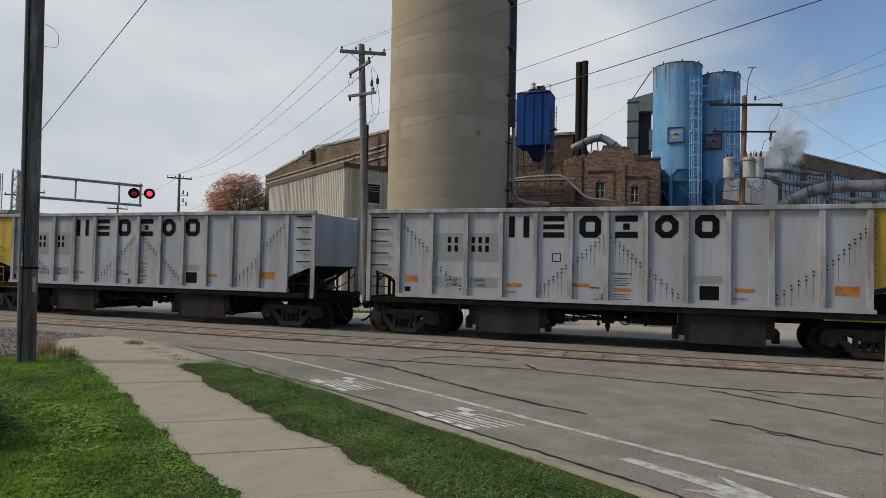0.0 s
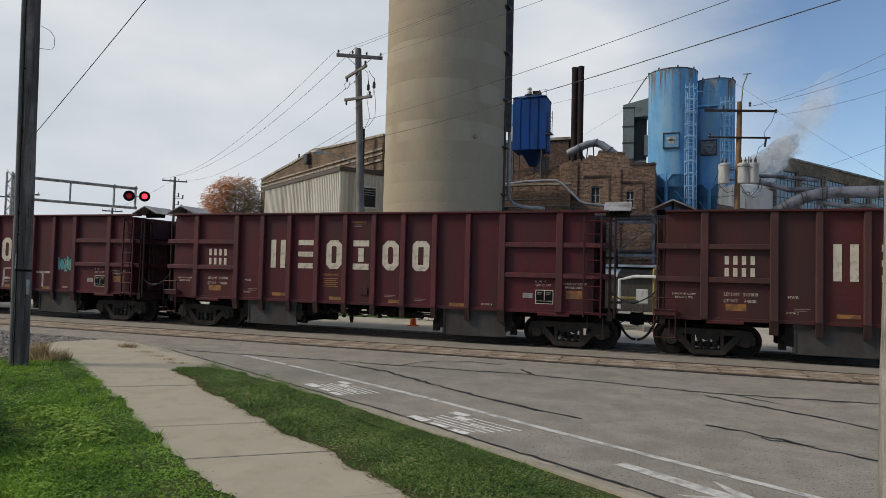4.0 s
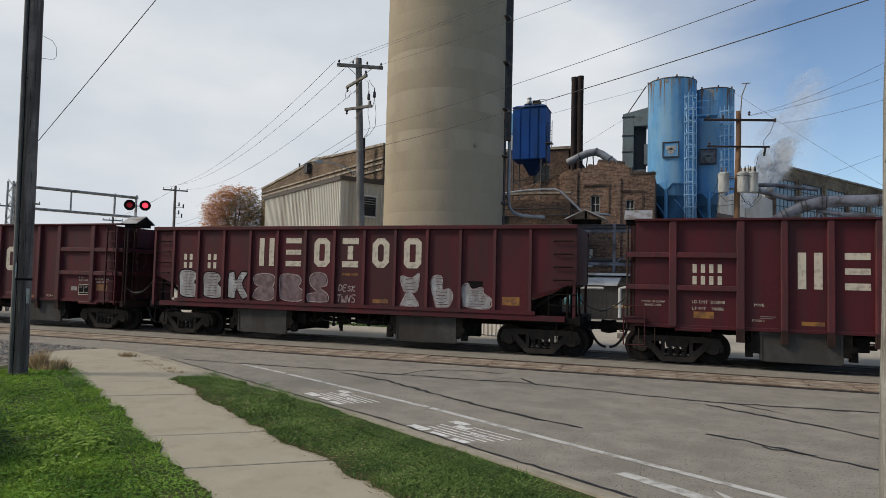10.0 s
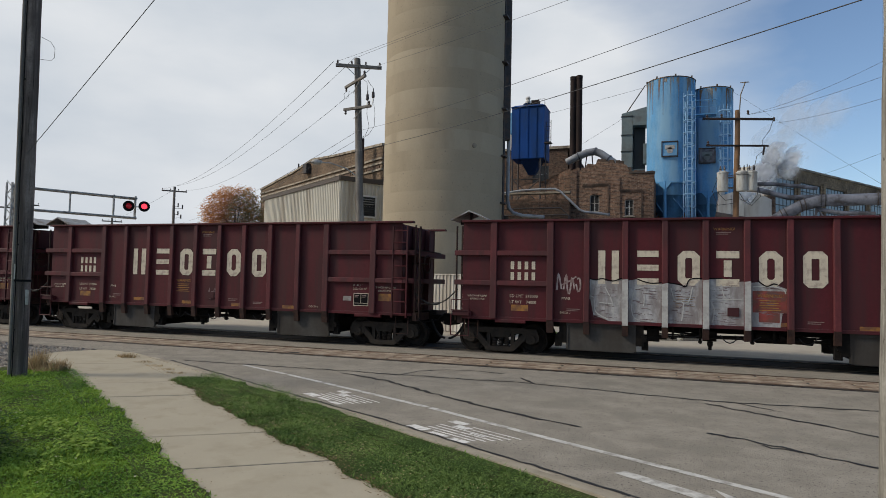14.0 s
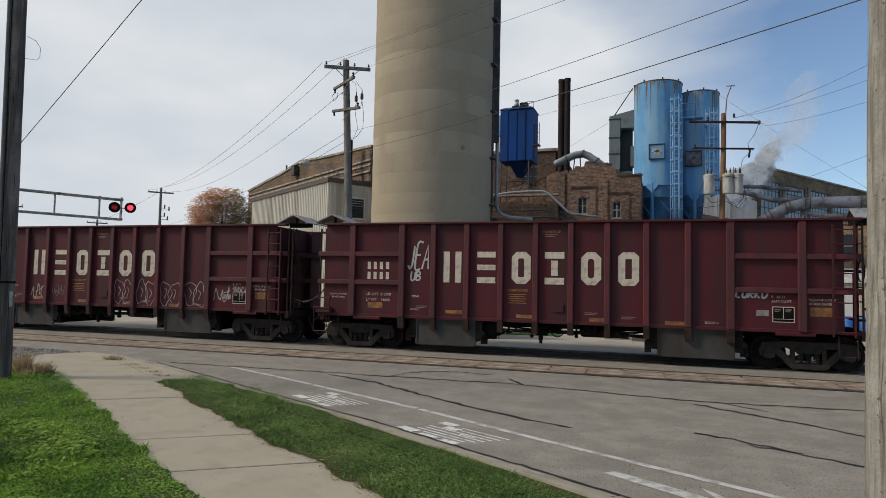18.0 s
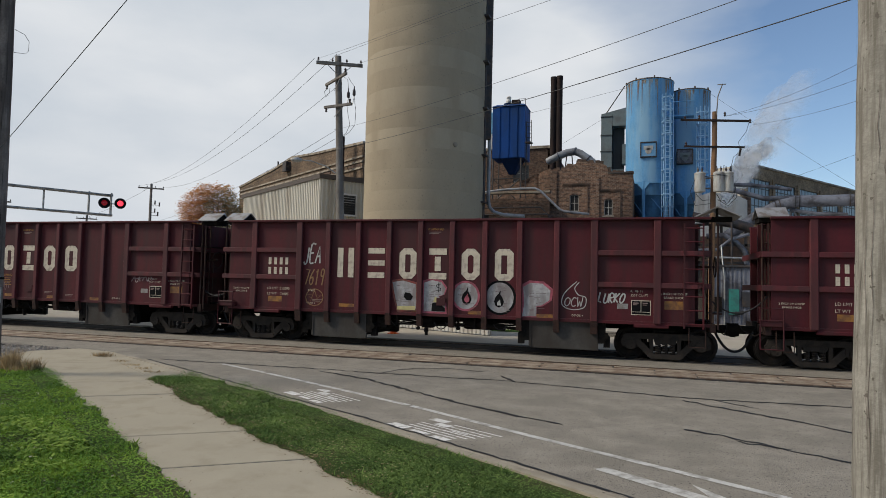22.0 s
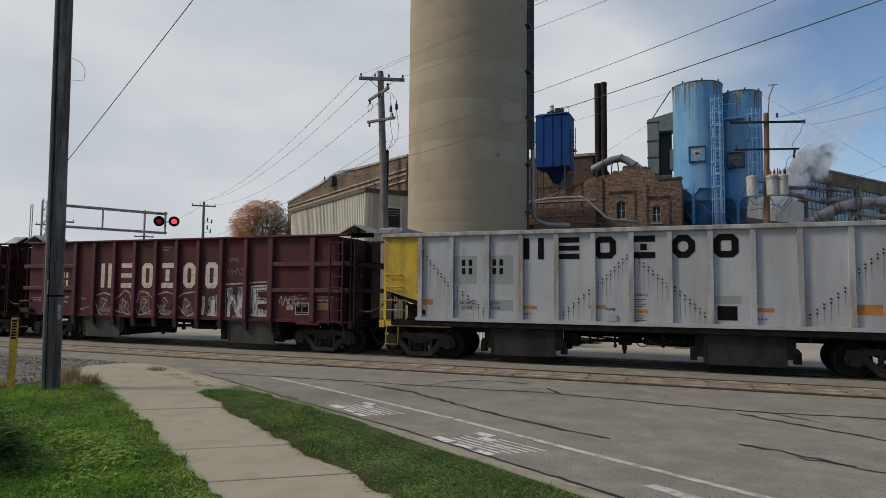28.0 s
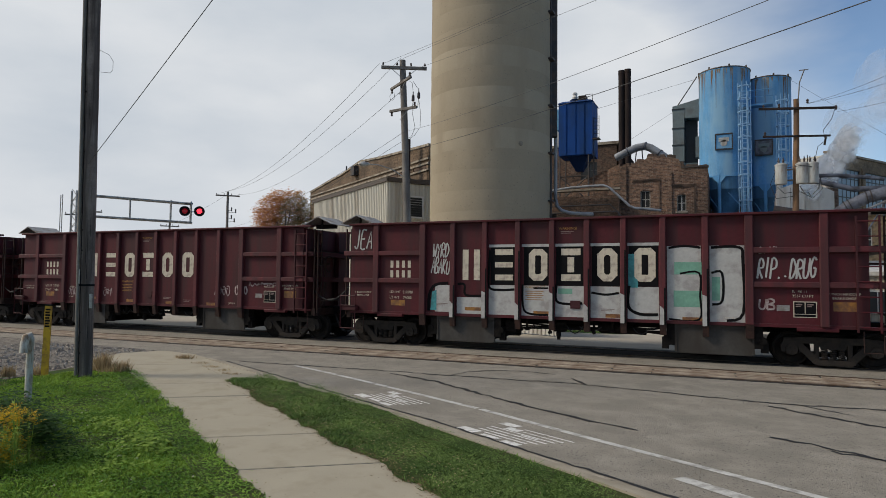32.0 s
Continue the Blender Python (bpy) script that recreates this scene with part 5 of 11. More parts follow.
def blue_silo(x, y, r, z0, z1, name="blue_silo", label="", rust=True):
    t = thing(name, pose(x, y, 0), label, "silo", "blue silos")
    part("barrel", MB().lathe([(r, z0), (r, z1)], 40), M["blue_worn"], t, smooth=True)
    part("rim", MB().lathe([(r + 0.04, z1 - 0.05), (r + 0.04, z1 + 0.02), (r - 0.05, z1 + 0.04), (0.2, z1 + 0.2)], 40), M["rail"], t, "rusty rim")
    for k in range(8):
        a_ = k * math.pi / 4 + 0.2
        part("lug", MB().box(-0.06, 0.06, -0.06, 0.06, 0, 0.16, pose(math.cos(a_) * r, math.sin(a_) * r, z1)), M["rail"], t)
    part("skirt", MB().lathe([(r - 0.02, z0 - 1.0), (r - 0.02, z0)], 40), M["blue_dull"], t)
    part("cone", MB().lathe([(r - 0.03, z0 - 0.9), (0.35, z0 - 3.4), (0.35, z0 - 3.8)], 32), M["blue_dull"], t, "dull blue discharge cone", True)
    rr2 = random.Random(int(r * 100))
    for k in range(44):
        a_ = rr2.uniform(math.pi * 1.0, math.pi * 2.0)
        ln_, w_ = rr2.choice((0.3, 0.5, 0.9, 1.4, 2.6)) * rr2.uniform(0.6, 1.2), rr2.choice((0.03, 0.05, 0.08, 0.14))
        q_ = [(math.cos(a_) * (r + 0.008), math.sin(a_) * (r + 0.008), z1 - 0.12 - ln_ * f) for f in (0, 0.2, 0.5, 0.8, 1.0)]
        tagged(part("rust_run", MB().ribbon(q_, [w_, w_ * 0.85, w_ * 0.6, w_ * 0.35, 0.01], (math.cos(a_), math.sin(a_), 0)), M["rust_run"], t), kind="stuff")
    for zz in (z0,):
        part("hoop", MB().lathe([(r + 0.02, zz - 0.05), (r + 0.05, zz - 0.05), (r + 0.05, zz + 0.05), (r + 0.02, zz + 0.05)], 40), M["blue"], t)
    for k in range(6):
        a_ = k * math.pi / 3 + 0.3
        cx, cy = math.cos(a_) * r * 0.97, math.sin(a_) * r * 0.97
        part("leg", MB().cyl((cx, cy, 2.2), (cx, cy, z0 + 0.1), 0.13, n=8), M["blue"], t)
        rd, tx = Vector((math.cos(a_), math.sin(a_), 0)), Vector((-math.sin(a_), math.cos(a_), 0))
        part("gusset", MB().prism([(-0.52, 0.0), (-0.13, -0.50), (0.13, -0.50), (0.52, 0.0)], Vector((cx, cy, z0)) + rd * 0.06, tx, (0, 0, 1), rd, 0.03), M["blue"], t)
        a2 = a_ + math.pi / 3
        part("brace", MB().cyl((cx, cy, z0 - 0.5), (math.cos(a2) * r * 0.97, math.sin(a2) * r * 0.97, z0 - 2.6), 0.045, n=5), M["blue"], t)
    return t
s1 = blue_silo(-0.52, 54.0, 1.87, 10.2, 18.6, label="sky-blue steel silo with rust streaks under its rim")
s2 = blue_silo(2.62, 55.4, 1.60, 9.6, 18.0, label="slimmer sky-blue steel silo beside a caged ladder")
for s_, dx, z in ((s1, -0.05, 12.8), (s2, -0.78, 12.45)):
    f_ = thing("access_hatch", s_.matrix_world @ pose(dx + (0.0 if s_ is s1 else 0.35), -(1.9 if s_ is s1 else 1.68), z), "square framed hatch on the silo wall", "hatch")
    part("hatch_frame", MB().box(-0.62, 0.62, -0.10, 0.10, -0.62, -0.55).box(-0.62, 0.62, -0.10, 0.10, 0.55, 0.62).box(-0.62, -0.55, -0.10, 0.10, -0.55, 0.55).box(0.55, 0.62, -0.10, 0.10, -0.55, 0.55), M["pipe_dark"], f_)
    part("hatch_door", MB().box(-0.54, 0.54, -0.05, 0.08, -0.54, 0.54, c=0.03), M["blue_worn"] if s_ is s1 else M["pipe"], f_)
    part("hatch_badge", MB().box(-0.36, 0.36, -0.075, -0.052, -0.02, 0.30).cyl((0, -0.075, -0.12), (0, -0.052, -0.12), 0.24, n=14), M["can"] if s_ is s1 else M["duct_grey"], f_)

def caged_ladder(x, y, z0, z1, label):
    t = thing("caged_ladder", pose(x, y, 0), label, "ladder")
    for dx in (-0.25, 0.25):
        part("stile", MB().cyl((dx, 0, z0), (dx, 0, z1), 0.06, n=5), M["ladder_blue"], t)
    rg = MB()
    z = z0
    while z < z1:
        rg.cyl((-0.25, 0, z), (0.25, 0, z), 0.03, n=4)
        z += 0.33
    part("rungs", rg, M["ladder_blue"], t)
    z = z0 + 7.2
    while z <= z1 + 0.6:
        part("hoop", MB().tube([(-0.3, 0, z), (-0.42, -0.35, z), (-0.25, -0.7, z), (0.25, -0.7, z), (0.42, -0.35, z), (0.3, 0, z)], 0.06, 5), M["ladder_blue"], t)
        z += 0.95
    for dx, dy in ((-0.42, -0.35), (0.42, -0.35), (-0.15, -0.72), (0.15, -0.72)):
        part("cage_bar", MB().cyl((dx, dy, z0 + 6.5), (dx, dy, z1 + 0.6), 0.04, n=4), M["ladder_blue"], t)
    return t
caged_ladder(0.85, 51.9, 0.0, 16.4, "sky-blue ladder in a safety cage")
caged_ladder(3.45, 53.4, 0.0, 15.6, "sky-blue ladder in a safety cage")
plat = thing("silo_platform", pose(1.6, 52.4, 0), "blue steel platform with handrails between the silos", "platform")
part("deck", MB().box(-1.1, 1.2, -0.3, 0.6, 15.35, 15.45), M["blue"], plat)
part("handrail", MB().tube([(-1.1, -0.3, 15.4), (-1.1, -0.3, 16.5), (1.2, -0.3, 16.5), (1.2, -0.3, 15.4)], 0.035, 5).cyl((-1.1, -0.3, 16.0), (1.2, -0.3, 16.0), 0.025, n=4), M["blue"], plat)

# ---- far right: windowed brick factory, ducts, white house ----
fac = thing("windowed_factory", Matrix.Identity(4), "buff brick factory with wide bands of steel windows", "factory")
F0 = (8.35, 69.33)
F1 = (F0[0] + VX.x * 46, F0[1] + VX.y * 46)
fo = [(0.9 + 5.7 * i, 5.5 + 5.7 * i, 9.6, 13.3) for i in range(8)]
w3, u3, n3 = wall_panel("wall", F0, F1, 0, 14.55, fo, M["brick_buff"], fac)
for a0, a1, b0, b1 in fo:
    window_in(fac, F0, u3, n3, a0, a1, b0, b1, 6, 4, M["frame_dark"], M["glass_blue"], bar=0.10)
part("coping", MB().box(-0.1, 46, -0.15, 0.5, 14.55, 14.75, Matrix.Translation((*F0, 0)) @ Matrix.Rotation(math.atan2(u3.y, u3.x), 4, "Z")), M["stone"], fac)
for i in range(9):
    part("pier", MB().box(0.15 + 5.7 * i, 0.7 + 5.7 * i, -0.12, 0.0, 0, 13.6, Matrix.Translation((*F0, 0)) @ Matrix.Rotation(math.atan2(u3.y, u3.x), 4, "Z")), M["brick_buff"], fac)
wall_panel("wall", (F0[0] + UX.x * 12, F0[1] + UX.y * 12), F0, 0, 14.4, [], M["siding"], fac, label="whitewashed end wall")
part("roof", MB().add([(*F0, 13.6), (*F1, 13.6), (F1[0] + UX.x * 12, F1[1] + UX.y * 12, 13.6), (F0[0] + UX.x * 12, F0[1] + UX.y * 12, 13.6)], [(0, 1, 2, 3)]), M["trim_brown"], fac)

white = thing("white_plant_house", pose(4.3, 51.0, 0), "white painted plant house behind the transformer pole", "plant house")
part("wall", MB().prism([(-1.6, 0), (2.1, 0), (2.1, 8.5), (1.2, 9.0), (-0.4, 9.15), (-1.4, 8.8)], (0, 0, 0), (1, 0, 0), (0, 0, 1), (0, 1, 0), 4.0), M["white_metal"], white)
part("seam", MB().box(0.3, 0.36, -0.03, 0, 0, 8.9).box(-0.6, -0.54, -0.03, 0, 0, 8.9), M["can"], white)
part("vent", MB().cyl((-1.2, 1, 8.5), (-1.2, 1, 9.6), 0.25, n=12), M["galv"], white)

duct = thing("overhead_pipe", Matrix.Identity(4), "fat bluish-grey overhead pipe on steel brackets", "pipe")
dp = [(4.2, 44.6, 5.2), (6.3, 44.5, 6.75), (7.3, 44.3, 7.25), (8.4, 44.2, 7.5), (11.2, 43.6, 7.45), (16.0, 42.6, 7.4), (26, 40.5, 7.3)]
part("casing", MB().tube(dp, 0.36, 14), M["pipe"], duct, smooth=True)
for k in (1, 2, 3, 4):
    q, w_ = Vector(dp[k]), (Vector(dp[k + 1]) - Vector(dp[k])).normalized()
    for e_ in (-0.12, 0.12):
        part("band", MB().cyl(q + w_ * (e_ - 0.03), q + w_ * (e_ + 0.03), 0.40, n=14), M["pipe_dark"], duct)
part("branch", MB().tube([(3.6, 45.2, 8.6), (5.0, 45.0, 8.35), (6.6, 44.8, 7.8), (9.5, 44.5, 7.75)], 0.17, 10), M["pipe"], duct, smooth=True)
part("branch", MB().tube([(4.2, 46.4, 9.0), (6.0, 46.2, 8.9), (7.6, 46.05, 8.65), (8.4, 46.0, 8.5)], 0.13, 10), M["pipe"], duct, smooth=True)
part("branch", MB().tube([(8.0, 44.3, 7.0), (9.4, 44.1, 6.7), (11.0, 43.75, 6.6)], 0.12, 8), M["pipe"], duct, smooth=True)
for k, (x, y) in enumerate(((8.0, 44.2), (13.5, 43.1))):
    part("bracket", MB().cyl((x, y, 3.0 if k else 4.2), (x, y, 7.2), 0.06, n=6).cyl((x - 1.0, y, 4.9), (x + 0.1, y, 6.9), 0.05, n=6).cyl((x + 1.0, y, 5.6), (x, y, 7.1), 0.04, n=6), M["pipe"], duct)

low = thing("yellow_brick_house", Matrix.Identity(4), "low yellow brick building with a white framed window", "building")
lw, lu, ln = wall_panel("wall", (6.28, 47.27), (22.0, 45.2), 0, 6.4, [(0.80, 1.62, 4.1, 5.65), (4.45, 5.30, 4.2, 5.8), (8.1, 8.95, 4.2, 5.8)], M["brick_yellow"], low)
for a0, a1, b0, b1 in ((0.80, 1.62, 4.1, 5.65), (4.45, 5.30, 4.2, 5.8), (8.1, 8.95, 4.2, 5.8)):
    window_in(low, (6.28, 47.27), lu, ln, a0, a1, b0, b1, 1, 2, M["frame_white"], M["glass"])
part("coping", MB().box(0, 15.8, -0.12, 0.45, 6.4, 6.6, Matrix.Translation((6.28, 47.27, 0)) @ Matrix.Rotation(math.atan2(lu.y, lu.x), 4, "Z")), M["stone"], low)
part("roof", MB().add([(6.3, 47.6, 6.2), (22, 45.6, 6.2), (22, 58, 6.2), (6.3, 58, 6.2)], [(0, 1, 2, 3)]), M["trim_brown"], low)
wall_panel("wall", (6.28, 57.4), (6.28, 47.6), 0, 6.4, [], M["brick_yellow"], low)

annex = thing("tan_metal_annex", Matrix.Identity(4), "low tan metal-sided annex with a pale flat roof", "building")
part("wall", corrugated((5.28, 41.29), (22.0, 38.6), 0, 2.75, 0.28, 0.04), M["siding_tan"], annex)
part("roof", MB().add([(5.2, 41.1, 2.75), (22.1, 38.4, 2.75), (22.8, 44.8, 3.55), (5.8, 47.1, 3.55), (5.2, 41.1, 2.55), (22.1, 38.4, 2.55), (22.8, 44.8, 3.3), (5.8, 47.1, 3.3)],
                      [(0, 1, 2, 3), (4, 5, 1, 0), (5, 6, 2, 1), (6, 7, 3, 2), (7, 4, 0, 3)]), M["white_metal"], annex)
window_in(annex, (5.28, 41.29), Vector((0.987, -0.159, 0)), Vector((0.159, 0.987, 0)), 1.15, 2.45, 0.5, 1.75, 2, 1, M["frame_white"], M["glass"], inset=-0.08, sill=False)
part("door", MB().box(3.7, 4.6, -0.09, -0.02, 0.0, 2.05, Matrix.Translation((5.28, 41.29, 0)) @ Matrix.Rotation(math.atan2(-0.159, 0.987), 4, "Z")), M["white_metal"], annex)

kiosk = thing("pump_kiosk", Matrix.Identity(4), "small blue-grey sheet-clad pump house with a teal door", "shed")
part("wall", corrugated((2.95, 38.0), (5.15, 38.0), 0, 3.15, 0.22, 0.03), M["pipe"], kiosk)
part("wall", corrugated((5.15, 38.0), (5.15, 41.0), 0, 3.15, 0.22, 0.03), M["pipe"], kiosk)
part("wall", corrugated((2.95, 41.0), (2.95, 38.0), 0, 3.15, 0.22, 0.03), M["pipe"], kiosk)
part("roof", MB().box(2.85, 5.25, 37.85, 41.1, 3.15, 3.27, c=0.02), M["pipe_dark"], kiosk)
part("door", MB().box(3.82, 4.34, 37.86, 37.95, 0.55, 1.95, c=0.01), M["door_teal"], kiosk, "faded teal panel door")
part("louvre", MB().box(4.5, 5.0, 37.88, 37.95, 1.0, 1.8, c=0.01), M["pipe_dark"], kiosk)
part("meter_box", MB().box(3.05, 3.45, 37.7, 37.95, 0.7, 1.5, c=0.03), M["underframe"], kiosk, "dark meter cabinet")
part("conduit", MB().tube([(3.6, 37.9, 0), (3.6, 37.9, 2.6), (3.5, 37.9, 3.5), (3.5, 38.6, 4.4)], 0.04, 6), M["galv"], kiosk, smooth=True)
bank = thing("pipe_bank", Matrix.Identity(4), "tangle of sooty pipes and ducts on a dark steel frame", "pipework")
part("backing", MB().box(2.4, 6.2, 44.0, 44.25, 0, 5.3), M["brick_plain"], bank)
for x in (2.6, 3.9, 5.3):
    part("column", MB().box(x - 0.08, x + 0.08, 42.9, 43.06, 0, 6.0), M["pipe_dark"], bank)
for z in (3.5, 4.6, 5.9):
    part("beam", MB().box(2.3, 5.6, 42.9, 43.06, z, z + 0.14), M["pipe_dark"], bank)
part("duct", MB().tube([(2.2, 42.6, 6.45), (3.4, 42.6, 6.2), (4.6, 42.6, 6.0), (5.6, 42.8, 5.7)], 0.30, 12), M["pipe_dark"], bank, "dark sooty duct", True)
part("duct", MB().tube([(3.0, 42.4, 5.2), (4.0, 42.4, 5.25), (4.7, 42.4, 4.8), (5.2, 42.4, 4.2), (5.3, 42.4, 3.4)], 0.17, 10), M["pipe"], bank, smooth=True)
part("pipe", MB().tube([(2.4, 42.2, 4.3), (3.6, 42.2, 4.35), (4.4, 42.2, 5.0), (5.4, 42.2, 5.3)], 0.10, 8), M["pipe"], bank, smooth=True)
part("pipe", MB().tube([(2.3, 42.0, 3.9), (5.5, 42.0, 3.8)], 0.07, 8), M["galv"], bank, smooth=True)
part("pipe", MB().tube([(4.4, 42.0, 3.2), (4.4, 42.0, 6.3)], 0.06, 8), M["pipe_dark"], bank, smooth=True)
gas = thing("gas_manifold", pose(-0.8, 36.2, 0), "white and yellow pipework of a gas meter set", "pipework")
part("pipe", MB().tube([(-2.2, 0, 0.3), (-2.2, 0, 1.9), (-1.4, 0, 2.1), (0.6, 0, 2.1), (0.9, 0, 1.8), (0.9, 0, 0.2)], 0.09, 8), M["white_metal"], gas, smooth=True)
part("pipe", MB().tube([(-2.6, 0.3, 0.9), (1.6, 0.3, 0.9)], 0.07, 8).tube([(-0.4, 0.2, 0.1), (-0.4, 0.2, 2.5), (0.2, 0.2, 2.7)], 0.08, 8), M["yellow_pipe"], gas, "yellow gas pipes", True)
part("meter", MB().box(-1.3, -0.7, -0.2, 0.25, 0.6, 1.4, c=0.06), M["can"], gas)
part("meter", MB().box(1.2, 1.9, -0.2, 0.3, 0.0, 1.5, c=0.05), M["can"], gas)
gantry2 = thing("pipe_rack", pose(-1.0, 43.5, 0), "steel pipe rack with dark pipes and grating", "pipe rack")
for x in (-5.5, -3.0, -0.5, 2.0):
    part("column", MB().box(x - 0.09, x + 0.09, -0.09, 0.09, 0, 6.2), M["pipe"], gantry2)
for z in (3.4, 5.6):
    part("beam", MB().box(-5.6, 2.1, -0.1, 0.1, z, z + 0.2), M["pipe"], gantry2)
part("brace", MB().cyl((-3.0, 0, 3.5), (-0.5, 0, 5.6), 0.05, n=6).cyl((-0.5, 0, 3.5), (2.0, 0, 5.6), 0.05, n=6), M["pipe"], gantry2)
for z, r_ in ((5.95, 0.16), (3.75, 0.14), (6.15, 0.09)):
    part("pipe", MB().tube([(-9.5, 0.3 + z * 0.05, z), (2.4, 0.3 + z * 0.05, z)], r_, 8), M["pipe_dark"], gantry2, smooth=True)
part("roof", MB().box(-7.0, 2.3, -1.6, 2.5, 2.7, 2.85), M["white_metal"], gantry2, "pale canopy roof")
shed2 = thing("plant_shed", Matrix.Identity(4), "low dark board shed with a pale sheet roof", "shed")
bd = MB().box(0, 0.30, -0.02, 0.03, 0, 2.1, c=0.008).mesh("board", M["old_boards"])
for i in range(38):
    ob = part("board", bd, None, shed2)
    ob.location = (-9.0 + i * 0.31, 39.6 + 0.006 * (i % 3), 0)
part("roof", MB().add([(-9.1, 39.3, 2.15), (-3.4, 39.3, 2.15), (-3.4, 43.2, 2.75), (-9.1, 43.2, 2.75), (-9.1, 39.3, 2.05), (-3.4, 39.3, 2.05), (-3.4, 43.2, 2.62), (-9.1, 43.2, 2.62)], [(0, 1, 2, 3), (7, 6, 5, 4), (4, 5, 1, 0), (5, 6, 2, 1), (6, 7, 3, 2), (7, 4, 0, 3)]), M["white_metal"], shed2)
for k in range(9):
    part("roof_board", MB().box(-3.38, 2.9, 39.25 + 0.43 * k, 39.64 + 0.43 * k, 2.08 + 0.068 * k, 2.14 + 0.068 * k), M["old_boards"], shed2, "weathered roof board")
part("back_wall", MB().box(-9.0, 2.8, 43.0, 43.2, 0, 2.62), M["old_boards"], shed2)
tank = thing("teal_tank", pose(-5.45, 35.6, 0), "small teal motor tank on a steel stand", "tank")
part("shell", MB().lathe([(0.05, -0.5), (0.30, -0.45), (0.36, -0.35), (0.36, 0.35), (0.30, 0.45), (0.05, 0.5)], 18, Matrix.Translation((0, 0, 1.2)) @ Matrix.Rotation(radians(90), 4, "Y")), M["teal_metal"], tank, smooth=True)
for x in (-0.3, 0.3):
    part("leg", MB().box(x - 0.05, x + 0.05, -0.25, 0.25, 0, 0.9), M["pipe_dark"], tank)
standpipe = thing("white_standpipe", pose(-6.2, 35.5, 0), "white bent standpipe beside the low plant shed", "pipework")
part("pipe", MB().tube([(-0.2, 0, 0.0), (-0.2, 0, 2.6), (-0.1, 0, 2.85), (0.25, 0, 2.95), (0.35, 0, 3.05), (0.35, 0, 3.55)], 0.12, 10), M["white_metal"], standpipe, smooth=True)
part("branch", MB().tube([(-0.2, 0, 1.9), (1.6, 0, 1.9), (2.4, 0, 1.9)], 0.07, 8), M["white_metal"], standpipe, smooth=True)
behind = thing("dark_plant_wall", Matrix.Identity(4), "dark brick wall behind the blue silos", "wall")
wall_panel("wall", (-1.7, 58.5), (7.5, 57.5), 0, 9.6, [], M["brick_red"], behind)
wall_panel("wall", (-13.0, 44.6), (4.2, 44.4), 0, 3.3, [], M["brick_red"], behind)

# ---- the train ----
TRACK_Y, PITCH, BODY = 18.93, 15.85, 14.42
TC = 6.15                               # truck centres from the car's middle
HALF = BODY / 2
YS = -1.57                              # outer face of the posts

def wheelset_mesh():
    mb = MB()
    for s in (-1, 1):
        prof = [(0.08, 0.60), (0.30, 0.625), (0.36, 0.66), (0.455, 0.655), (0.455, 0.675), (0.43, 0.685), (0.424, 0.79), (0.36, 0.80), (0.34, 0.765), (0.20, 0.735), (0.17, 0.79), (0.12, 0.80), (0.085, 0.80)]
        m = Matrix.Rotation(radians(90 * s), 4, "X")
        mb.lathe(prof, 28, m)
    mb.cyl((0, -1.0, 0), (0, 1.0, 0), 0.075, n=10)
    for s in (-1, 1):
        for k in range(3):
            a_ = k * 2.094
            mb.cyl((math.cos(a_) * 0.06, s * 1.13, math.sin(a_) * 0.06), (math.cos(a_) * 0.06, s * 1.155, math.sin(a_) * 0.06), 0.02, n=6)
        mb.cyl((0, s * 0.98, 0), (0, s * 1.13, 0), 0.115, n=14)
    return mb.mesh("wheelset", M["wheel"], True)

def sideframe_mesh(sy):
    """A cast truck side: arched top, two windows, spring nest, pedestals."""
    mb = MB()
    y0, d = sy * 0.93, (0, sy, 0)
    def pr(poly, depth=0.16, off=0.0):
        mb.prism(poly, (0, y0 + sy * off, 0), (1, 0, 0), (0, 0, 1), d, depth)
    pr([(-1.12, 0.52), (-1.06, 0.70), (-0.62, 0.74), (0.62, 0.74), (1.06, 0.70), (1.12, 0.52), (0.70, 0.58), (-0.70, 0.58)])
    pr([(-0.88, 0.57), (-0.66, 0.58), (-0.30, 0.22), (-0.30, 0.12), (-0.44, 0.12)])
    pr([(0.88, 0.57), (0.44, 0.12), (0.30, 0.12), (0.30, 0.22), (0.66, 0.58)])
    pr([(-0.46, 0.12), (-0.36, 0.07), (0.36, 0.07), (0.46, 0.12), (0.40, 0.20), (-0.40, 0.20)], 0.20)
    pr([(-0.40, 0.58), (-0.30, 0.58), (-0.30, 0.20), (-0.40, 0.20)], 0.14)
    pr([(0.30, 0.58), (0.40, 0.58), (0.40, 0.20), (0.30, 0.20)], 0.14)
    pr([(-0.30, 0.60), (0.30, 0.60), (0.26, 0.46), (-0.26, 0.46)], 0.13, 0.03)
    for s in (-1, 1):
        pr([(s * 1.14, 0.55), (s * 1.12, 0.38), (s * 1.04, 0.34), (s * 1.03, 0.50), (s * 0.74, 0.50), (s * 0.73, 0.34), (s * 0.66, 0.40), (s * 0.66, 0.56)][::s], 0.17)
        pr([(s * 0.75, 0.32), (s * 1.02, 0.32), (s * 1.04, 0.54), (s * 0.73, 0.54)][::s], 0.11, 0.02)
    return mb.mesh("side_frame", M["truck"])
def spring_mesh(x, sy):
    """One coil spring, a tight round spiral."""
    pts = [(x + 0.066 * math.cos(k * 0.9), sy * 1.02 + 0.066 * math.sin(k * 0.9), 0.20 + 0.0063 * k) for k in range(42)]
    return MB().tube(pts, 0.017, 5).mesh("spring", M["truck"])
WHEELSET = wheelset_mesh()
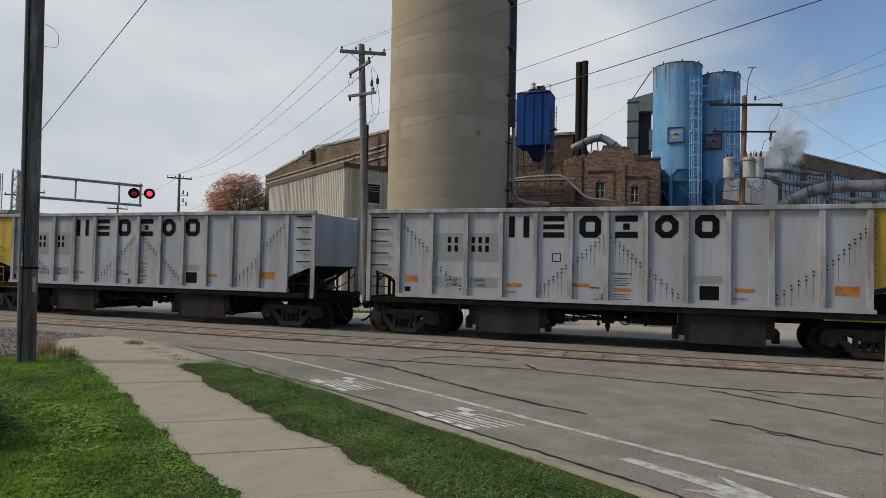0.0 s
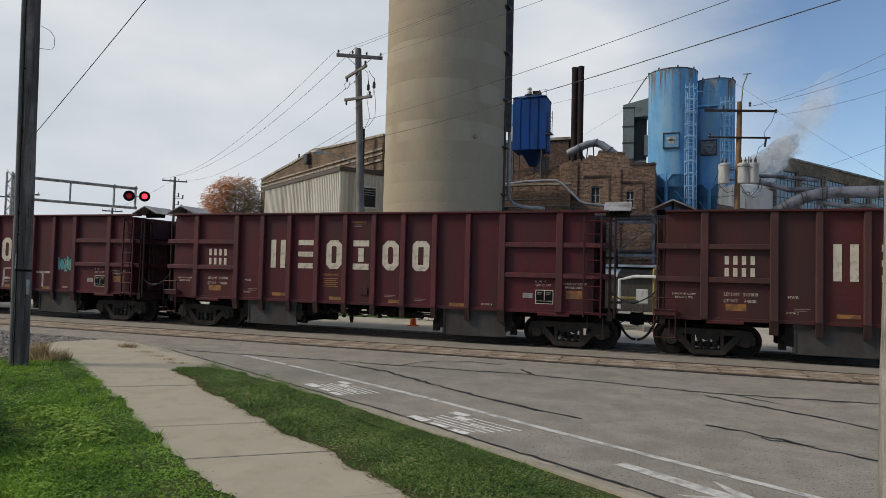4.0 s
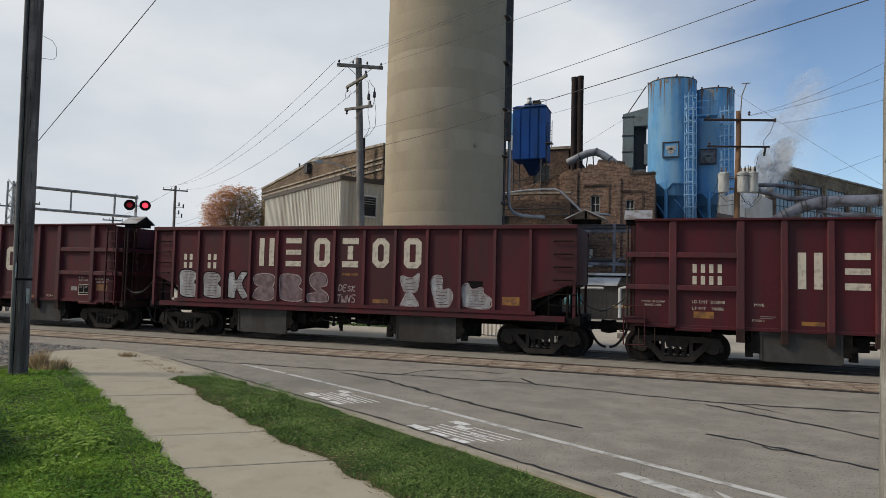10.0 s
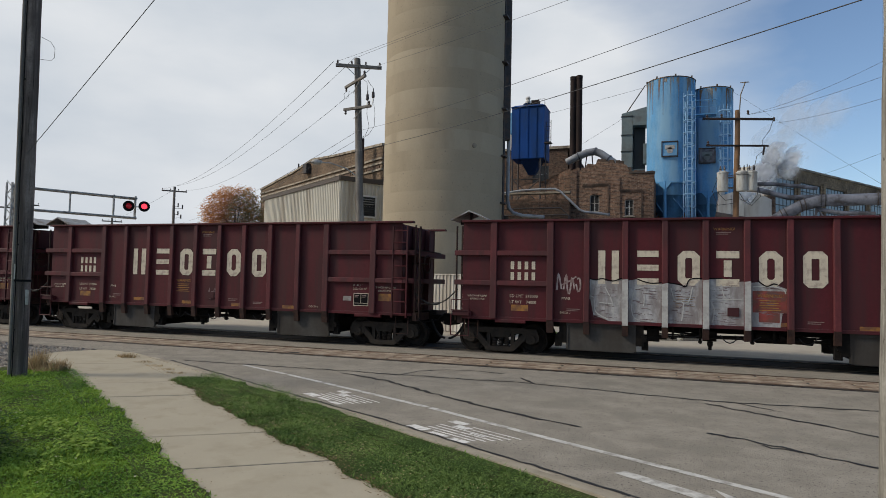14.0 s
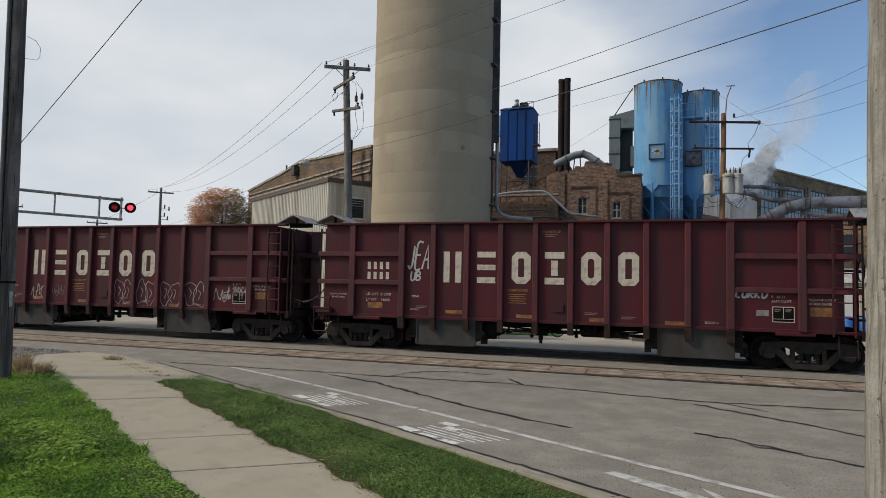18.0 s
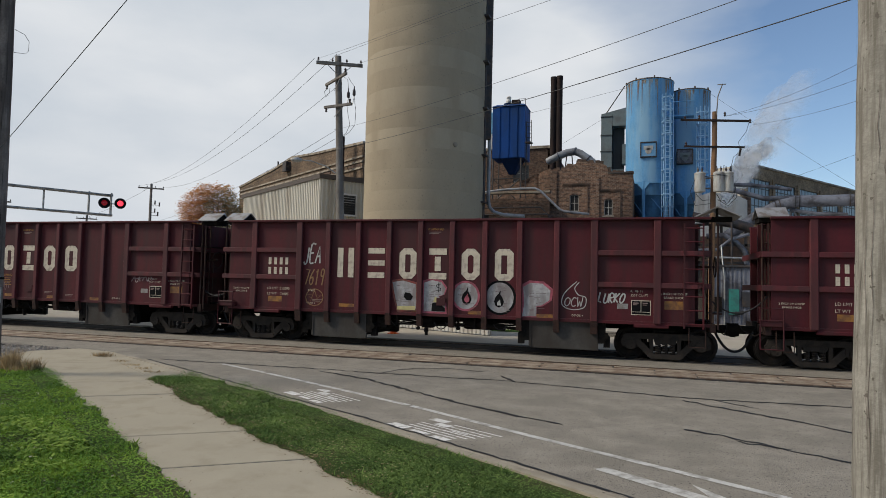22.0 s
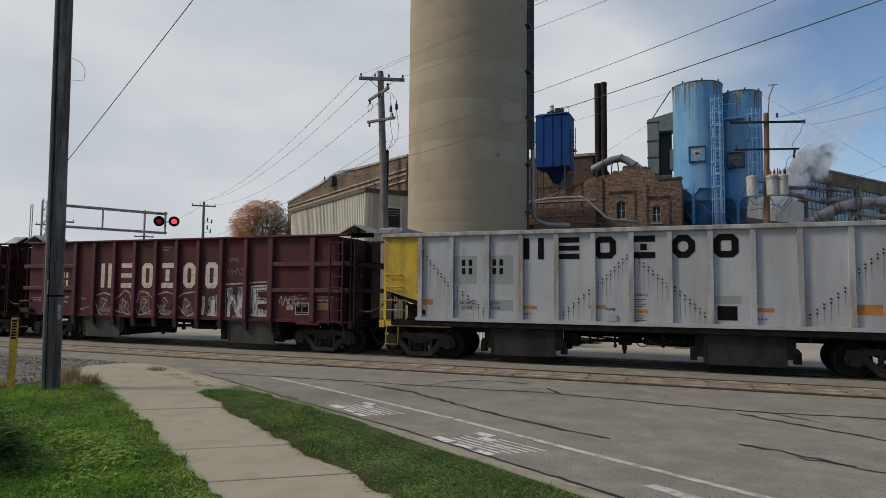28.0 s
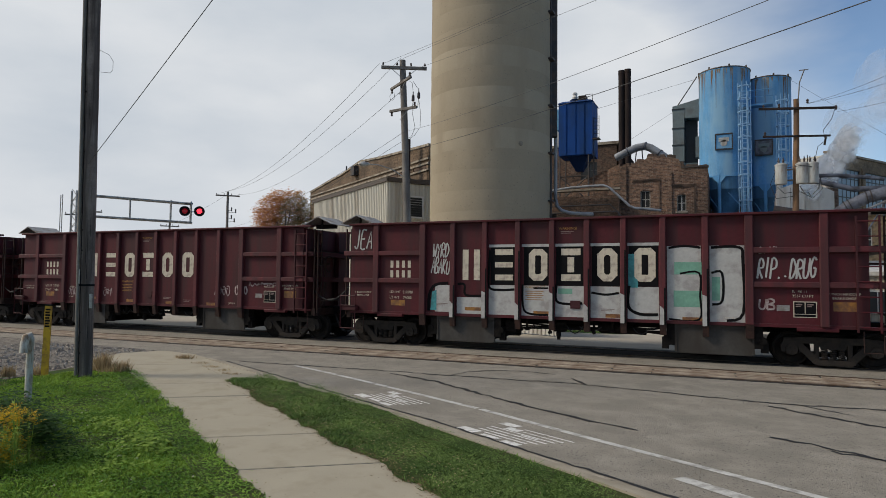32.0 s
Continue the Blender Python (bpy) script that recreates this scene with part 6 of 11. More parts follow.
SIDES = [sideframe_mesh(-1), sideframe_mesh(1)]
SPRINGS = [spring_mesh(x, -1) for x in (-0.18, 0.0, 0.18)]
BOLSTER = MB().box(-0.18, 0.18, -0.95, 0.95, 0.44, 0.72, c=0.03).box(-0.30, 0.30, -0.3, 0.3, 0.66, 0.84).mesh("bolster", M["truck"])
ADAPTER = MB().box(-0.13, 0.13, -1.10, -0.93, 0.55, 0.62).cyl((0, -1.14, 0.43), (0, -1.10, 0.43), 0.135, n=14).mesh("bearing_adapter", M["truck"])
def add_truck(car, x):
    t = new("truck")
    t.parent = car
    t.location = (x, 0, 0)
    for s in SIDES:
        part("side_frame", s, None, t)
    for s in SPRINGS:
        part("spring", s, None, t)
    part("bolster", BOLSTER, None, t)
    for dx in (-0.89, 0.89):
        a_ = part("bearing_adapter", ADAPTER, None, t)
        a_.location = (dx, 0, 0)
        w = part("wheelset", WHEELSET, None, t)
        w.matrix_parent_inverse = Matrix.Translation((dx, 0, 0.424))
    return t

def flat(x, z, dx, dz, y=None):
    """A thin raised rectangle on the near side, in the car's space measured from its left end."""
    y = YS + 0.115 if y is None else y
    return MB().box(x - HALF, x - HALF + dx, y - 0.004, y, z, z + dz)
def place_text(name, body, size, x, z, material, car, y, wide=1.0):
    me = TEXTS.get((body, size, material))
    if me is None:
        me = TEXTS[(body, size, material)] = text_mesh(body, size, M[material], "lettering", wide=wide)
    ob = part(name, me, None, car)
    ob.location = (x - HALF, y - 0.005, z)
    return tagged(ob, kind="stuff")
TEXTS = {}
def ring_shape(w, h, t, cut):
    """Plain frame-like blocks standing in for painted company lettering."""
    mb = MB()
    c = cut
    out = [(0, c), (c, 0), (w - c, 0), (w, c), (w, h - c), (w - c, h), (c, h), (0, h - c)]
    inn = [(t, c + t * 0.4), (c + t * 0.4, t), (w - c - t * 0.4, t), (w - t, c + t * 0.4), (w - t, h - c - t * 0.4), (w - c - t * 0.4, h - t), (c + t * 0.4, h - t), (t, h - c - t * 0.4)]
    vs = [(x, 0, z) for x, z in out] + [(x, 0, z) for x, z in inn]
    mb.add(vs, [(i, (i + 1) % 8, 8 + (i + 1) % 8, 8 + i) for i in range(8)])
    return mb
def bars_shape(rects):
    mb = MB()
    for x0, x1, z0, z1 in rects:
        mb.add([(x0, 0, z0), (x1, 0, z0), (x1, 0, z1), (x0, 0, z1)], [(0, 1, 2, 3)])
    return mb
def name_blocks(car, xs, z, w, h, t, material, y):
    """Six plain blocks, one to a panel: uprights, bars and rings only."""
    if ("blocks", material, w) not in TEXTS:
        TEXTS[("blocks", material, w)] = [
            bars_shape([(0, t, 0, h), (w - t, w, 0, h)]).mesh("name_block", M[material]),
            bars_shape([(0, w, 0, t * 0.9), (0, w, h / 2 - t * 0.42, h / 2 + t * 0.42), (0, w, h - t * 0.9, h)]).mesh("name_block", M[material]),
            ring_shape(w, h, t, t * 0.75).mesh("name_block", M[material]),
            bars_shape([(0, w, 0, t), (0, w, h - t, h), (w / 2 - t / 2, w / 2 + t / 2, t * 1.3, h - t * 1.3)]).mesh("name_block", M[material]),
            ring_shape(w, h, t, w * 0.3).mesh("name_block", M[material]),
            ring_shape(w, h, t, w * 0.22).mesh("name_block", M[material])]
    for x, me in zip(xs, TEXTS[("blocks", material, w)]):
        ob = part("name_block", me, None, car)
        ob.location = (x - HALF, y - 0.0085, z)
def number_bars(car, x, z, w, h, material, y, rows=2, n=4):
    """Reporting mark and number as rows of plain bars."""
    k = w / n
    if ("bar", material, k) not in TEXTS:
        TEXTS[("bar", material, k)] = bars_shape([(0, k * 0.5, 0, h)]).mesh("number_bar", M[material])
    for r in range(rows):
        for i in range(n):
            ob = part("number_bar", TEXTS[("bar", material, k)], None, car)
            ob.location = (x + i * k - HALF, y - 0.006, z - r * h * 1.38)

def plate_poly(mb, poly, y, t=0.02):
    """A plate of outline (x from the left end, z) with its outer face at y."""
    mb.prism([(a - HALF, b) for a, b in poly], (0, y, 0), (1, 0, 0), (0, 0, 1), (0, 1, 0), t)

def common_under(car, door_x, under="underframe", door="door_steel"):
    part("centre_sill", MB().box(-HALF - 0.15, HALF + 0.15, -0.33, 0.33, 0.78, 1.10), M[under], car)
    for x0, x1 in door_x:
        for sy in (-1, 1):
            d = MB()
            d.prism([(x0 - HALF, 0.92), (x1 - HALF, 0.92), (x1 - HALF - 0.02, 0.235), (x0 - HALF + 0.02, 0.235)], (0, sy * 1.36, 0), (1, 0, 0), (0, 0, 1), (0, sy, 0), 0.03)
            d.box(x0 - HALF - 0.03, x1 - HALF + 0.03, *sorted((sy * 1.34, sy * 1.42)), 0.90, 0.98)
            d.box(x0 - HALF - 0.03, x0 - HALF + 0.03, *sorted((sy * 1.34, sy * 1.41)), 0.26, 0.9)
            d.box(x1 - HALF - 0.03, x1 - HALF + 0.03, *sorted((sy * 1.34, sy * 1.41)), 0.26, 0.9)
            part("discharge_door", d, M[door], car, "dusty grey hopper door")
        ch = MB()
        ch.add([(x0 - HALF - 0.15, -1.30, 1.05), (x1 - HALF + 0.15, -1.30, 1.05), (x1 - HALF + 0.15, 1.30, 1.05), (x0 - HALF - 0.15, 1.30, 1.05),
                (x0 - HALF + 0.15, -1.30, 0.30), (x1 - HALF - 0.15, -1.30, 0.30), (x1 - HALF - 0.15, 1.30, 0.30), (x0 - HALF + 0.15, 1.30, 0.30)],
               [(0, 4, 5, 1), (1, 5, 6, 2), (2, 6, 7, 3), (3, 7, 4, 0), (4, 7, 6, 5), (0, 1, 2, 3)])
        part("chute", ch, M[under], car)
        for s in (-1, 1):
            hg = MB()
            x = (x0 - 0.12 if s < 0 else x1 + 0.12) - HALF
            hg.box(x - 0.10, x + 0.10, -1.42, -1.15, 0.42, 0.98).box(x + s * 0.05, x + s * 0.22, -1.38, -1.22, 0.32, 0.62).cyl((x + s * 0.1, -1.44, 0.62), (x + s * 0.1, -1.2, 0.62), 0.09, n=8)
            part("door_linkage", hg, M[under], car)
    x0, x1 = door_x[0][1] - HALF, door_x[1][0] - HALF
    part("air_reservoir", MB().lathe([(0.03, 0.0), (0.14, 0.04), (0.17, 0.10), (0.17, 0.90), (0.14, 0.96), (0.03, 1.0)], 14, Matrix.Translation((x0 + 2.9, -0.85, 0.78)) @ Matrix.Rotation(radians(90), 4, "Y")), M[under], car, smooth=True)
    part("brake_cylinder", MB().lathe([(0.03, 0.0), (0.2, 0.03), (0.2, 0.66), (0.03, 0.7)], 14, Matrix.Translation((x0 + 1.5, 0.8, 0.74)) @ Matrix.Rotation(radians(90), 4, "Y")), M[under], car, smooth=True)
    br = MB()
    br.tube([(x0 + 0.4, -0.9, 0.86), (x0 + 1.9, -0.95, 0.74), (x0 + 4.4, -0.9, 0.78), (x1 - 0.2, -0.9, 0.86)], 0.028, 6)
    br.tube([(x0 + 0.3, -0.6, 0.72), (x1 - 0.3, -0.6, 0.70)], 0.022, 6)
    br.cyl((x0 + 0.15, -1.2, 0.70), (x1 - 0.15, -1.2, 0.74), 0.03, n=6)
    part("brake_rigging", br, M[under], car)
    part("valve_block", MB().box(x0 + 1.70, x0 + 2.02, -1.15, -0.80, 0.62, 0.90, c=0.03).cyl((x0 + 1.86, -1.18, 0.62), (x0 + 1.86, -1.18, 0.50), 0.07, n=8).box(x0 + 1.82, x0 + 1.90, -1.2, -1.12, 0.40, 0.52), M[under], car)
    part("control_box", MB().box(x0 + 0.30, x0 + 0.62, -1.22, -0.6, 0.55, 0.92, c=0.03).cyl((x0 + 0.62, -1.1, 0.66), (x0 + 0.80, -1.1, 0.66), 0.05, n=8), M[under], car)
    part("door_cylinder", MB().cyl((x1 - 1.5, -1.12, 0.76), (x1 - 0.75, -1.12, 0.72), 0.10, n=10).cyl((x1 - 0.75, -1.12, 0.72), (x1 - 0.1, -1.12, 0.66), 0.035, n=6), M[under], car, smooth=True)
    for hx, dp, w_ in ((0.75, 0.16, 0.4), (1.15, 0.10, 0.5), (2.1, 0.20, 0.45), (2.45, 0.12, 0.6), (3.9, 0.15, 0.4)):
        part("brake_hose", MB().tube([(x0 + hx + w_ * k / 6, -1.22, 0.80 - 4 * dp * (k / 6) * (1 - k / 6)) for k in range(7)], 0.016, 5), M["rubber"], car, "thin black hose looped under the sill")
    for hx, ln_ in ((0.95, 0.22), (1.62, 0.30), (2.85, 0.26), (3.35, 0.20)):
        if x0 + hx < x1 - 0.2:
            part("hanger", MB().box(x0 + hx - 0.025, x0 + hx + 0.025, -1.25, -1.18, 0.96 - ln_ - 0.1, 0.98).cyl((x0 + hx, -1.27, 0.90 - ln_), (x0 + hx, -1.16, 0.90 - ln_), 0.05, n=8), M[under], car)
    # belly in the same near-black, so the shade below the sill is painted
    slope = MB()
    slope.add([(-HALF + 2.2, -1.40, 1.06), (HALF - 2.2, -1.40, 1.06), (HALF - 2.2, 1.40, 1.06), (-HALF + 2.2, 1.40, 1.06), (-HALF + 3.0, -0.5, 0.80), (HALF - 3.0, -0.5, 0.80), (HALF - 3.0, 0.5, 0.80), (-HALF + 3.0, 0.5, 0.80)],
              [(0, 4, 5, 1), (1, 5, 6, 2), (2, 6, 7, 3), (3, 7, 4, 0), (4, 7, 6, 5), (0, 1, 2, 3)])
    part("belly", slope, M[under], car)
    for s in (-1, 1):
        e = s * (HALF + 0.15)
        c = MB()
        c.box(*sorted((e, e + s * 0.45)), -0.12, 0.12, 0.76, 0.98, c=0.02)
        c.prism([(0.40, 0.70), (0.62, 0.66), (0.70, 0.80), (0.62, 1.02), (0.42, 1.04)], (e, -0.16, 0), (s, 0, 0), (0, 0, 1), (0, 1, 0), 0.32)
        part("coupler", c, M[under], car)
        part("air_hose", MB().tube([(e + s * (0.08 + 0.49 * k / 8), -0.35 - 0.11 * k / 8, 0.84 - 0.54 * (1 - (1 - k / 8) ** 2.2)) for k in range(9)], 0.036, 7), M["rubber"], car, "black rubber brake hose", True)
        if s > 0:
            gap = [(e - 0.10 + 1.32 * k / 12, -1.36, 1.66 + 0.16 * k / 12 - 1.5 * (k / 12) * (1 - k / 12)) for k in range(13)]
            part("jumper_cable", MB().tube(gap, 0.020, 6), M["rubber"], car, "black cable sagging across the gap", True)
            part("cable_plug", MB().tube(gap[5:8], 0.042, 8), M["rubber"], car)
        part("cut_lever", MB().tube([(e + s * 0.05, -1.45, 0.92), (e + s * 0.2, -1.40, 0.80), (e + s * 0.35, -0.5, 0.86), (e + s * 0.42, -0.2, 1.0)], 0.016, 5), M[under], car)
    add_truck(car, -TC)
    add_truck(car, TC)

def hood(car, x, across):
    """A bent galvanized plate over the gear at a car's end, its ridge across the car or along it."""
    if across:
        y0, y1, zb, zr, w = -1.48, -0.25, 3.85, 4.12, 0.57
        for s in (-1, 1):
            mb = MB().prism([(s * w, zb), (0, zr), (0, zr - 0.035), (s * (w - 0.03), zb - 0.02)][::s], (x, y0, 0), (1, 0, 0), (0, 0, 1), (0, 1, 0), y1 - y0)
            part("hood_plate", mb, M["hood"], car, "bent galvanized end hood")
        part("hood_post", MB().box(x - 0.03, x + 0.03, y0 + 0.25, y0 + 0.29, 3.74, zr - 0.03), M["underframe"], car)
        part("hood_bracket", MB().box(x - 0.40, x + 0.40, y0 + 0.5, y0 + 0.58, 3.74, zb + 0.03), M["underframe"], car)
        return
    x0, x1, ya, yb, zb, zr = x - 0.36, x + 0.36, -1.46, -0.60, 3.84, 4.11
    ym = (ya + yb) / 2
    for s in (-1, 1):
        ye = ya if s < 0 else yb
        mb = MB().add([(x0, ye, zb), (x1, ye, zb), (x1, ym, zr), (x0, ym, zr), (x0, ye, zb - 0.03), (x1, ye, zb - 0.03), (x1, ym, zr - 0.03), (x0, ym, zr - 0.03)],
                      [(0, 1, 2, 3), (7, 6, 5, 4), (4, 5, 1, 0), (5, 6, 2, 1), (6, 7, 3, 2), (7, 4, 0, 3)])
        part("hood_plate", mb, M["hood"], car, "ridged galvanized end hood")
    # near-black gable plates stand in for the shaded inside of the hood
    for xe in (x0 + 0.02, x1 - 0.05):
        part("hood_gable", MB().prism([(ya + 0.04, zb - 0.02), (yb - 0.04, zb - 0.02), (ym, zr - 0.04)], (xe, 0, 0), (0, 1, 0), (0, 0, 1), (1, 0, 0), 0.03), M["underframe"], car)
    part("hood_bracket", MB().box(x0 + 0.05, x1 - 0.06, ym - 0.3, ym + 0.3, 3.70, zb - 0.02), M["underframe"], car)

def ladder_side(car, x, z0, z1, y, paint, n=9, w=0.46):
    ld = new("ladder")
    ld.parent = car
    for dx in (0, w):
        part("stile", MB().box(x + dx - 0.02 - HALF, x + dx + 0.02 - HALF, y - 0.06, y, z0, z1), M[paint], ld)
    rung = MB().cyl((x - HALF, y - 0.05, 0), (x + w - HALF, y - 0.05, 0), 0.016, n=6).mesh("rung", M[paint])
    for i in range(n):
        ob = part("rung", rung, None, ld)
        ob.location = (0, 0, z0 + 0.12 + (z1 - z0 - 0.25) * i / (n - 1))
def ladder_end(car, x, s, z0, z1, y, paint, n=8, w=0.42):
    ld = new("end_ladder")
    ld.parent = car
    xx = x - HALF + s * 0.05
    for dy in (0, w):
        part("stile", MB().box(xx - 0.02, xx + 0.02, y + dy - 0.02, y + dy + 0.02, z0, z1), M[paint], ld)
    rung = MB().cyl((xx, y, 0), (xx, y + w, 0), 0.016, n=6).mesh("rung", M[paint])
    for i in range(n):
        ob = part("rung", rung, None, ld)
        ob.location = (0, 0, z0 + 0.12 + (z1 - z0 - 0.25) * i / (n - 1))

POSTS = [0.94, 2.55, 3.54, 4.55, 5.55, 6.54, 7.51, 8.48, 9.48, 10.51, 11.52, 13.14]
def gondola(name, paint, label, extra=True):
    """High-sided ribbed ballast car with end ribs and a side ladder."""
    car = thing(name, Matrix.Identity(4), label, "rail car", "cars of the train")
    p = M[paint]
    pp = M[paint + "_post"]
    ys = YS + 0.115
    for sy in (-1, 1):
        sd = MB()
        plate_poly(sd, [(0, 1.03), (BODY - 0.36, 1.03), (BODY - 0.36, 3.77), (0, 3.77)], sy * -ys - (0.02 if sy > 0 else 0))
        part("side_sheet", sd, p, car)
        part("top_chord", MB().box(-HALF - 0.02, HALF + 0.02, *sorted((sy * 1.40, sy * 1.60)), 3.758, 3.82, c=0.012), p, car)
        part("side_sill", MB().box(-HALF, HALF, *sorted((sy * 1.38, sy * 1.49)), 0.98, 1.05), p, car)
        part("sheet_lip", MB().box(-HALF, HALF - 0.36, *sorted((sy * 1.455, sy * 1.485)), 1.03, 1.065), pp, car)
    for i, x in enumerate(POSTS):
        z0 = 1.0 if i in (0, 11) else 0.76
        hw = 0.095 if i in (0, 1, 10, 11) else 0.078
        mb = MB()
        xc, e = x - HALF, 0.016
        mb.prism([(xc - hw, 0.115), (xc - hw, e), (xc - hw + e, 0), (xc + hw - e, 0), (xc + hw, e), (xc + hw, 0.115)], (0, YS, 1.03), (1, 0, 0), (0, 1, 0), (0, 0, 1), 2.725)
        post = part("post", mb, pp, car)
        if z0 < 1:
            # the foot below the sill leans in under the body; its shade is in the dark colour
            ft = MB().add([(xc + a * hw, YS + b, z) for z, b0, b1 in ((1.02, 0.006, 0.13), (0.68, 0.055, 0.17)) for a, b in ((-1, b0), (1, b0), (1, b1), (-1, b1))],
                          [(0, 1, 5, 4), (1, 2, 6, 5), (2, 3, 7, 6), (3, 0, 4, 7), (7, 6, 5, 4), (0, 3, 2, 1)])
            part("post_foot", ft, M["car_iron"], post)
        part("post", MB().box(x - hw - HALF, x + hw - HALF, 1.455, 1.57, z0, 3.755), p, car)
    for z in (2.80, 1.95):
        for x0, x1 in ((-0.22, 0.845), (1.035, 2.455), (11.615, 13.045), (13.235, BODY - 0.30)):
            mb = MB().box(x0 - HALF, x1 - HALF, YS + 0.015, YS + 0.115, z, z + 0.14, c=0.012)
            if x1 > 14:
                mb.add([(x1 - HALF + a, YS + b, z + c_) for a, c0, c1 in ((0.001, 0.0, 0.14), (0.14, 0.05, 0.12)) for b, c_ in ((0.03, c0), (0.115, c0), (0.115, c1), (0.03, c1))],
                       [(0, 4, 5, 1), (1, 5, 6, 2), (2, 6, 7, 3), (3, 7, 4, 0), (4, 7, 6, 5)])
            part("side_rib", mb, pp, car)
        for s in (-1, 1):
            x = s * HALF
            part("end_rib", MB().box(*sorted((x - (0.34 if s > 0 else 0), x + (0.04 if s > 0 else -0.24))), -1.45, 1.45, z, z + 0.15), p, car)
    for s in (-1, 1):
        x = s * HALF
        xe = x - (0.36 if s > 0 else 0.0)
        part("end_sheet", MB().box(*sorted((xe - s * 0.02, xe - s * 0.06)), -1.44, 1.44, 1.03, 3.74), p, car)
        part("end_sill", MB().box(*sorted((x, x + s * 0.14)), -1.46, 1.46, 0.84, 1.06), M["car_iron"], car)
        part("corner_pipe", MB().cyl((x + s * 0.20, -1.42, 0.92), (x + s * 0.20, -1.42, 3.66), 0.028, n=8), M["car_iron"], car)
        for y in (-0.55, 0.55):
            part("end_post", MB().box(*sorted((xe, xe + s * 0.16)), y - 0.07, y + 0.07, 1.1, 3.7), p, car)
        part("stirrup", MB().tube([(x - s * 0.10, -1.5, 0.95), (x - s * 0.10, -1.52, 0.45), (x - s * 0.50, -1.52, 0.45), (x - s * 0.50, -1.5, 0.95)], 0.015, 5), M["car_iron"], car)
    part("floor_sheet", MB().add([(-HALF + 0.1, -1.42, 3.0), (HALF - 0.1, -1.42, 3.0), (HALF - 2.6, -1.42, 1.2), (-HALF + 2.6, -1.42, 1.2), (-HALF + 0.1, 1.42, 3.0), (HALF - 0.1, 1.42, 3.0), (HALF - 2.6, 1.42, 1.2), (-HALF + 2.6, 1.42, 1.2)],
                                 [(0, 3, 7, 4), (3, 2, 6, 7), (2, 1, 5, 6)]), M["door_steel"], car)
    ladder_side(car, 13.80, 0.92, 3.66, YS + 0.05, paint, 8)
    ladder_end(car, BODY, 1, 0.95, 3.70, -1.40, "car_iron", 8)
    ladder_end(car, 0, -1, 1.0, 3.66, -1.38, "car_iron", 8)
    part("brake_step", MB().box(HALF + 0.06, HALF + 0.34, -1.1, -0.2, 1.30, 1.34), M["car_iron"], car)
    part("hand_brake_wheel", MB().tube([(HALF + 0.20, -0.75 + 0.27 * math.cos(k * 0.4488), 2.55 + 0.27 * math.sin(k * 0.4488)) for k in range(15)], 0.018, 5).cyl((HALF - 0.3, -0.75, 2.55), (HALF + 0.2, -0.75, 2.55), 0.03, n=6), M["car_iron"], car)
    part("brake_rod", MB().cyl((HALF + 0.02, -0.75, 1.0), (HALF + 0.02, -0.75, 2.5), 0.018, n=5), M["car_iron"], car)
    gb = MB()
    for z in (1.22, 1.52):
        gb.tube([(-HALF - 0.28, -1.50, z), (-HALF - 0.28, -1.62, z), (-HALF + 0.25, -1.62, z), (-HALF + 0.25, -1.50, z)], 0.016, 5)
    for x in (-0.28, 0.25):
        gb.cyl((x - HALF, -1.62, 0.5), (x - HALF, -1.62, 1.52), 0.016, n=5)
    gb.cyl((-0.28 - HALF, -1.62, 0.5), (0.25 - HALF, -1.62, 0.5), 0.016, n=5)
    part("grab_iron", gb, p, car)
    part("corner_step", MB().box(-HALF - 0.26, -HALF + 0.30, -1.60, -1.46, 1.06, 1.20, c=0.015), p, car)
    for x in (12.55, 1.0):
        part("jacking_pad", MB().box(x - HALF, x + 0.87 - HALF, YS + 0.05, -1.38, 0.90, 1.0, c=0.02), p, car)
    # markings
    yp = ys
    name_blocks(car, [3.84, 4.85, 5.86, 6.79, 7.78, 8.76], 2.06, 0.54, 0.90, 0.185, "letter_white", yp)
    number_bars(car, 1.42, 2.42, 0.80, 0.22, "letter_white", yp)
    place_text("lettering", "LD LMT  212000", 0.115, 1.40, 1.63, "letter_white", car, yp)
    place_text("lettering", "LT WT    74000", 0.115, 1.40, 1.46, "letter_white", car, yp)
    place_text("lettering", "2 INCH HF COMP", 0.075, 0.16, 1.62, "letter_white", car, yp)
    place_text("lettering", "BRAKE SHOE", 0.075, 0.24, 1.53, "letter_white", car, yp)
    place_text("lettering", "2 INCH HF COMP", 0.085, 13.22, 1.78, "letter_white", car, yp)
    place_text("lettering", "BRAKE SHOE", 0.085, 13.30, 1.68, "letter_white", car, yp)
    place_text("lettering", "MWB", 0.10, 2.86, 1.60, "letter_white", car, yp)
    place_text("lettering", "DOOR 2", 0.075, 2.82, 1.22, "letter_white", car, yp)
    place_text("lettering", "DOOR 4", 0.085, 10.92, 1.13, "letter_white", car, yp)
    place_text("lettering", "IL  46 11", 0.09, 12.46, 1.83, "letter_white", car, yp)
    place_text("lettering", "3537 CU FT", 0.09, 12.46, 1.72, "letter_white", car, yp)
    place_text("lettering", "WARNING!", 0.115, 5.74, 1.84, "letter_yellow", car, yp)
    place_text("lettering", "WARNING!", 0.10, 6.72, 3.49, "letter_yellow", car, yp)
    if ("fine", paint) not in TEXTS:
        TEXTS[("fine", paint)] = bars_shape([(0.02 + (k % 2) * 0.05, 0.55 - (k % 2) * 0.05, -0.06 * k, -0.06 * k + 0.018) for k in range(5)]).mesh("fine_print", M["letter_yellow"])
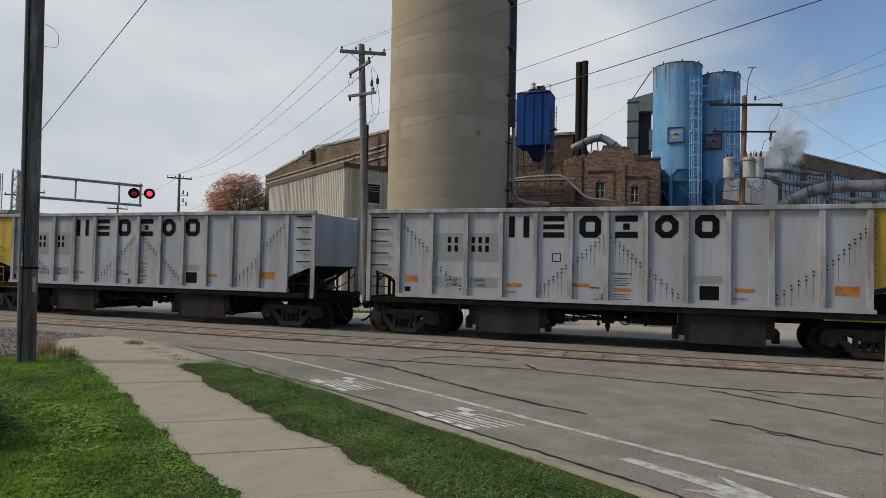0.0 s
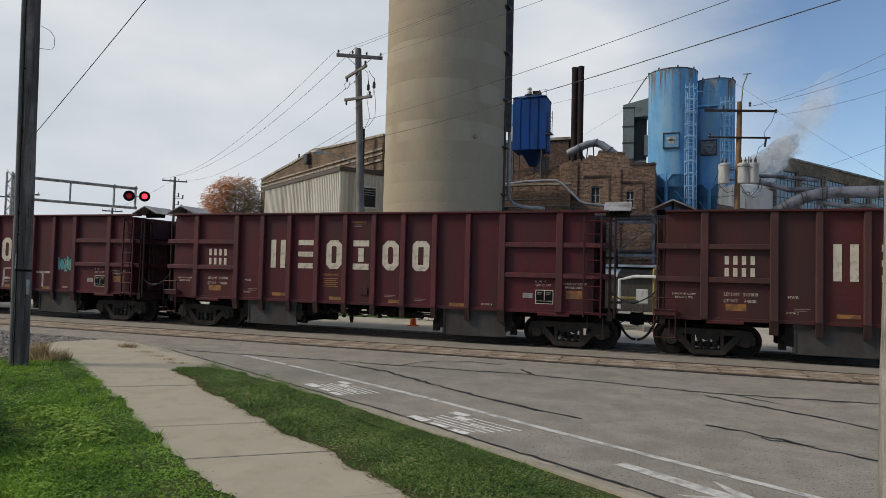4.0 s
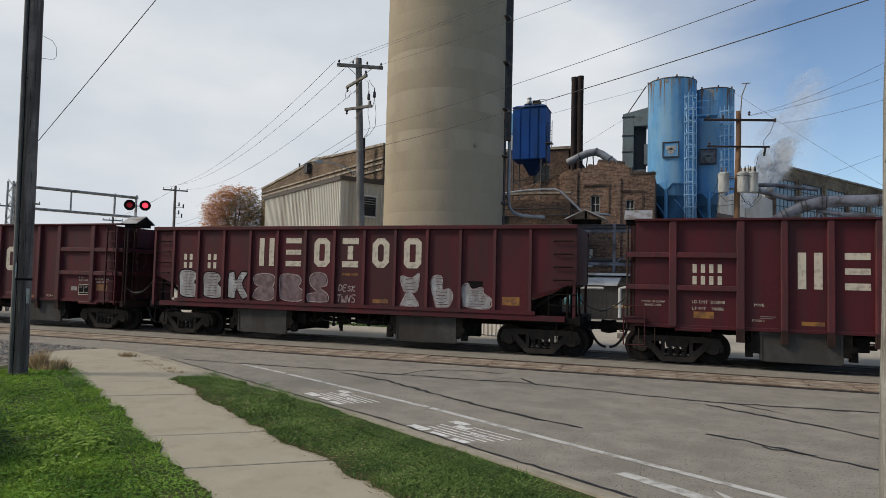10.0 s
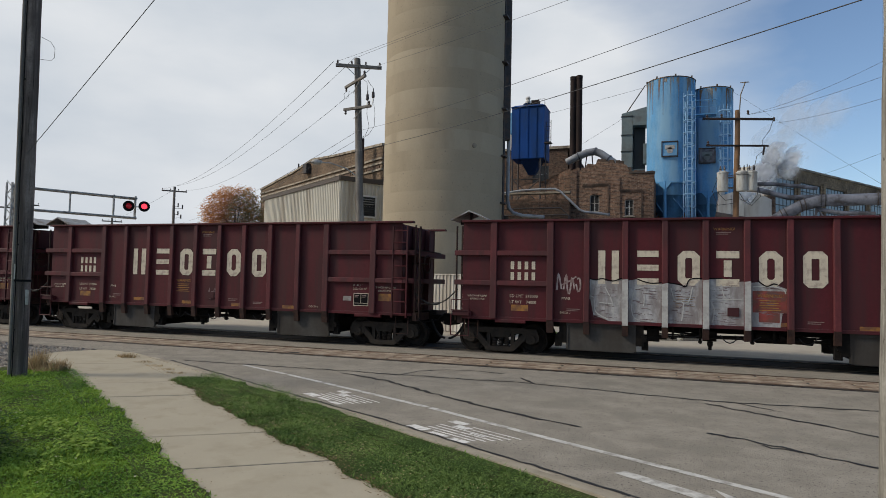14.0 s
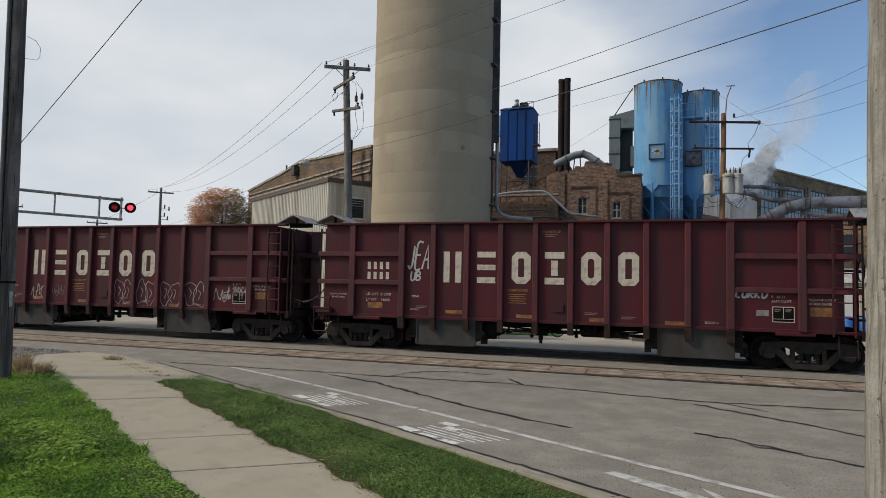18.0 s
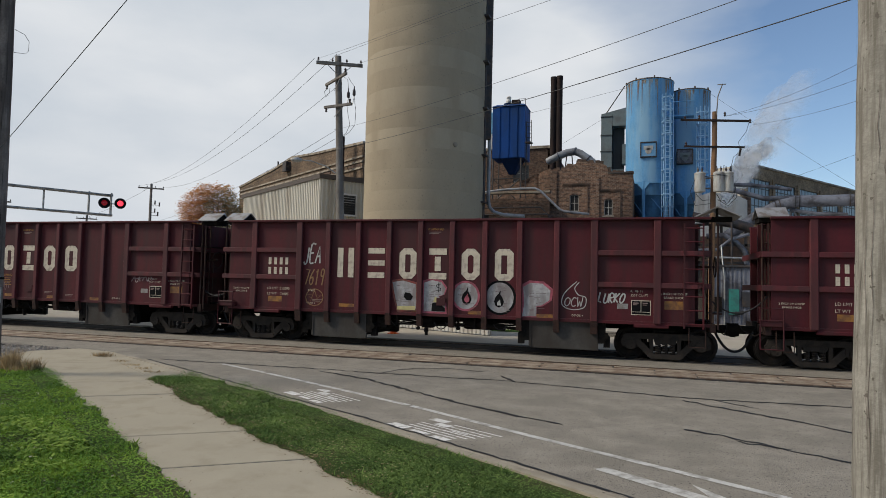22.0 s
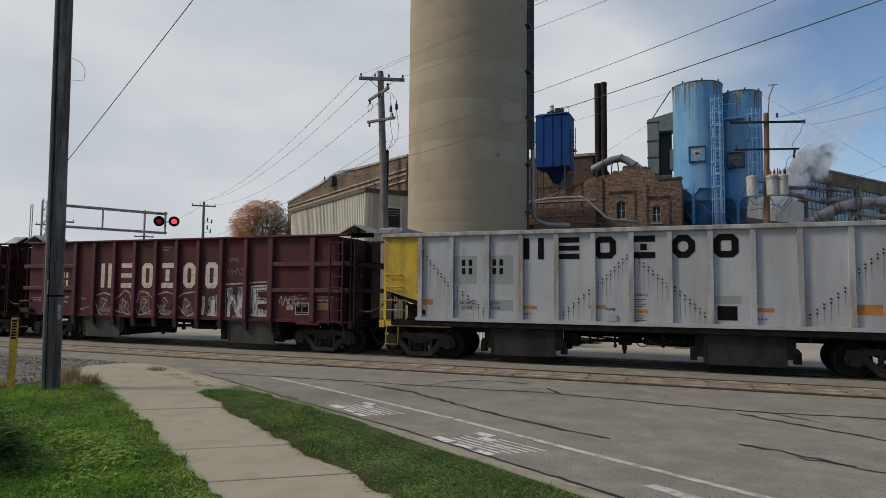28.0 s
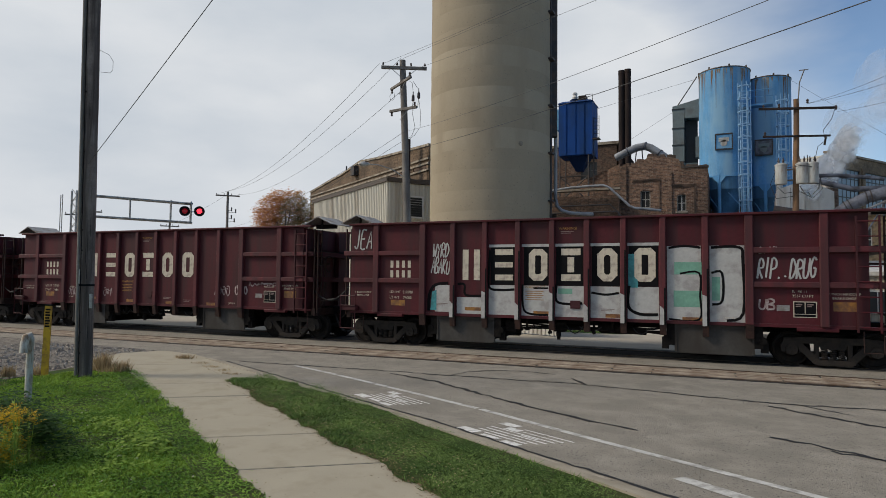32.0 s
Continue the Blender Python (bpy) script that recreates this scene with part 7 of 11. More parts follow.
        TEXTS[("fine2", paint)] = bars_shape([(0, 0.36 - 0.07 * k, -0.045 * k, -0.045 * k + 0.018) for k in range(2)]).mesh("fine_print", M["fine_pale"])
    for key, x, z in (("fine", 5.74, 1.75), ("fine2", 6.78, 3.43), ("fine2", 7.88, 1.30), ("fine2", 8.85, 1.22), ("fine2", 3.0, 1.34)):
        ob = part("fine_print", TEXTS[(key, paint)], None, car)
        ob.location = (x - HALF, yp - 0.006, z)
    for x, z, w, h in ((1.45, 1.25, 0.48, 0.17), (13.32, 1.40, 0.48, 0.22)):
        part("reflector", flat(x, z, w, h, yp), M["amber"], car, "dull orange reflector panel")
    for x, z, w in ((3.92, 1.16, 0.5), (6.0, 1.10, 0.5), (8.0, 1.08, 0.5), (9.95, 1.06, 0.55)):
        part("reflector", flat(x, z, w, 0.10, yp), M["amber"], car, "dull orange reflector strip")
    part("consolidated_stencil", MB().box(12.48 - HALF, 12.98 - HALF, yp - 0.005, yp, 1.23, 1.62), M["letter_white"], car, "white-lined black stencil box")
    for x in (12.50, 12.74):
        part("stencil_panel", MB().box(x - HALF, x + 0.22 - HALF, yp - 0.009, yp, 1.32, 1.60), M["letter_black"], car)
        part("stencil_print", MB().box(x + 0.03 - HALF, x + 0.17 - HALF, yp - 0.012, yp - 0.010, 1.53, 1.56).box(x + 0.03 - HALF, x + 0.14 - HALF, yp - 0.012, yp - 0.010, 1.49, 1.51), M["fine_pale"], car)
    part("stencil_panel", MB().box(12.50 - HALF, 12.96 - HALF, yp - 0.009, yp, 1.25, 1.305), M["letter_black"], car)
    part("placard", flat(12.12, 1.38, 0.28, 0.14, yp), M["hood"], car, "small metal placard")
    part("placard", MB().box(7.30 - HALF - 0.25, 7.30 - HALF + 0.02, yp - 0.035, yp, 1.30, 1.52), M[paint], car)
    common_under(car, [(3.02, 4.80), (9.78, 11.60)])
    return car

WPOSTS = [0.03, 1.0, 2.05, 3.12, 4.16, 5.14, 6.12, 7.08, 8.08, 9.08, 10.09, 11.08, 12.18, 13.18]
EVEN_POSTS = [0.03] + [0.82 + 1.0275 * i for i in range(13)]
def hopper(name, paint, label, yellow_end=0, letters="letter_black", sill=None, posts=None):
    """Smooth-sided ballast hopper with open ends; yellow_end is -1, 0 or 1."""
    car = thing(name, Matrix.Identity(4), label, "rail car", "cars of the train")
    p = M[paint]
    ys = YS + 0.08
    rev = yellow_end < 0
    zt = 3.70 if paint == "silver" else 3.60      # top of the side
    X = (lambda x: BODY - x) if rev else (lambda x: x)
    for sy in (-1, 1):
        yy = sy * -ys - (0.02 if sy > 0 else 0)
        sd = MB()
        main = [(1.0, 1.24), (13.2, 1.24), (13.2, zt), (1.0, zt)]
        plate_poly(sd, [(X(a), b) for a, b in main][::(-1 if rev else 1)], yy)
        part("side_sheet", sd, p, car)
        e1 = MB()
        plate_poly(e1, [(X(a), b) for a, b in [(0.0, 2.02), (1.0, 1.68), (1.0, zt), (0.0, zt)]][::(-1 if rev else 1)], yy)
        part("side_sheet", e1, p, car)
        e2 = MB()
        plate_poly(e2, [(X(a), b) for a, b in ([(13.2, 1.72), (BODY, 2.06), (BODY, zt), (13.2, zt)] if sy < 0 or not yellow_end else [(13.2, 1.72), (13.35, 1.80), (BODY, zt), (13.2, zt)])][::(-1 if rev else 1)], yy)
        part("side_sheet", e2, M["yellow"] if yellow_end else p, car, "yellow painted end panel" if yellow_end else "")
        part("top_chord", MB().box(-HALF - 0.02, HALF + 0.02, *sorted((sy * 1.42, sy * 1.60)), zt - 0.04, zt + 0.08, c=0.015), M["silver_post"] if paint == "silver" else p, car)
        part("side_sill", MB().box(min(X(0.95), X(13.3)) - HALF, max(X(0.95), X(13.3)) - HALF, *sorted((sy * 1.40, sy * 1.58)), 1.16, 1.26), p, car)
        part("side_sill", MB().box(-HALF + 0.3, HALF - 0.3, *sorted((sy * 1.38, sy * 1.55)), 1.0, 1.15), M[sill or "underframe"], car)
    for i, x in enumerate(posts or WPOSTS):
        z0 = 1.26 if 0 < i else 1.0
        hw = 0.065 if paint == "silver" else 0.042
        pw = M["silver_post"] if paint == "silver" else M["maroon_post"]
        for sy in (-1, 1):
            part("post", MB().box(X(x) - hw - HALF, X(x) + hw - HALF, *sorted((sy * 1.49, sy * 1.57)), z0, zt - 0.04), pw, car)
    for s in (-1, 1):
        x = s * HALF
        ye = yellow_end == s
        ep = M["yellow"] if ye else p
        xi = x - s * (0.9 if ye else 0.0)
        # a yellow end's sheet is coloured dark to look shaded
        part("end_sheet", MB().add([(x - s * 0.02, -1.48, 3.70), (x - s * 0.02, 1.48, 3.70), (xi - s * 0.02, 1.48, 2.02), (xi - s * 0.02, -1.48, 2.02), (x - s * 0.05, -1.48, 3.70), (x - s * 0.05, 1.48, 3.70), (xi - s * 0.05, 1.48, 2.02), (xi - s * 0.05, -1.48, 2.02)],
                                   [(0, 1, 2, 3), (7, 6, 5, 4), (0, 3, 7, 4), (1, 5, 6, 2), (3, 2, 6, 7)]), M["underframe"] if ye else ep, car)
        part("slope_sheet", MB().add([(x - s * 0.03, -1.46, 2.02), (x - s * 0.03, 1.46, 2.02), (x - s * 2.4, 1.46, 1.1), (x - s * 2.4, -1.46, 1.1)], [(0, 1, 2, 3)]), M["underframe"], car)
        fr = MB()
        fr.box(*sorted((x - s * 0.05, x + s * 0.12)), -1.52, 1.52, 0.92, 1.14)
        fr.box(*sorted((x - s * 2.2, x)), -1.50, -1.38, 0.96, 1.12)
        fr.box(*sorted((x - s * 2.2, x)), 1.38, 1.50, 0.96, 1.12)
        part("end_platform", fr, ep if ye else M["underframe"], car)
        for y in (-1.50, 1.44):
            part("corner_post", MB().box(*sorted((x - s * 0.02, x - s * 0.10)), y, y + 0.06, 1.1, 2.1), ep, car)
        for y in (-1.35, -0.5, 0.5, 1.35):
            part("end_brace", MB().cyl((x - s * 1.5, y, 1.12), (x - s * 0.3, y, 1.95), 0.05, n=6), M["underframe"], car)
            part("end_post", MB().cyl((x - s * 0.25, y, 1.12), (x - s * 0.25, y, 2.0), 0.04, n=6), M["underframe"], car)
        part("brake_housing", MB().box(*sorted((x - s * 1.1, x - s * 0.55)), -0.9, -0.35, 1.12, 1.62, c=0.03), M["underframe"], car)
        part("hand_brake_wheel", MB().tube([(x - s * 0.12, -0.9 + 0.26 * math.cos(k * 0.4488), 1.9 + 0.26 * math.sin(k * 0.4488)) for k in range(15)], 0.02, 6).box(*sorted((x - s * 0.13, x - s * 0.11)), -0.92, -0.88, 1.66, 2.14).box(*sorted((x - s * 0.13, x - s * 0.11)), -1.14, -0.66, 1.88, 1.92), M["underframe"], car)
        part("handrail", MB().tube([(x + s * 0.08, -1.50, 1.14), (x + s * 0.08, -1.50, 1.75), (x - s * 0.75, -1.52, 1.75), (x - s * 0.75, -1.50, 1.14)], 0.02, 5).tube([(x + s * 0.08, -1.50, 1.45), (x - s * 0.75, -1.52, 1.45)], 0.016, 5), ep if ye else M["underframe"], car)
        ld = new("grab_ladder")
        ld.parent = car
        rg = MB().tube([(0, 0, 0), (0, -0.07, 0), (0.50, -0.07, 0), (0.50, 0, 0)], 0.019, 5).mesh("rung", M["yellow"] if ye else M["underframe"])
        for k in range(2 if ye else 5):
            ob = part("rung", rg, None, ld)
            ob.location = (x - s * 0.62 - (0.0 if s > 0 else 0.5) + (0 if s > 0 else 0.0), YS + 0.07, 2.15 + k * 0.36 if (ye or s > 0) else 2.1 + 0.0 * k + k * 0.36)
        part("stirrup", MB().tube([(x - s * 0.12, -1.5, 0.95), (x - s * 0.12, -1.53, 0.42), (x - s * 0.52, -1.53, 0.42), (x - s * 0.52, -1.5, 0.95)], 0.02, 5), ep if ye else M["underframe"], car)
        if not (paint == "silver" and s > 0 and yellow_end == 1):
            if ye:
                part("end_hood", MB().box(*sorted((x - s * 0.50, x + s * 0.30)), -1.25, 0.5, 3.82, 3.99, c=0.02), M["hood"], car, "flat grey metal end hood")
                part("hood_bracket", MB().box(*sorted((x - s * 0.25, x - s * 0.05)), -1.3, 1.3, 3.66, 3.82), M["underframe"], car)
    part("floor_sheet", MB().box(-HALF + 1.5, HALF - 1.5, -1.42, 1.42, 1.5, 1.55), M["door_steel"], car)
    # rows of bolts along the hidden slope lines
    bolts, runs = MB(), MB()
    def bolt_line(x0, z0, x1, z1, n):
        for i in range(n):
            x, z = x0 + (x1 - x0) * i / (n - 1), z0 + (z1 - z0) * i / (n - 1)
            if n > 5:
                runs.ribbon([(X(x) - HALF, ys - 0.003, z), (X(x) - HALF + 0.003, ys - 0.003, z - 0.2 - 0.12 * (i % 3)), (X(x) - HALF, ys - 0.003, z - 0.34 - 0.16 * (i % 3))], [0.016, 0.012, 0.004], (0, -1, 0))
            for dz in (0.0, 0.09):
                bolts.cyl((X(x) - HALF, ys - 0.018, z + dz), (X(x) - HALF, ys, z + dz), 0.021, n=6)
    if paint == "silver":
        bolt_line(1.15, 3.25, 1.9, 2.55, 7)
        bolt_line(2.2, 2.1, 2.95, 1.45, 6)
        bolt_line(5.3, 1.45, 6.0, 2.1, 7)
        bolt_line(6.2, 2.2, 7.0, 2.95, 8)
        bolt_line(7.2, 2.95, 7.95, 2.2, 8)
        bolt_line(8.2, 2.0, 8.9, 1.4, 6)
        bolt_line(11.2, 1.45, 12.0, 2.05, 6)
        bolt_line(12.3, 2.2, 13.1, 3.1, 8)
        for x in WPOSTS[1:]:
            for k in range(9):
                bolts.cyl((X(x) + 0.085 - HALF, ys - 0.012, 1.4 + k * 0.26), (X(x) + 0.085 - HALF, ys, 1.4 + k * 0.26), 0.012, n=5)
        for k in range(11):
            for x in (13.31, 14.33):
                z = 2.02 + 0.155 * k
                bolts.cyl((X(x) - HALF, ys - 0.014, z), (X(x) - HALF, ys, z), 0.014, n=5)
        tagged(part("bolts", bolts, M["underframe"], car, "dark bolt heads"), kind="stuff")
        tagged(part("rust_streaking", runs, M["streak"], car, "thin dark runs below the bolts"), kind="stuff")
    yp = ys
    if paint == "silver":
        name_blocks(car, [4.38, 5.36, 6.35, 7.30, 8.32, 9.30] if not rev else [4.38 + 0.02, 5.38, 6.36, 7.36, 8.34, 9.36], 2.95, 0.58, 0.60, 0.165, letters, yp)
        for x in (2.15, 3.22):
            part("number_patch", flat(x, 2.25, 0.86, 0.82, yp), M["patch_grey"], car, "pale grey number patch")
            part("number_patch", flat(x, 1.50, 0.86, 0.30, yp), M["patch_grey"], car)
        number_bars(car, 2.55, 2.78, 0.42, 0.18, letters, yp - 0.004, n=2)
        number_bars(car, 3.28, 2.78, 0.62, 0.18, letters, yp - 0.004, n=3)
        place_text("lettering", "LD LMT", 0.11, 2.50, 1.67, letters, car, yp - 0.005)
        place_text("lettering", "LT WT", 0.11, 2.56, 1.53, letters, car, yp - 0.005)
        place_text("lettering", "226500", 0.11, 3.36, 1.67, letters, car, yp - 0.005)
        place_text("lettering", "59500", 0.11, 3.44, 1.53, letters, car, yp - 0.005)
        place_text("lettering", "MWB", 0.11, 6.65, 1.55, letters, car, yp)
        place_text("lettering", "WARNING!", 0.10, 7.24, 1.95, letters, car, yp)
        place_text("lettering", "DOOR 4", 0.085, 10.22, 1.38, letters, car, yp)
        place_text("lettering", "DOOR 3", 0.085, 4.30, 1.38, letters, car, yp)
        for x, z, w, h in ((1.22, 1.62, 0.42, 0.18), (12.45, 1.56, 0.52, 0.24)):
            part("reflector", flat(x, z, w, h, yp), M["orange"], car, "orange reflector panel")
        for x, z in ((4.32, 1.55), (6.2, 1.60), (7.28, 1.50), (10.25, 1.58)):
            part("reflector", flat(x, z, 0.46, 0.10, yp), M["orange"], car, "orange reflector strip")
        part("stencil_panel", flat(9.22, 1.78, 0.75, 0.20, yp), M["patch_grey"], car)
        part("stencil_panel", flat(9.42, 1.36, 0.46, 0.36, yp), M["letter_black"], car, "black stencil panel")
        part("placard", MB().box(6.72 - HALF, 6.95 - HALF, yp - 0.05, yp, 1.28, 1.45), M["galv"], car)
        part("placard", flat(1.22, 1.33, 0.18, 0.14, yp), M["letter_black"], car)
        if not rev:
            part("stencil_frame", MB().box(5.62 - HALF, 5.86 - HALF, yp - 0.005, yp, 2.28, 2.30).box(5.62 - HALF, 5.86 - HALF, yp - 0.005, yp, 2.50, 2.52).box(5.62 - HALF, 5.64 - HALF, yp - 0.005, yp, 2.30, 2.50).box(5.84 - HALF, 5.86 - HALF, yp - 0.005, yp, 2.30, 2.50), M[letters], car)
        if ("hfine",) not in TEXTS:
            TEXTS[("hfine",)] = bars_shape([(0, 0.42 - (k % 2) * 0.08, -0.06 * k, -0.06 * k + 0.014) for k in range(4)]).mesh("fine_print", M[letters])
        for x, z in ((7.28, 1.85), (7.28, 1.42)):
            ob = part("fine_print", TEXTS[("hfine",)], None, car)
            ob.location = (x - HALF, yp - 0.006, z)
    else:
        name_blocks(car, [4.22, 5.22, 6.25, 7.24, 8.27, 9.31], 2.40, 0.56, 0.90, 0.185, letters, yp)
        number_bars(car, 1.22, 2.56, 0.46, 0.20, letters, yp, n=2)
        number_bars(car, 2.20, 2.56, 0.46, 0.20, letters, yp, n=2)
        place_text("lettering", "WARNING!", 0.11, 7.24, 2.14, "letter_yellow", car, yp)
        for x, z, w, h in ((1.30, 1.42, 0.42, 0.2), (5.3, 1.35, 0.45, 0.12), (8.32, 1.33, 0.5, 0.12), (12.35, 1.40, 0.50, 0.24)):
            part("reflector", flat(x, z, w, h, yp), M["amber"], car, "dull orange reflector panel")
        part("stencil_panel", flat(11.32, 1.86, 0.45, 0.2, yp), M["letter_black"], car)
    common_under(car, [(3.45, 5.25), (9.10, 10.95)], door="door_dark" if paint == "silver" else "door_steel")
    return car

# spray paint on the near side: strokes and filled shapes a hair off the sheet
def spray(car, shapes, material, y=YS + 0.115, lift=0.006, name="graffiti", label=""):
    mb = MB()
    for j, s in enumerate(shapes):
        if s[0] == "poly":
            mb.add([(a - HALF, y - lift - 0.0002 * j, b) for a, b in s[1]], [tuple(range(len(s[1])))])
        else:
            mb.ribbon([(a - HALF, y - lift - 0.0002 * j - 0.00006 * i, b) for i, (a, b) in enumerate(s[1])], s[2], (0, -1, 0))
    return tagged(part(name, mb, M[material], car, label), kind="stuff")
def smooth_line(pts, k=4):
    out = []
    n = len(pts)
    for i in range(n - 1):
        p0, p1, p2, p3 = pts[max(0, i - 1)], pts[i], pts[i + 1], pts[min(n - 1, i + 2)]
        for j in range(k):
            t = j / k
            out.append(tuple(0.5 * (2 * b + (c - a) * t + (2 * a - 5 * b + 4 * c - d) * t * t + (3 * b - a - 3 * c + d) * t ** 3) for a, b, c, d in zip(p0, p1, p2, p3)))
    return out + [pts[-1]]
def scrawl(rnd, x, z, w, h, n=5, t=0.04):
    """A tag: quick zigzag and looping strokes run into one another."""
    out, pts, g = [], [], w / n
    for i in range(n):
        a_, k_ = x + g * i, rnd.random()
        if k_ < 0.45:
            pts += [(a_ + g * rnd.uniform(0.0, 0.3), z + h * rnd.uniform(0.0, 0.25)), (a_ + g * rnd.uniform(0.3, 0.7), z + h * rnd.uniform(0.75, 1.05)), (a_ + g * rnd.uniform(0.6, 1.1), z + h * rnd.uniform(-0.05, 0.35))]
        else:
            r_, q = rnd.uniform(0.28, 0.5), rnd.choice((-1, 1))
            pts += [(a_ + g * 0.5 + g * r_ * math.cos(2.2 + q * j), z + h * 0.5 + h * r_ * math.sin(2.2 + q * j)) for j in (0.0, 1.3, 2.6, 3.9, 5.4)]
        if rnd.random() < 0.3 and len(pts) > 2:
            out.append(("line", smooth_line(pts), t))
            pts = []
    if len(pts) > 2:
        out.append(("line", smooth_line(pts), t))
    u = rnd.uniform(0.1, 0.4)
    out.append(("line", smooth_line([(x + w * u, z + h * 0.45), (x + w * (u + 0.25), z + h * 0.6), (x + w * min(1.05, u + 0.6), z + h * rnd.uniform(0.2, 0.9))]), t * 0.8))
    return out
def throwup(rnd, x, z, w, h, n=3, t=0.028):
    """Swollen overlapping outlines, like a quick throw-up."""
    out, g = [], w / n
    for i in range(n):
        cx, cz = x + g * (i + 0.5), z + h * (0.5 + rnd.uniform(-0.06, 0.06))
        ph, lo = rnd.uniform(0, 6.28), []
        for k in range(13):
            a_ = 2 * math.pi * k / 12
            q = 1 + 0.16 * math.sin(3 * a_ + ph) + 0.08 * math.sin(5 * a_ + ph * 2)
            lo.append((cx + math.cos(a_) * g * 0.62 * q, cz + math.sin(a_) * h * 0.5 * q))
        lo[-1] = lo[0]
        out.append(("line", smooth_line(lo), t))
        out.append(("line", smooth_line([(cx - g * 0.15, cz + h * 0.22), (cx + g * 0.12, cz + h * rnd.uniform(-0.1, 0.15)), (cx - g * 0.1, cz - h * 0.2)]), t * 0.9))
    return out
STROKES = {
    "A": ["0,0 .45,1 .9,0", ".2,.38 .75,.42"], "B": ["0,0 0,1 .6,.95 .65,.7 .1,.52 .75,.4 .7,.05 0,0"], "C": [".85,.85 .5,1 .1,.7 .08,.3 .45,0 .85,.15"],
    "D": ["0,0 .02,1 .5,.9 .8,.5 .5,.08 0,0"], "E": [".8,1 .05,.97 .05,.03 .8,0", ".05,.52 .6,.54"], "F": [".8,1 .08,.97 .05,0", ".05,.5 .6,.52"],
    "G": [".85,.85 .5,1 .1,.7 .08,.3 .45,0 .85,.15 .85,.45 .5,.45"], "H": ["0,0 .05,1", ".75,0 .8,1", "0,.5 .8,.52"], "I": [".4,0 .42,1"], "J": [".6,1 .6,.2 .3,0 0,.15"],
    "K": ["0,0 .05,1", ".75,1 .05,.45 .8,0"], "L": ["0,1 .05,.05 .75,0"], "M": ["0,0 .08,1 .42,.4 .78,1 .85,0"], "N": ["0,0 .05,1 .7,0 .78,1"], "O": [".4,1 .05,.7 .08,.2 .45,0 .8,.3 .78,.8 .4,1"],
    "P": ["0,0 .05,1 .7,.92 .72,.58 .05,.48"], "R": ["0,0 .05,1 .7,.92 .7,.6 .08,.5 .8,0"], "S": [".8,.88 .4,1 .08,.78 .7,.4 .6,.06 .05,.1"], "T": ["0,.97 .85,1", ".42,.98 .4,0"],
    "U": ["0,1 .05,.2 .4,0 .75,.2 .8,1"], "V": ["0,1 .4,0 .8,1"], "W": ["0,1 .18,0 .42,.6 .65,0 .88,1"], "X": ["0,0 .8,1", "0,1 .8,0"], "Y": ["0,1 .4,.5 .8,1", ".4,.5 .38,0"], "Z": [".05,1 .8,.97 .05,.03 .85,0"],
    "0": [".4,1 .05,.7 .08,.2 .45,0 .75,.3 .72,.8 .4,1"], "1": [".15,.8 .45,1 .42,0"], "2": [".05,.8 .4,1 .7,.75 .05,.03 .8,0"], "3": [".1,.95 .7,1 .75,.75 .35,.55 .8,.4 .7,.06 .05,.08"],
    "6": [".7,1 .2,.6 .05,.2 .4,0 .75,.2 .6,.5 .15,.4"], "7": [".05,1 .8,1 .3,0"], "9": [".75,.6 .3,.55 .15,.85 .5,1 .75,.8 .6,0"], ".": [".3,.0 .4,.08"], "'": [".4,1 .38,.78"]}
def written(rnd, text, x, z, w, h, t=0.03, lean=0.12):
    """A word in loose hand-sprayed capitals inside a box."""
    out, g = [], w / max(1, len(text))
    for i, ch in enumerate(text):
        ox, oz, sc = x + g * i, z + h * rnd.uniform(-0.04, 0.06), rnd.uniform(0.88, 1.06)
        for st in STROKES.get(ch, []):
            q = [tuple(float(v) for v in p.split(",")) for p in st.split()]
            q = [(ox + g * 0.95 * a + lean * h * (b - 0.5) + rnd.uniform(-0.006, 0.006), oz + h * sc * b) for a, b in q]
            out.append(("line", smooth_line(q, 3) if len(q) > 3 else q, t))
    return out
def bubble(x, z, w, h, lean=0.0, dent=0.0):
    """A rounded block shape."""
    pts = []
    for k in range(14):
        a = 2 * math.pi * k / 14
        rx = w / 2 * (abs(math.cos(a)) ** 0.6) * (1 if math.cos(a) > 0 else -1)
        rz = h / 2 * (abs(math.sin(a)) ** 0.6) * (1 if math.sin(a) > 0 else -1)
        pts.append((x + w / 2 + rx * (1 - dent * (k % 3 == 0)) + lean * rz, z + h / 2 + rz))
    return ("poly", pts)

def car_pose(k, t):
    """Middle of car k at t seconds."""
    return on_track(float(np.polyval(RUN, t)) - PITCH * k + HALF + SLACK[k], TRACK_Y)
# how far each coupling is stretched or bunched
SLACK = [1.07, 0.61, 0.671, 0.62, 0.462, 0.335, 0.289, 0.185, 0.081, 0.011, -0.11, -0.23, -0.273, -0.25, -0.229, -0.223, 0.01, -0.188, -0.081, -0.385, -0.209, -0.256, -0.362, -0.43, -0.5]
# how far the train has run: fitted to the cars' ends
KT = [0, 4, 8, 12, 16, 20, 24, 28, 32]
KS = [-10.112, 30.692, 72.482, 115.135, 158.541, 202.599, 247.22, 292.322, 337.836]
RUN = np.polyfit(KT, KS, 4)

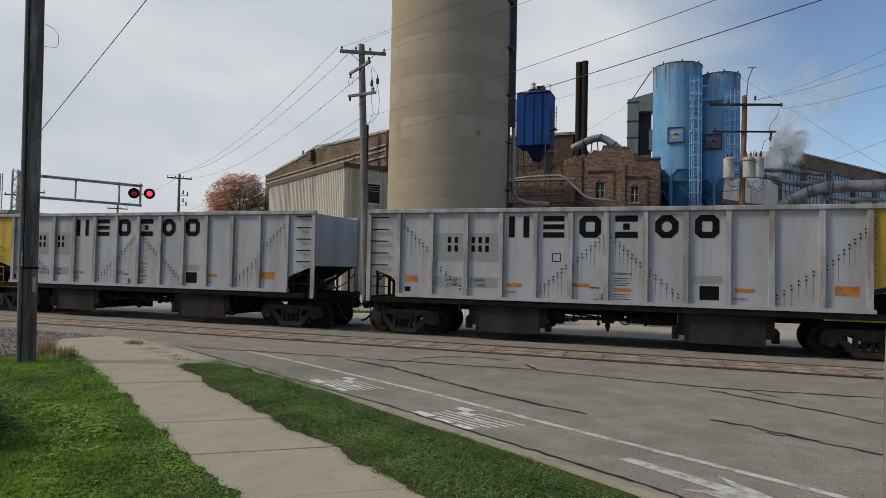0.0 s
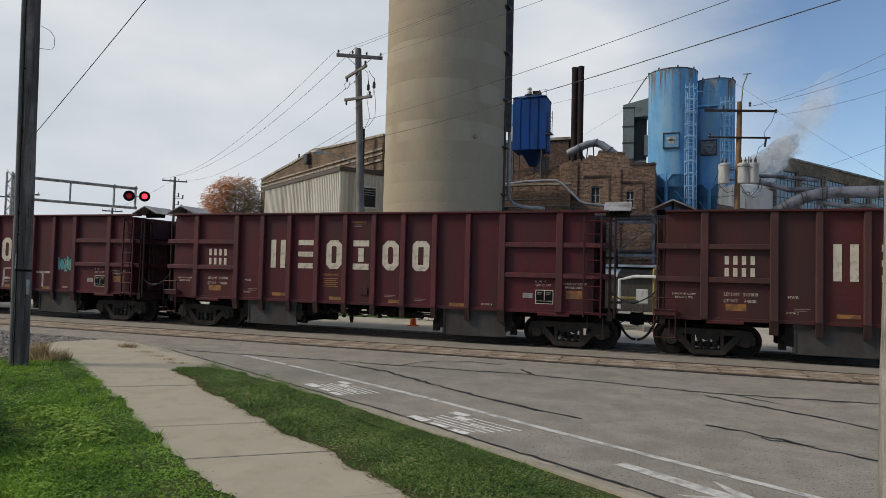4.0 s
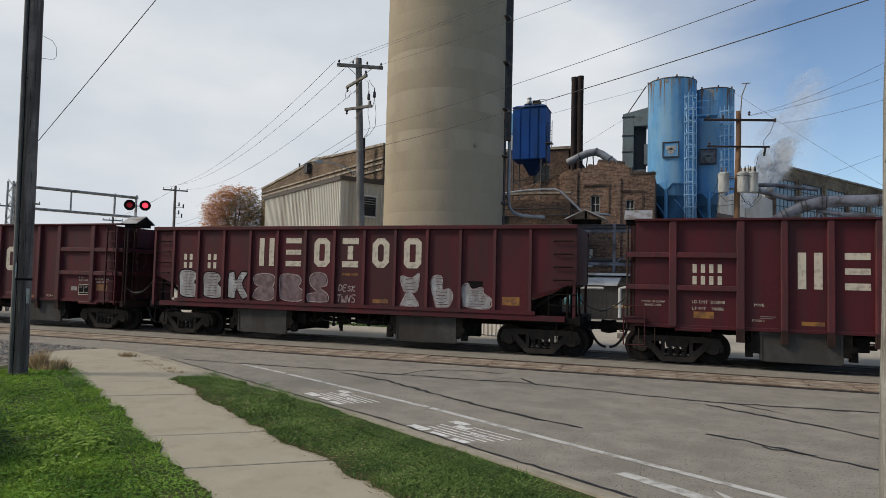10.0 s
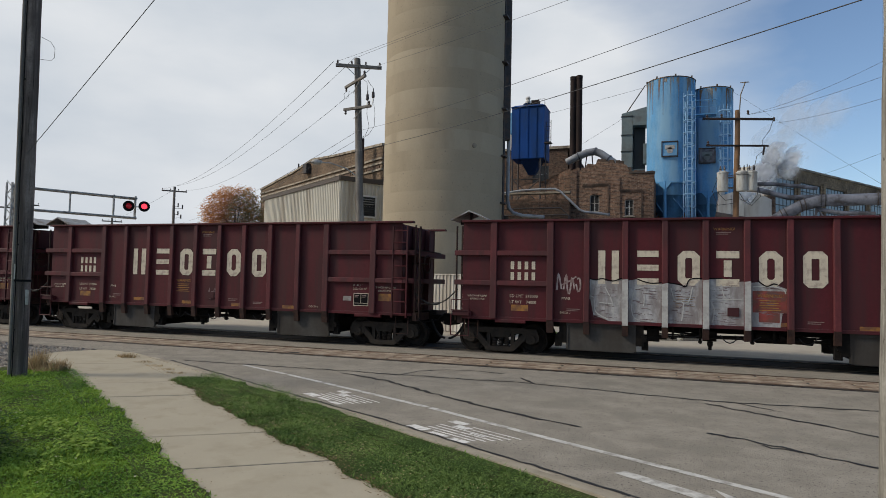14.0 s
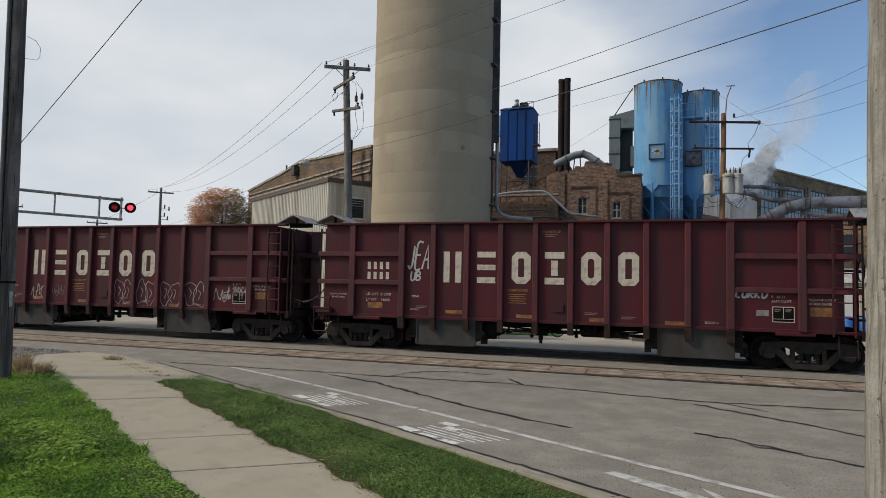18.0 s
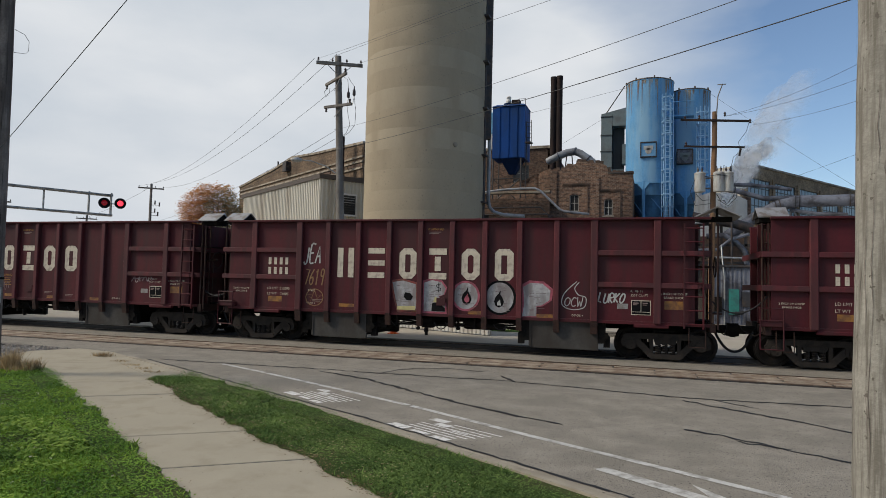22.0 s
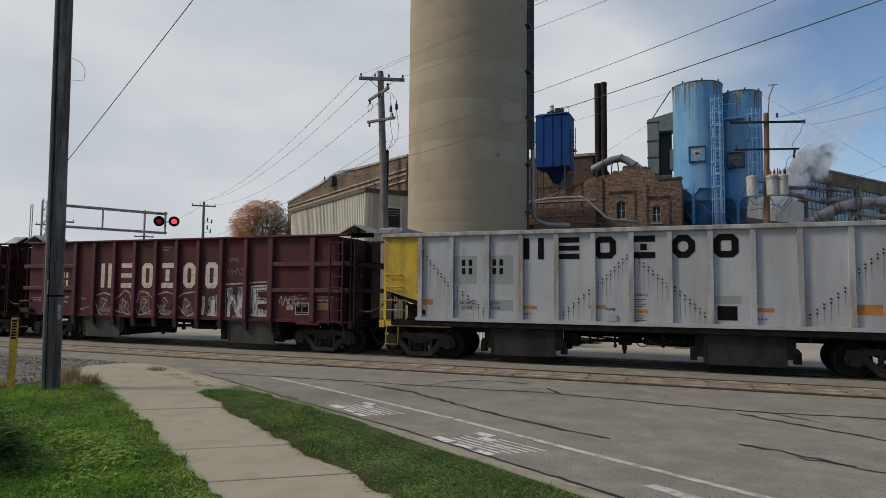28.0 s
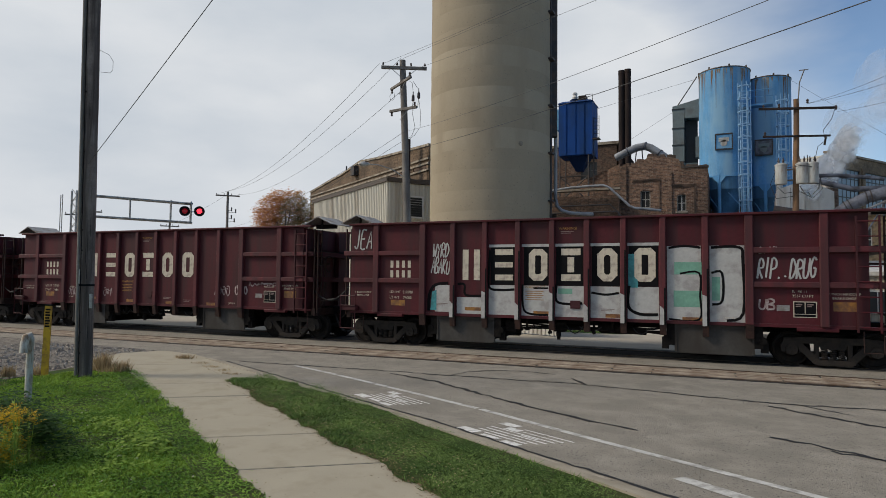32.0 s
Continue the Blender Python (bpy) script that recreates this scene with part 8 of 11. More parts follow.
red0 = gondola("ballast_car", "maroon", "maroon ribbed steel ballast car with white lettering blocks")
brn0 = gondola("ballast_car", "brown", "faded brown ribbed steel ballast car with white lettering blocks")
whiteR = hopper("ballast_hopper", "silver", "silver-white ballast hopper with a yellow end and black lettering blocks", 1)
whiteL = hopper("ballast_hopper", "silver", "silver-white ballast hopper with a yellow end and black lettering blocks", -1)
ribbed = hopper("ballast_hopper", "maroon", "maroon smooth-sided ballast hopper covered with grey graffiti", 0, "letter_white", "maroon", EVEN_POSTS)
KINDS = {0: whiteR, 1: whiteL, 2: brn0, 7: ribbed, 18: brn0, 19: whiteL, 17: brn0}
used, cars = set(), []
for k in range(25):
    src = KINDS.get(k, red0)
    if src.name in used:
        c = copy_thing(src, car_pose(k, 0))
    else:
        used.add(src.name)
        c = src
        c.matrix_world = car_pose(k, 0)
    cars.append(c)
# wheels of the copies keep their offsets through matrix_parent_inverse
rg = random.Random(21)
def tag(k, x, z, w, h, material="spray_pale", n=5, t=0.04, y=YS + 0.115):
    spray(cars[k], scrawl(rg, x, z, w, h, n, t), material, y)
def relabel(k, text):
    cars[k]["label"] = text
relabel(4, "maroon ribbed ballast car with pale and teal graffiti tags")
tag(4, 3.95, 1.5, 0.8, 0.3, n=4, t=0.03)
spray(cars[4], [bubble(4.95 + 0.14 * i, 1.25 + 0.04 * (i % 2), 0.12, 0.55 - 0.08 * i, 0.15) for i in range(5)], "spray_pale")
spray(cars[4], [("line", [(7.9, 1.05), (7.95, 1.78), (8.4, 1.80), (8.42, 1.08)], 0.10), ("line", [(7.92, 1.42), (8.42, 1.42)], 0.09), ("line", [(9.2, 1.75), (8.82, 1.72), (8.84, 1.08), (9.28, 1.08)], 0.09), ("line", [(9.6, 1.68), (10.3, 1.68)], 0.08), ("line", [(9.95, 1.66), (9.95, 1.14)], 0.09)], "spray_pale")
tag(4, 10.68, 1.75, 0.8, 0.5, "spray_teal", 6, 0.08)
tag(4, 10.72, 1.72, 0.75, 0.45, "spray_green", 5, 0.03)
for x in (7.65, 9.8, 10.6):
    tag(6, x, 1.35, 0.45, 0.28, "spray_faded", 3, 0.014)
tag(6, 12.1, 1.25, 0.4, 0.4, "spray_faded", 3, 0.014)
# the grey pieces on the smooth-sided hopper
hy = YS + 0.08
def striped(k, outline, material, edge, y, seed, rows=9, gap="maroon"):
    """A filled graffiti shape with a dark edge and brushed gaps across it."""
    r = random.Random(seed)
    spray(cars[k], [("poly", outline)], material, y, 0.006, label="silver sprayed graffiti shape")
    spray(cars[k], [("line", smooth_line(outline + [outline[0]], 3), 0.035)], edge, y, 0.010, label="dark edge of the graffiti")
    xs, zs = [p[0] for p in outline], [p[1] for p in outline]
    cx, w = (min(xs) + max(xs)) / 2, max(xs) - min(xs)
    lines = []
    for i in range(rows):
        z = min(zs) + (max(zs) - min(zs)) * (i + 0.6) / (rows + 0.4)
        a = cx - w * r.uniform(0.16, 0.3)
        lines.append(("line", smooth_line([(a, z), (cx, z + r.uniform(-0.02, 0.03)), (cx + w * r.uniform(0.14, 0.3), z + r.uniform(-0.01, 0.03))], 3), r.uniform(0.008, 0.018)))
    spray(cars[k], lines, gap, y, 0.013, label="brushed gaps in the silver")
def bent(x, z, w, h, pts):
    return [(x + w * a, z + h * b) for a, b in pts]
SWELL_B = [(0.05, 0.1), (0.02, 0.5), (0.0, 0.85), (0.15, 1.0), (0.6, 1.0), (0.85, 0.9), (0.9, 0.7), (0.78, 0.55), (0.98, 0.4), (1.0, 0.15), (0.85, 0.0), (0.3, 0.0)]
SWELL_K = [(0.0, 0.05), (0.02, 0.95), (0.3, 1.0), (0.38, 0.68), (0.62, 1.0), (0.95, 0.98), (0.7, 0.58), (1.0, 0.1), (0.72, 0.0), (0.42, 0.35), (0.36, 0.02)]
SWELL_S = [(0.05, 0.0), (0.0, 0.25), (0.45, 0.35), (0.15, 0.6), (0.12, 0.9), (0.45, 1.05), (0.9, 0.95), (0.95, 0.6), (0.6, 0.5), (0.98, 0.3), (1.0, 0.02)]
SWELL_3 = [(0.02, 0.1), (0.25, 0.0), (0.8, 0.0), (1.0, 0.2), (0.9, 0.5), (1.0, 0.75), (0.85, 0.98), (0.3, 1.0), (0.02, 0.85), (0.1, 0.6), (0.3, 0.52), (0.1, 0.35)]
striped(7, bent(1.05, 1.30, 0.82, 0.92, SWELL_B), "spray_silver", "spray_black", hy, 1)
striped(7, bent(2.04, 1.30, 0.80, 0.86, SWELL_B), "spray_silver", "spray_black", hy, 2)
striped(7, bent(3.05, 1.30, 0.80, 0.88, SWELL_K), "spray_silver", "spray_black", hy, 3)
for x, w, h, q in ((4.02, 0.84, 0.84, SWELL_3), (5.02, 0.88, 0.84, SWELL_B), (6.05, 0.72, 0.88, SWELL_S)):
    spray(cars[7], [("poly", bent(x, 1.30, w, h, q))], "spray_lilac", hy, label="faded grey block graffiti")
    spray(cars[7], [("line", smooth_line(bent(x, 1.30, w, h, q) + bent(x, 1.30, w, h, q[:1]), 3), 0.03)], "spray_pale", hy, 0.010)
striped(7, bent(9.22, 1.28, 0.60, 0.92, [(0.0, 0.0), (0.32, 0.42), (0.18, 0.5), (0.0, 0.95), (0.6, 0.9), (1.0, 1.05), (0.9, 0.5), (0.62, 0.42), (1.0, 0.02)]), "spray_silver", "spray_pale", hy, 4)
striped(7, bent(10.20, 1.28, 0.68, 0.92, [(0.25, 0.0), (0.05, 0.5), (0.0, 0.85), (0.2, 1.0), (0.5, 0.95), (0.52, 0.55), (0.8, 0.6), (1.0, 0.4), (0.9, 0.1), (0.7, 0.0)]), "spray_silver", "spray_pale", hy, 5)
striped(7, bent(11.15, 1.28, 0.88, 0.72, [(0.05, 0.1), (0.0, 0.8), (0.2, 1.0), (0.35, 0.75), (0.7, 0.85), (0.75, 0.6), (1.0, 0.4), (0.95, 0.02), (0.4, 0.0)]), "spray_silver", "spray_pale", hy, 6)
# silver piece under the lettering
relabel(9, "maroon ribbed ballast car with a silver block graffiti piece")
fills = [[(3.63, 2.18), (3.54, 1.72), (3.64, 1.62), (3.72, 1.22), (4.12, 1.07), (4.47, 1.05), (4.47, 2.20), (4.20, 2.12), (3.95, 2.16)],
         [(4.63, 2.16), (4.63, 1.02), (5.47, 1.0), (5.47, 2.10), (5.1, 2.14), (4.85, 2.20)],
         [(5.63, 2.11), (5.63, 1.04), (6.46, 1.0), (6.46, 2.22), (6.18, 2.20), (6.08, 2.02), (5.95, 2.06)],
         [(6.62, 2.23), (6.62, 1.0), (7.43, 1.0), (7.43, 2.19), (7.1, 2.16), (6.95, 2.24)],
         [(7.59, 2.16), (7.59, 1.06), (8.25, 1.04), (8.30, 1.40), (8.40, 1.45), (8.40, 2.02), (8.20, 2.10), (7.95, 2.10), (7.80, 2.18)]]
rb = random.Random(90)
for q in fills:
    spray(cars[9], [("poly", q)], "spray_silver", label="silver block graffiti")
    xs, zs = [a for a, _ in q], [b for _, b in q]
    brush = []
    for _ in range(26):
        a, b, w = rb.uniform(min(xs) + 0.06, max(xs) - 0.30), rb.uniform(min(zs) + 0.06, max(zs) - 0.14), rb.uniform(0.10, 0.24)
        brush.append(("line", smooth_line([(a, b), (a + w * 0.5, b + rb.uniform(-0.02, 0.02)), (a + w, b + rb.uniform(-0.03, 0.03))], 2), rb.uniform(0.006, 0.016)))
    spray(cars[9], brush, "spray_lilac", lift=0.010, label="brushed gaps in the silver")
for x, z in ((4.55, 2.20), (5.55, 2.11), (6.54, 2.22), (7.51, 2.20)):
    spray(cars[9], [("poly", [(x - 0.076, 0.96), (x + 0.076, 0.96), (x + 0.076, z), (x - 0.076, z - 0.02)])], "spray_white", YS, 0.004, label="silver paint over the post")
# pale letter edges, the black upper line and the bare patch round the notice
spray(cars[9], [("line", smooth_line(q), 0.028) for q in ([(3.66, 2.14), (3.60, 1.78), (3.74, 1.66), (3.78, 1.30), (4.1, 1.12)], [(4.02, 1.98), (4.22, 1.55), (4.24, 1.16)], [(3.88, 1.55), (4.24, 1.52)],
      [(5.34, 1.98), (4.86, 1.96), (4.72, 1.60), (4.80, 1.16), (5.3, 1.10)], [(5.06, 1.9), (5.02, 1.5)], [(5.70, 1.98), (5.80, 1.66), (6.0, 1.60), (5.96, 1.14)], [(6.22, 2.02), (6.14, 1.66), (6.02, 1.60)],
      [(7.38, 1.74), (6.86, 1.72), (6.66, 1.70), (6.74, 1.46), (6.70, 1.12)], [(6.90, 2.10), (6.96, 1.84), (7.0, 1.76)], [(7.64, 2.06), (8.0, 2.08), (8.30, 2.02), (8.38, 1.9)])], "spray_white", lift=0.013, label="pale letter edges")
spray(cars[9], [("line", smooth_line(q), 0.03) for q in ([(3.60, 2.20), (3.78, 2.16), (3.95, 2.20), (4.22, 2.14), (4.47, 2.22)], [(4.84, 2.21), (5.02, 2.14), (5.22, 2.10), (5.47, 2.12)], [(5.63, 2.12), (5.9, 2.08), (6.06, 2.03), (6.16, 2.22), (6.46, 2.25)], [(6.62, 2.25), (6.95, 2.26)], [(7.74, 2.22), (7.94, 2.08), (8.1, 2.14), (8.2, 2.12)])], "spray_black", lift=0.014, label="black upper edge")
spray(cars[9], [("poly", [(7.63, 1.96), (7.63, 1.42), (8.41, 1.42), (8.41, 1.96)]), ("poly", [(7.77, 1.415), (7.77, 1.18), (8.24, 1.18), (8.24, 1.415)])], "spray_red", lift=0.012, label="bare red patch round the notice")
place_text("lettering", "WARNING!", 0.115, 7.74, 1.80, "letter_yellow", cars[9], YS + 0.10)
spray(cars[9], [("line", [(7.78 + 0.03 * (k % 2), 1.72 - 0.06 * k), (8.26 - 0.04 * (k % 2), 1.72 - 0.06 * k)], 0.018) for k in range(5)], "letter_yellow", lift=0.018, name="fine_print")
tag(9, 2.70, 1.75, 0.7, 0.55, "spray_pale", 4, 0.045)
tag(9, 10.7, 1.35, 0.5, 0.3, "spray_lilac", 3, 0.025)
relabel(13, "maroon ribbed ballast car with thin outlined graffiti figures")
tag(13, 3.75, 1.15, 0.7, 0.6, "spray_pale", 3, 0.04)
tag(13, 4.75, 1.25, 0.7, 0.5, "spray_lilac", 4, 0.02)
for i, x in enumerate((7.65, 8.62, 9.62, 10.62)):
    spray(cars[13], throwup(rg, x, 1.12, 0.74, 0.78, 2, 0.024), "spray_pale", label="thin outlined graffiti head")
tag(13, 11.75, 1.25, 0.65, 0.55, "spray_pale", 3, 0.03)
tag(13, 12.45, 1.25, 0.55, 0.55, "spray_pale", 4, 0.03)
relabel(14, "maroon ribbed ballast car with pale yellow graffiti letters")
for i, (x, w) in enumerate(((7.62, 0.80), (8.58, 0.82), (9.60, 0.86))):
    swell = [("line", smooth_line([(x + 0.62 * a * w / 0.8 + 0.05, 1.12 + 0.98 * b) for a, b in q]), ww_) for q, ww_ in (([(0.35, 0.88), (0.22, 0.68), (0.28, 0.45), (0.25, 0.2)], 0.36), ([(0.25, 0.18), (0.5, 0.16), (0.78, 0.22), (0.9, 0.42)], 0.26))]
    lob = [("poly", [(x + cx_ + r_ * math.cos(k * 0.4488), cz_ + r_ * 1.1 * math.sin(k * 0.4488)) for k in range(14)]) for cx_, cz_, r_ in ((0.26, 1.92, 0.20), (0.22, 1.32, 0.19), (0.56, 1.46, 0.13))]
    spray(cars[14], [("poly", [(x + cx_ + r_ * math.cos(k * 0.4488), cz_ + r_ * 1.1 * math.sin(k * 0.4488)) for k in range(14)]) for cx_, cz_, r_ in ((0.26, 1.92, 0.26), (0.22, 1.32, 0.26), (0.56, 1.46, 0.17))], "spray_moss")
    spray(cars[14], lob, "spray_lime", lift=0.011)
    spray(cars[14], [(k_, q, ww_ + 0.12) for k_, q, ww_ in swell], "spray_moss", label="soft mossy green graffiti edge")
    spray(cars[14], swell, "spray_lime", lift=0.014, label="pale lime rounded graffiti letter")
relabel(15, "maroon ribbed ballast car with a row of round pale graffiti letters")
def oval(cx, cz, rx, rz, n=22):
    return [(cx + rx * math.cos(2 * math.pi * a / n), cz + rz * math.sin(2 * math.pi * a / n)) for a in range(n)]
def drop(cx, cz, h):
    """A falling drop with its tip bent over."""
    return bent(cx - 0.3 * h, cz - 0.5 * h, 0.6 * h, h, [(0.5, 0.0), (0.15, 0.1), (0.0, 0.35), (0.15, 0.62), (0.45, 0.80), (0.60, 1.0), (0.66, 0.92), (0.62, 0.78), (0.85, 0.58), (1.0, 0.34), (0.85, 0.1)])
LET_D = [(5.66, 1.95), (6.0, 2.0), (6.40, 1.90), (6.42, 1.5), (6.42, 1.18), (5.86, 1.14), (5.76, 1.5)]
LET_R = [(6.65, 1.95), (6.9, 2.03), (7.18, 1.98), (7.32, 1.80), (7.26, 1.62), (7.10, 1.56), (7.30, 1.42), (7.32, 1.12), (6.66, 1.12)]
LET_P = [(9.58, 1.90), (9.78, 2.02), (10.12, 2.0), (10.34, 1.82), (10.32, 1.55), (10.10, 1.40), (9.96, 1.38), (9.96, 1.10), (9.56, 1.08), (9.62, 1.45)]
rd_ = random.Random(55)
for q, edge in ((LET_D, "spray_red"), (LET_R, "spray_pink"), (oval(7.92, 1.60, 0.36, 0.38), "spray_pink"), (oval(8.92, 1.58, 0.40, 0.43), "spray_black"), (LET_P, "spray_pink")):
    mx_, mz_ = sum(a for a, _ in q) / len(q), sum(b for _, b in q) / len(q)
    spray(cars[15], [("poly", [(mx_ + (a - mx_) * 1.18, mz_ + (b - mz_) * 1.15) for a, b in q])], edge, lift=0.005, label="coloured edge of a graffiti letter")
    spray(cars[15], [("poly", q)], "spray_silver", lift=0.008, label="pale round graffiti letter")
    xs, zs = [a for a, _ in q], [b for _, b in q]
    spray(cars[15], [("line", [(a, b), (a + w, b + rd_.uniform(-0.01, 0.01))], 0.008) for a, b, w in [(rd_.uniform(min(xs) + 0.10, max(xs) - 0.30), rd_.uniform(min(zs) + 0.12, max(zs) - 0.12), rd_.uniform(0.10, 0.2)) for _ in range(16)]], "spray_lilac", lift=0.011, label="brushed gaps in the white")
spray(cars[15], [("poly", drop(7.95, 1.60, 0.50)), ("poly", drop(8.90, 1.54, 0.48)), ("poly", bent(6.02, 1.42, 0.30, 0.24, [(0.0, 0.5), (0.2, 1.0), (0.7, 0.9), (1.0, 0.5), (0.8, 0.0), (0.3, 0.05)])), ("poly", [(6.90, 1.13), (6.92, 1.36), (7.10, 1.40), (7.31, 1.22), (7.31, 1.13)])], "spray_black", lift=0.014, label="black drops and inner shapes")
spray(cars[15], [("poly", drop(7.96, 1.54, 0.26))], "spray_pink", lift=0.017, label="pink heart of the drop")
spray(cars[15], [("poly", [(8.84, 1.36), (8.96, 1.36), (8.93, 1.52), (8.86, 1.46)])], "spray_white", lift=0.017)
spray(cars[15], [("poly", [(5.82, 1.14), (6.40, 1.14), (6.40, 1.26), (5.84, 1.24)]), ("poly", [(6.95, 1.40), (7.0, 1.56), (7.16, 1.48), (7.24, 1.36)])], "spray_yellow", lift=0.015, label="dull yellow fill")
spray(cars[15], [("line", smooth_line([(7.17, 1.90), (7.05, 1.90), (7.06, 1.83), (7.16, 1.80), (7.15, 1.73), (7.03, 1.73)]), 0.016), ("line", [(7.10, 1.96), (7.10, 1.68)], 0.014)], "spray_black", lift=0.015)
tag(10, 7.0, 1.3, 0.6, 0.4, "spray_lilac", 3, 0.03)
tag(11, 11.85, 1.25, 0.55, 0.4, "spray_yellow", 3, 0.04)
tag(16, 1.35, 1.2, 0.95, 0.4, "spray_pale", 5, 0.025)
tag(16, 11.7, 1.75, 0.9, 0.2, "spray_pale", 4, 0.03)
for x in (3.8, 4.8, 5.7):
    tag(16, x, 1.35, 0.5, 0.3, "spray_lilac", 3, 0.02)
tag(17, 10.7, 1.4, 0.5, 0.3, "spray_lilac", 3, 0.025)
relabel(20, "maroon ribbed ballast car with white outlined block graffiti")
for i, x in enumerate((3.66, 4.66, 5.66, 6.63, 7.62)):
    spray(cars[20], throwup(rg, x + 0.02, 1.12, 0.74, 0.80, 1, 0.05), "spray_pale", label="worn pale swirls of graffiti")
    tag(20, x + 0.12, 1.2, 0.5, 0.5, "spray_lilac", 2, 0.045)
    tag(20, x + 0.1, 1.15, 0.55, 0.2, "spray_lilac", 2, 0.06)
spray(cars[20], [("poly", [(8.62, 1.15), (8.74, 1.13), (8.8, 1.75), (8.66, 1.8)]), ("poly", [(8.9, 1.12), (9.3, 1.1), (9.3, 1.85), (8.95, 1.75)])], "spray_white")
spray(cars[20], [("poly", [(9.68, 1.1), (9.85, 1.1), (9.9, 1.6), (10.15, 1.1), (10.38, 1.1), (10.35, 2.1), (10.15, 2.12), (10.12, 1.6), (9.9, 2.1), (9.65, 2.05)]), ("poly", [(10.72, 1.15), (11.4, 1.12), (11.4, 1.35), (11.0, 1.4), (11.0, 1.55), (11.38, 1.58), (11.38, 1.75), (11.0, 1.78), (11.0, 1.95), (11.4, 1.98), (11.4, 2.2), (10.7, 2.15)])], "spray_white", label="white block graffiti shapes")
for x0, x1, n_ in ((8.64, 9.3, 16), (9.68, 10.36, 26), (10.72, 11.4, 26)):
    strokes = []
    for k in range(n_):
        a_, b_ = rg.uniform(x0, x1 - 0.05), rg.uniform(1.15, 1.95)
        strokes.append(("line", smooth_line([(a_, b_), (a_ + rg.uniform(-0.03, 0.05), b_ + rg.uniform(0.08, 0.16)), (a_ + rg.uniform(-0.04, 0.06), b_ + rg.uniform(0.18, 0.30))]), rg.uniform(0.010, 0.026)))
    spray(cars[20], strokes, "maroon", lift=0.016, label="dry brush gaps in the white paint")
spray(cars[20], [("line", [(9.72, 1.14), (9.70, 2.0), (9.88, 2.02), (10.14, 1.55), (10.17, 2.06), (10.31, 2.05)], 0.03), ("line", [(10.76, 1.2), (10.76, 2.09), (11.34, 2.13), (11.34, 2.02), (10.95, 1.98), (10.96, 1.72), (11.3, 1.70)], 0.03), ("line", [(8.93, 1.18), (9.0, 1.68), (9.26, 1.78), (9.24, 1.15)], 0.03)], "spray_black", lift=0.022, label="black outline in the white paint")
spray(cars[20], [("line", [(9.62, 2.20), (10.41, 2.24)], 0.05), ("line", [(10.62, 2.26), (11.42, 2.30)], 0.05)], "spray_pale")
tag(20, 11.75, 2.83, 1.2, 0.10, "spray_pale", 6, 0.018)
tag(20, 11.75, 1.98, 1.0, 0.09, "spray_pale", 5, 0.018)
for k in range(11):
    tag(20, 13.07, 1.2 + 0.2 * k, 0.13, 0.15, "spray_pale", 1, 0.02)
tag(20, 9.7, 2.95, 0.5, 0.18, "spray_lilac", 3, 0.025)
tag(20, 9.66, 2.5, 0.7, 0.26, "spray_lilac", 5, 0.025)
tag(20, 11.8, 1.5, 0.8, 0.35, "spray_pale", 4, 0.03)
for k, across in ((2, 1), (3, 1), (4, 0), (5, 1), (6, 0), (8, 1), (9, 1), (10, 1), (11, 1), (12, 1), (13, 0), (14, 0), (15, 0), (16, 1), (17, 1), (18, 1), (20, 1), (21, 1), (22, 1), (23, 1)):
    hood(cars[k], -HALF + (0.16 if across else 0.06), across)
for k, across in ((3, 0), (4, 1), (5, 0), (6, 1), (7, 1), (8, 0), (9, 0), (11, 1), (12, 0), (13, 1), (15, 1), (16, 0), (18, 1), (20, 1), (21, 0), (22, 1), (23, 1)):
    hood(cars[k], HALF + (0.20 if across else 0.24), across)
relabel(21, "maroon ribbed ballast car with a column of pale graffiti strokes")
GLYPHS = [[[(0.1, 0.95), (0.7, 1.0), (0.75, 0.75), (0.35, 0.55), (0.8, 0.45), (0.75, 0.08), (0.1, 0.05)]],
          [[(0.0, 0.0), (0.45, 1.0), (0.9, 0.0)], [(0.1, 0.35), (0.85, 0.4)]],
          [[(0.0, 0.95), (0.9, 0.9)], [(0.5, 0.95), (0.42, 0.0)]],
          [[(0.15, 0.5), (0.8, 0.6), (0.6, 0.95), (0.2, 0.8), (0.12, 0.3), (0.5, 0.02), (0.9, 0.2)]],
          [[(0.85, 1.0), (0.1, 0.95), (0.12, 0.05), (0.9, 0.0)], [(0.12, 0.5), (0.7, 0.52)]],
          [[(0.15, 0.0), (0.12, 1.0), (0.75, 0.9), (0.7, 0.6), (0.15, 0.5), (0.85, 0.0)]]]
for i, gl in enumerate(GLYPHS[::-1]):
    spray(cars[21], [("line", [(13.29 + 0.40 * a, 1.22 + i * 0.405 + 0.33 * b) for a, b in ln_], 0.085) for ln_ in gl], "spray_white", label="bold white graffiti strokes down the panel")
tag(21, 13.32, 1.06, 0.35, 0.10, "spray_white", 3, 0.03)
for x in (8.62, 9.62, 10.63):
    spray(cars[21], throwup(rg, x, 1.22, 0.74, 0.55, 3, 0.026), "spray_white", label="white outlined throw-up graffiti")
tag(21, 6.8, 1.6, 0.45, 0.3, "spray_lilac", 3, 0.02)
relabel(22, "maroon ribbed ballast car with a large white and green graffiti piece")
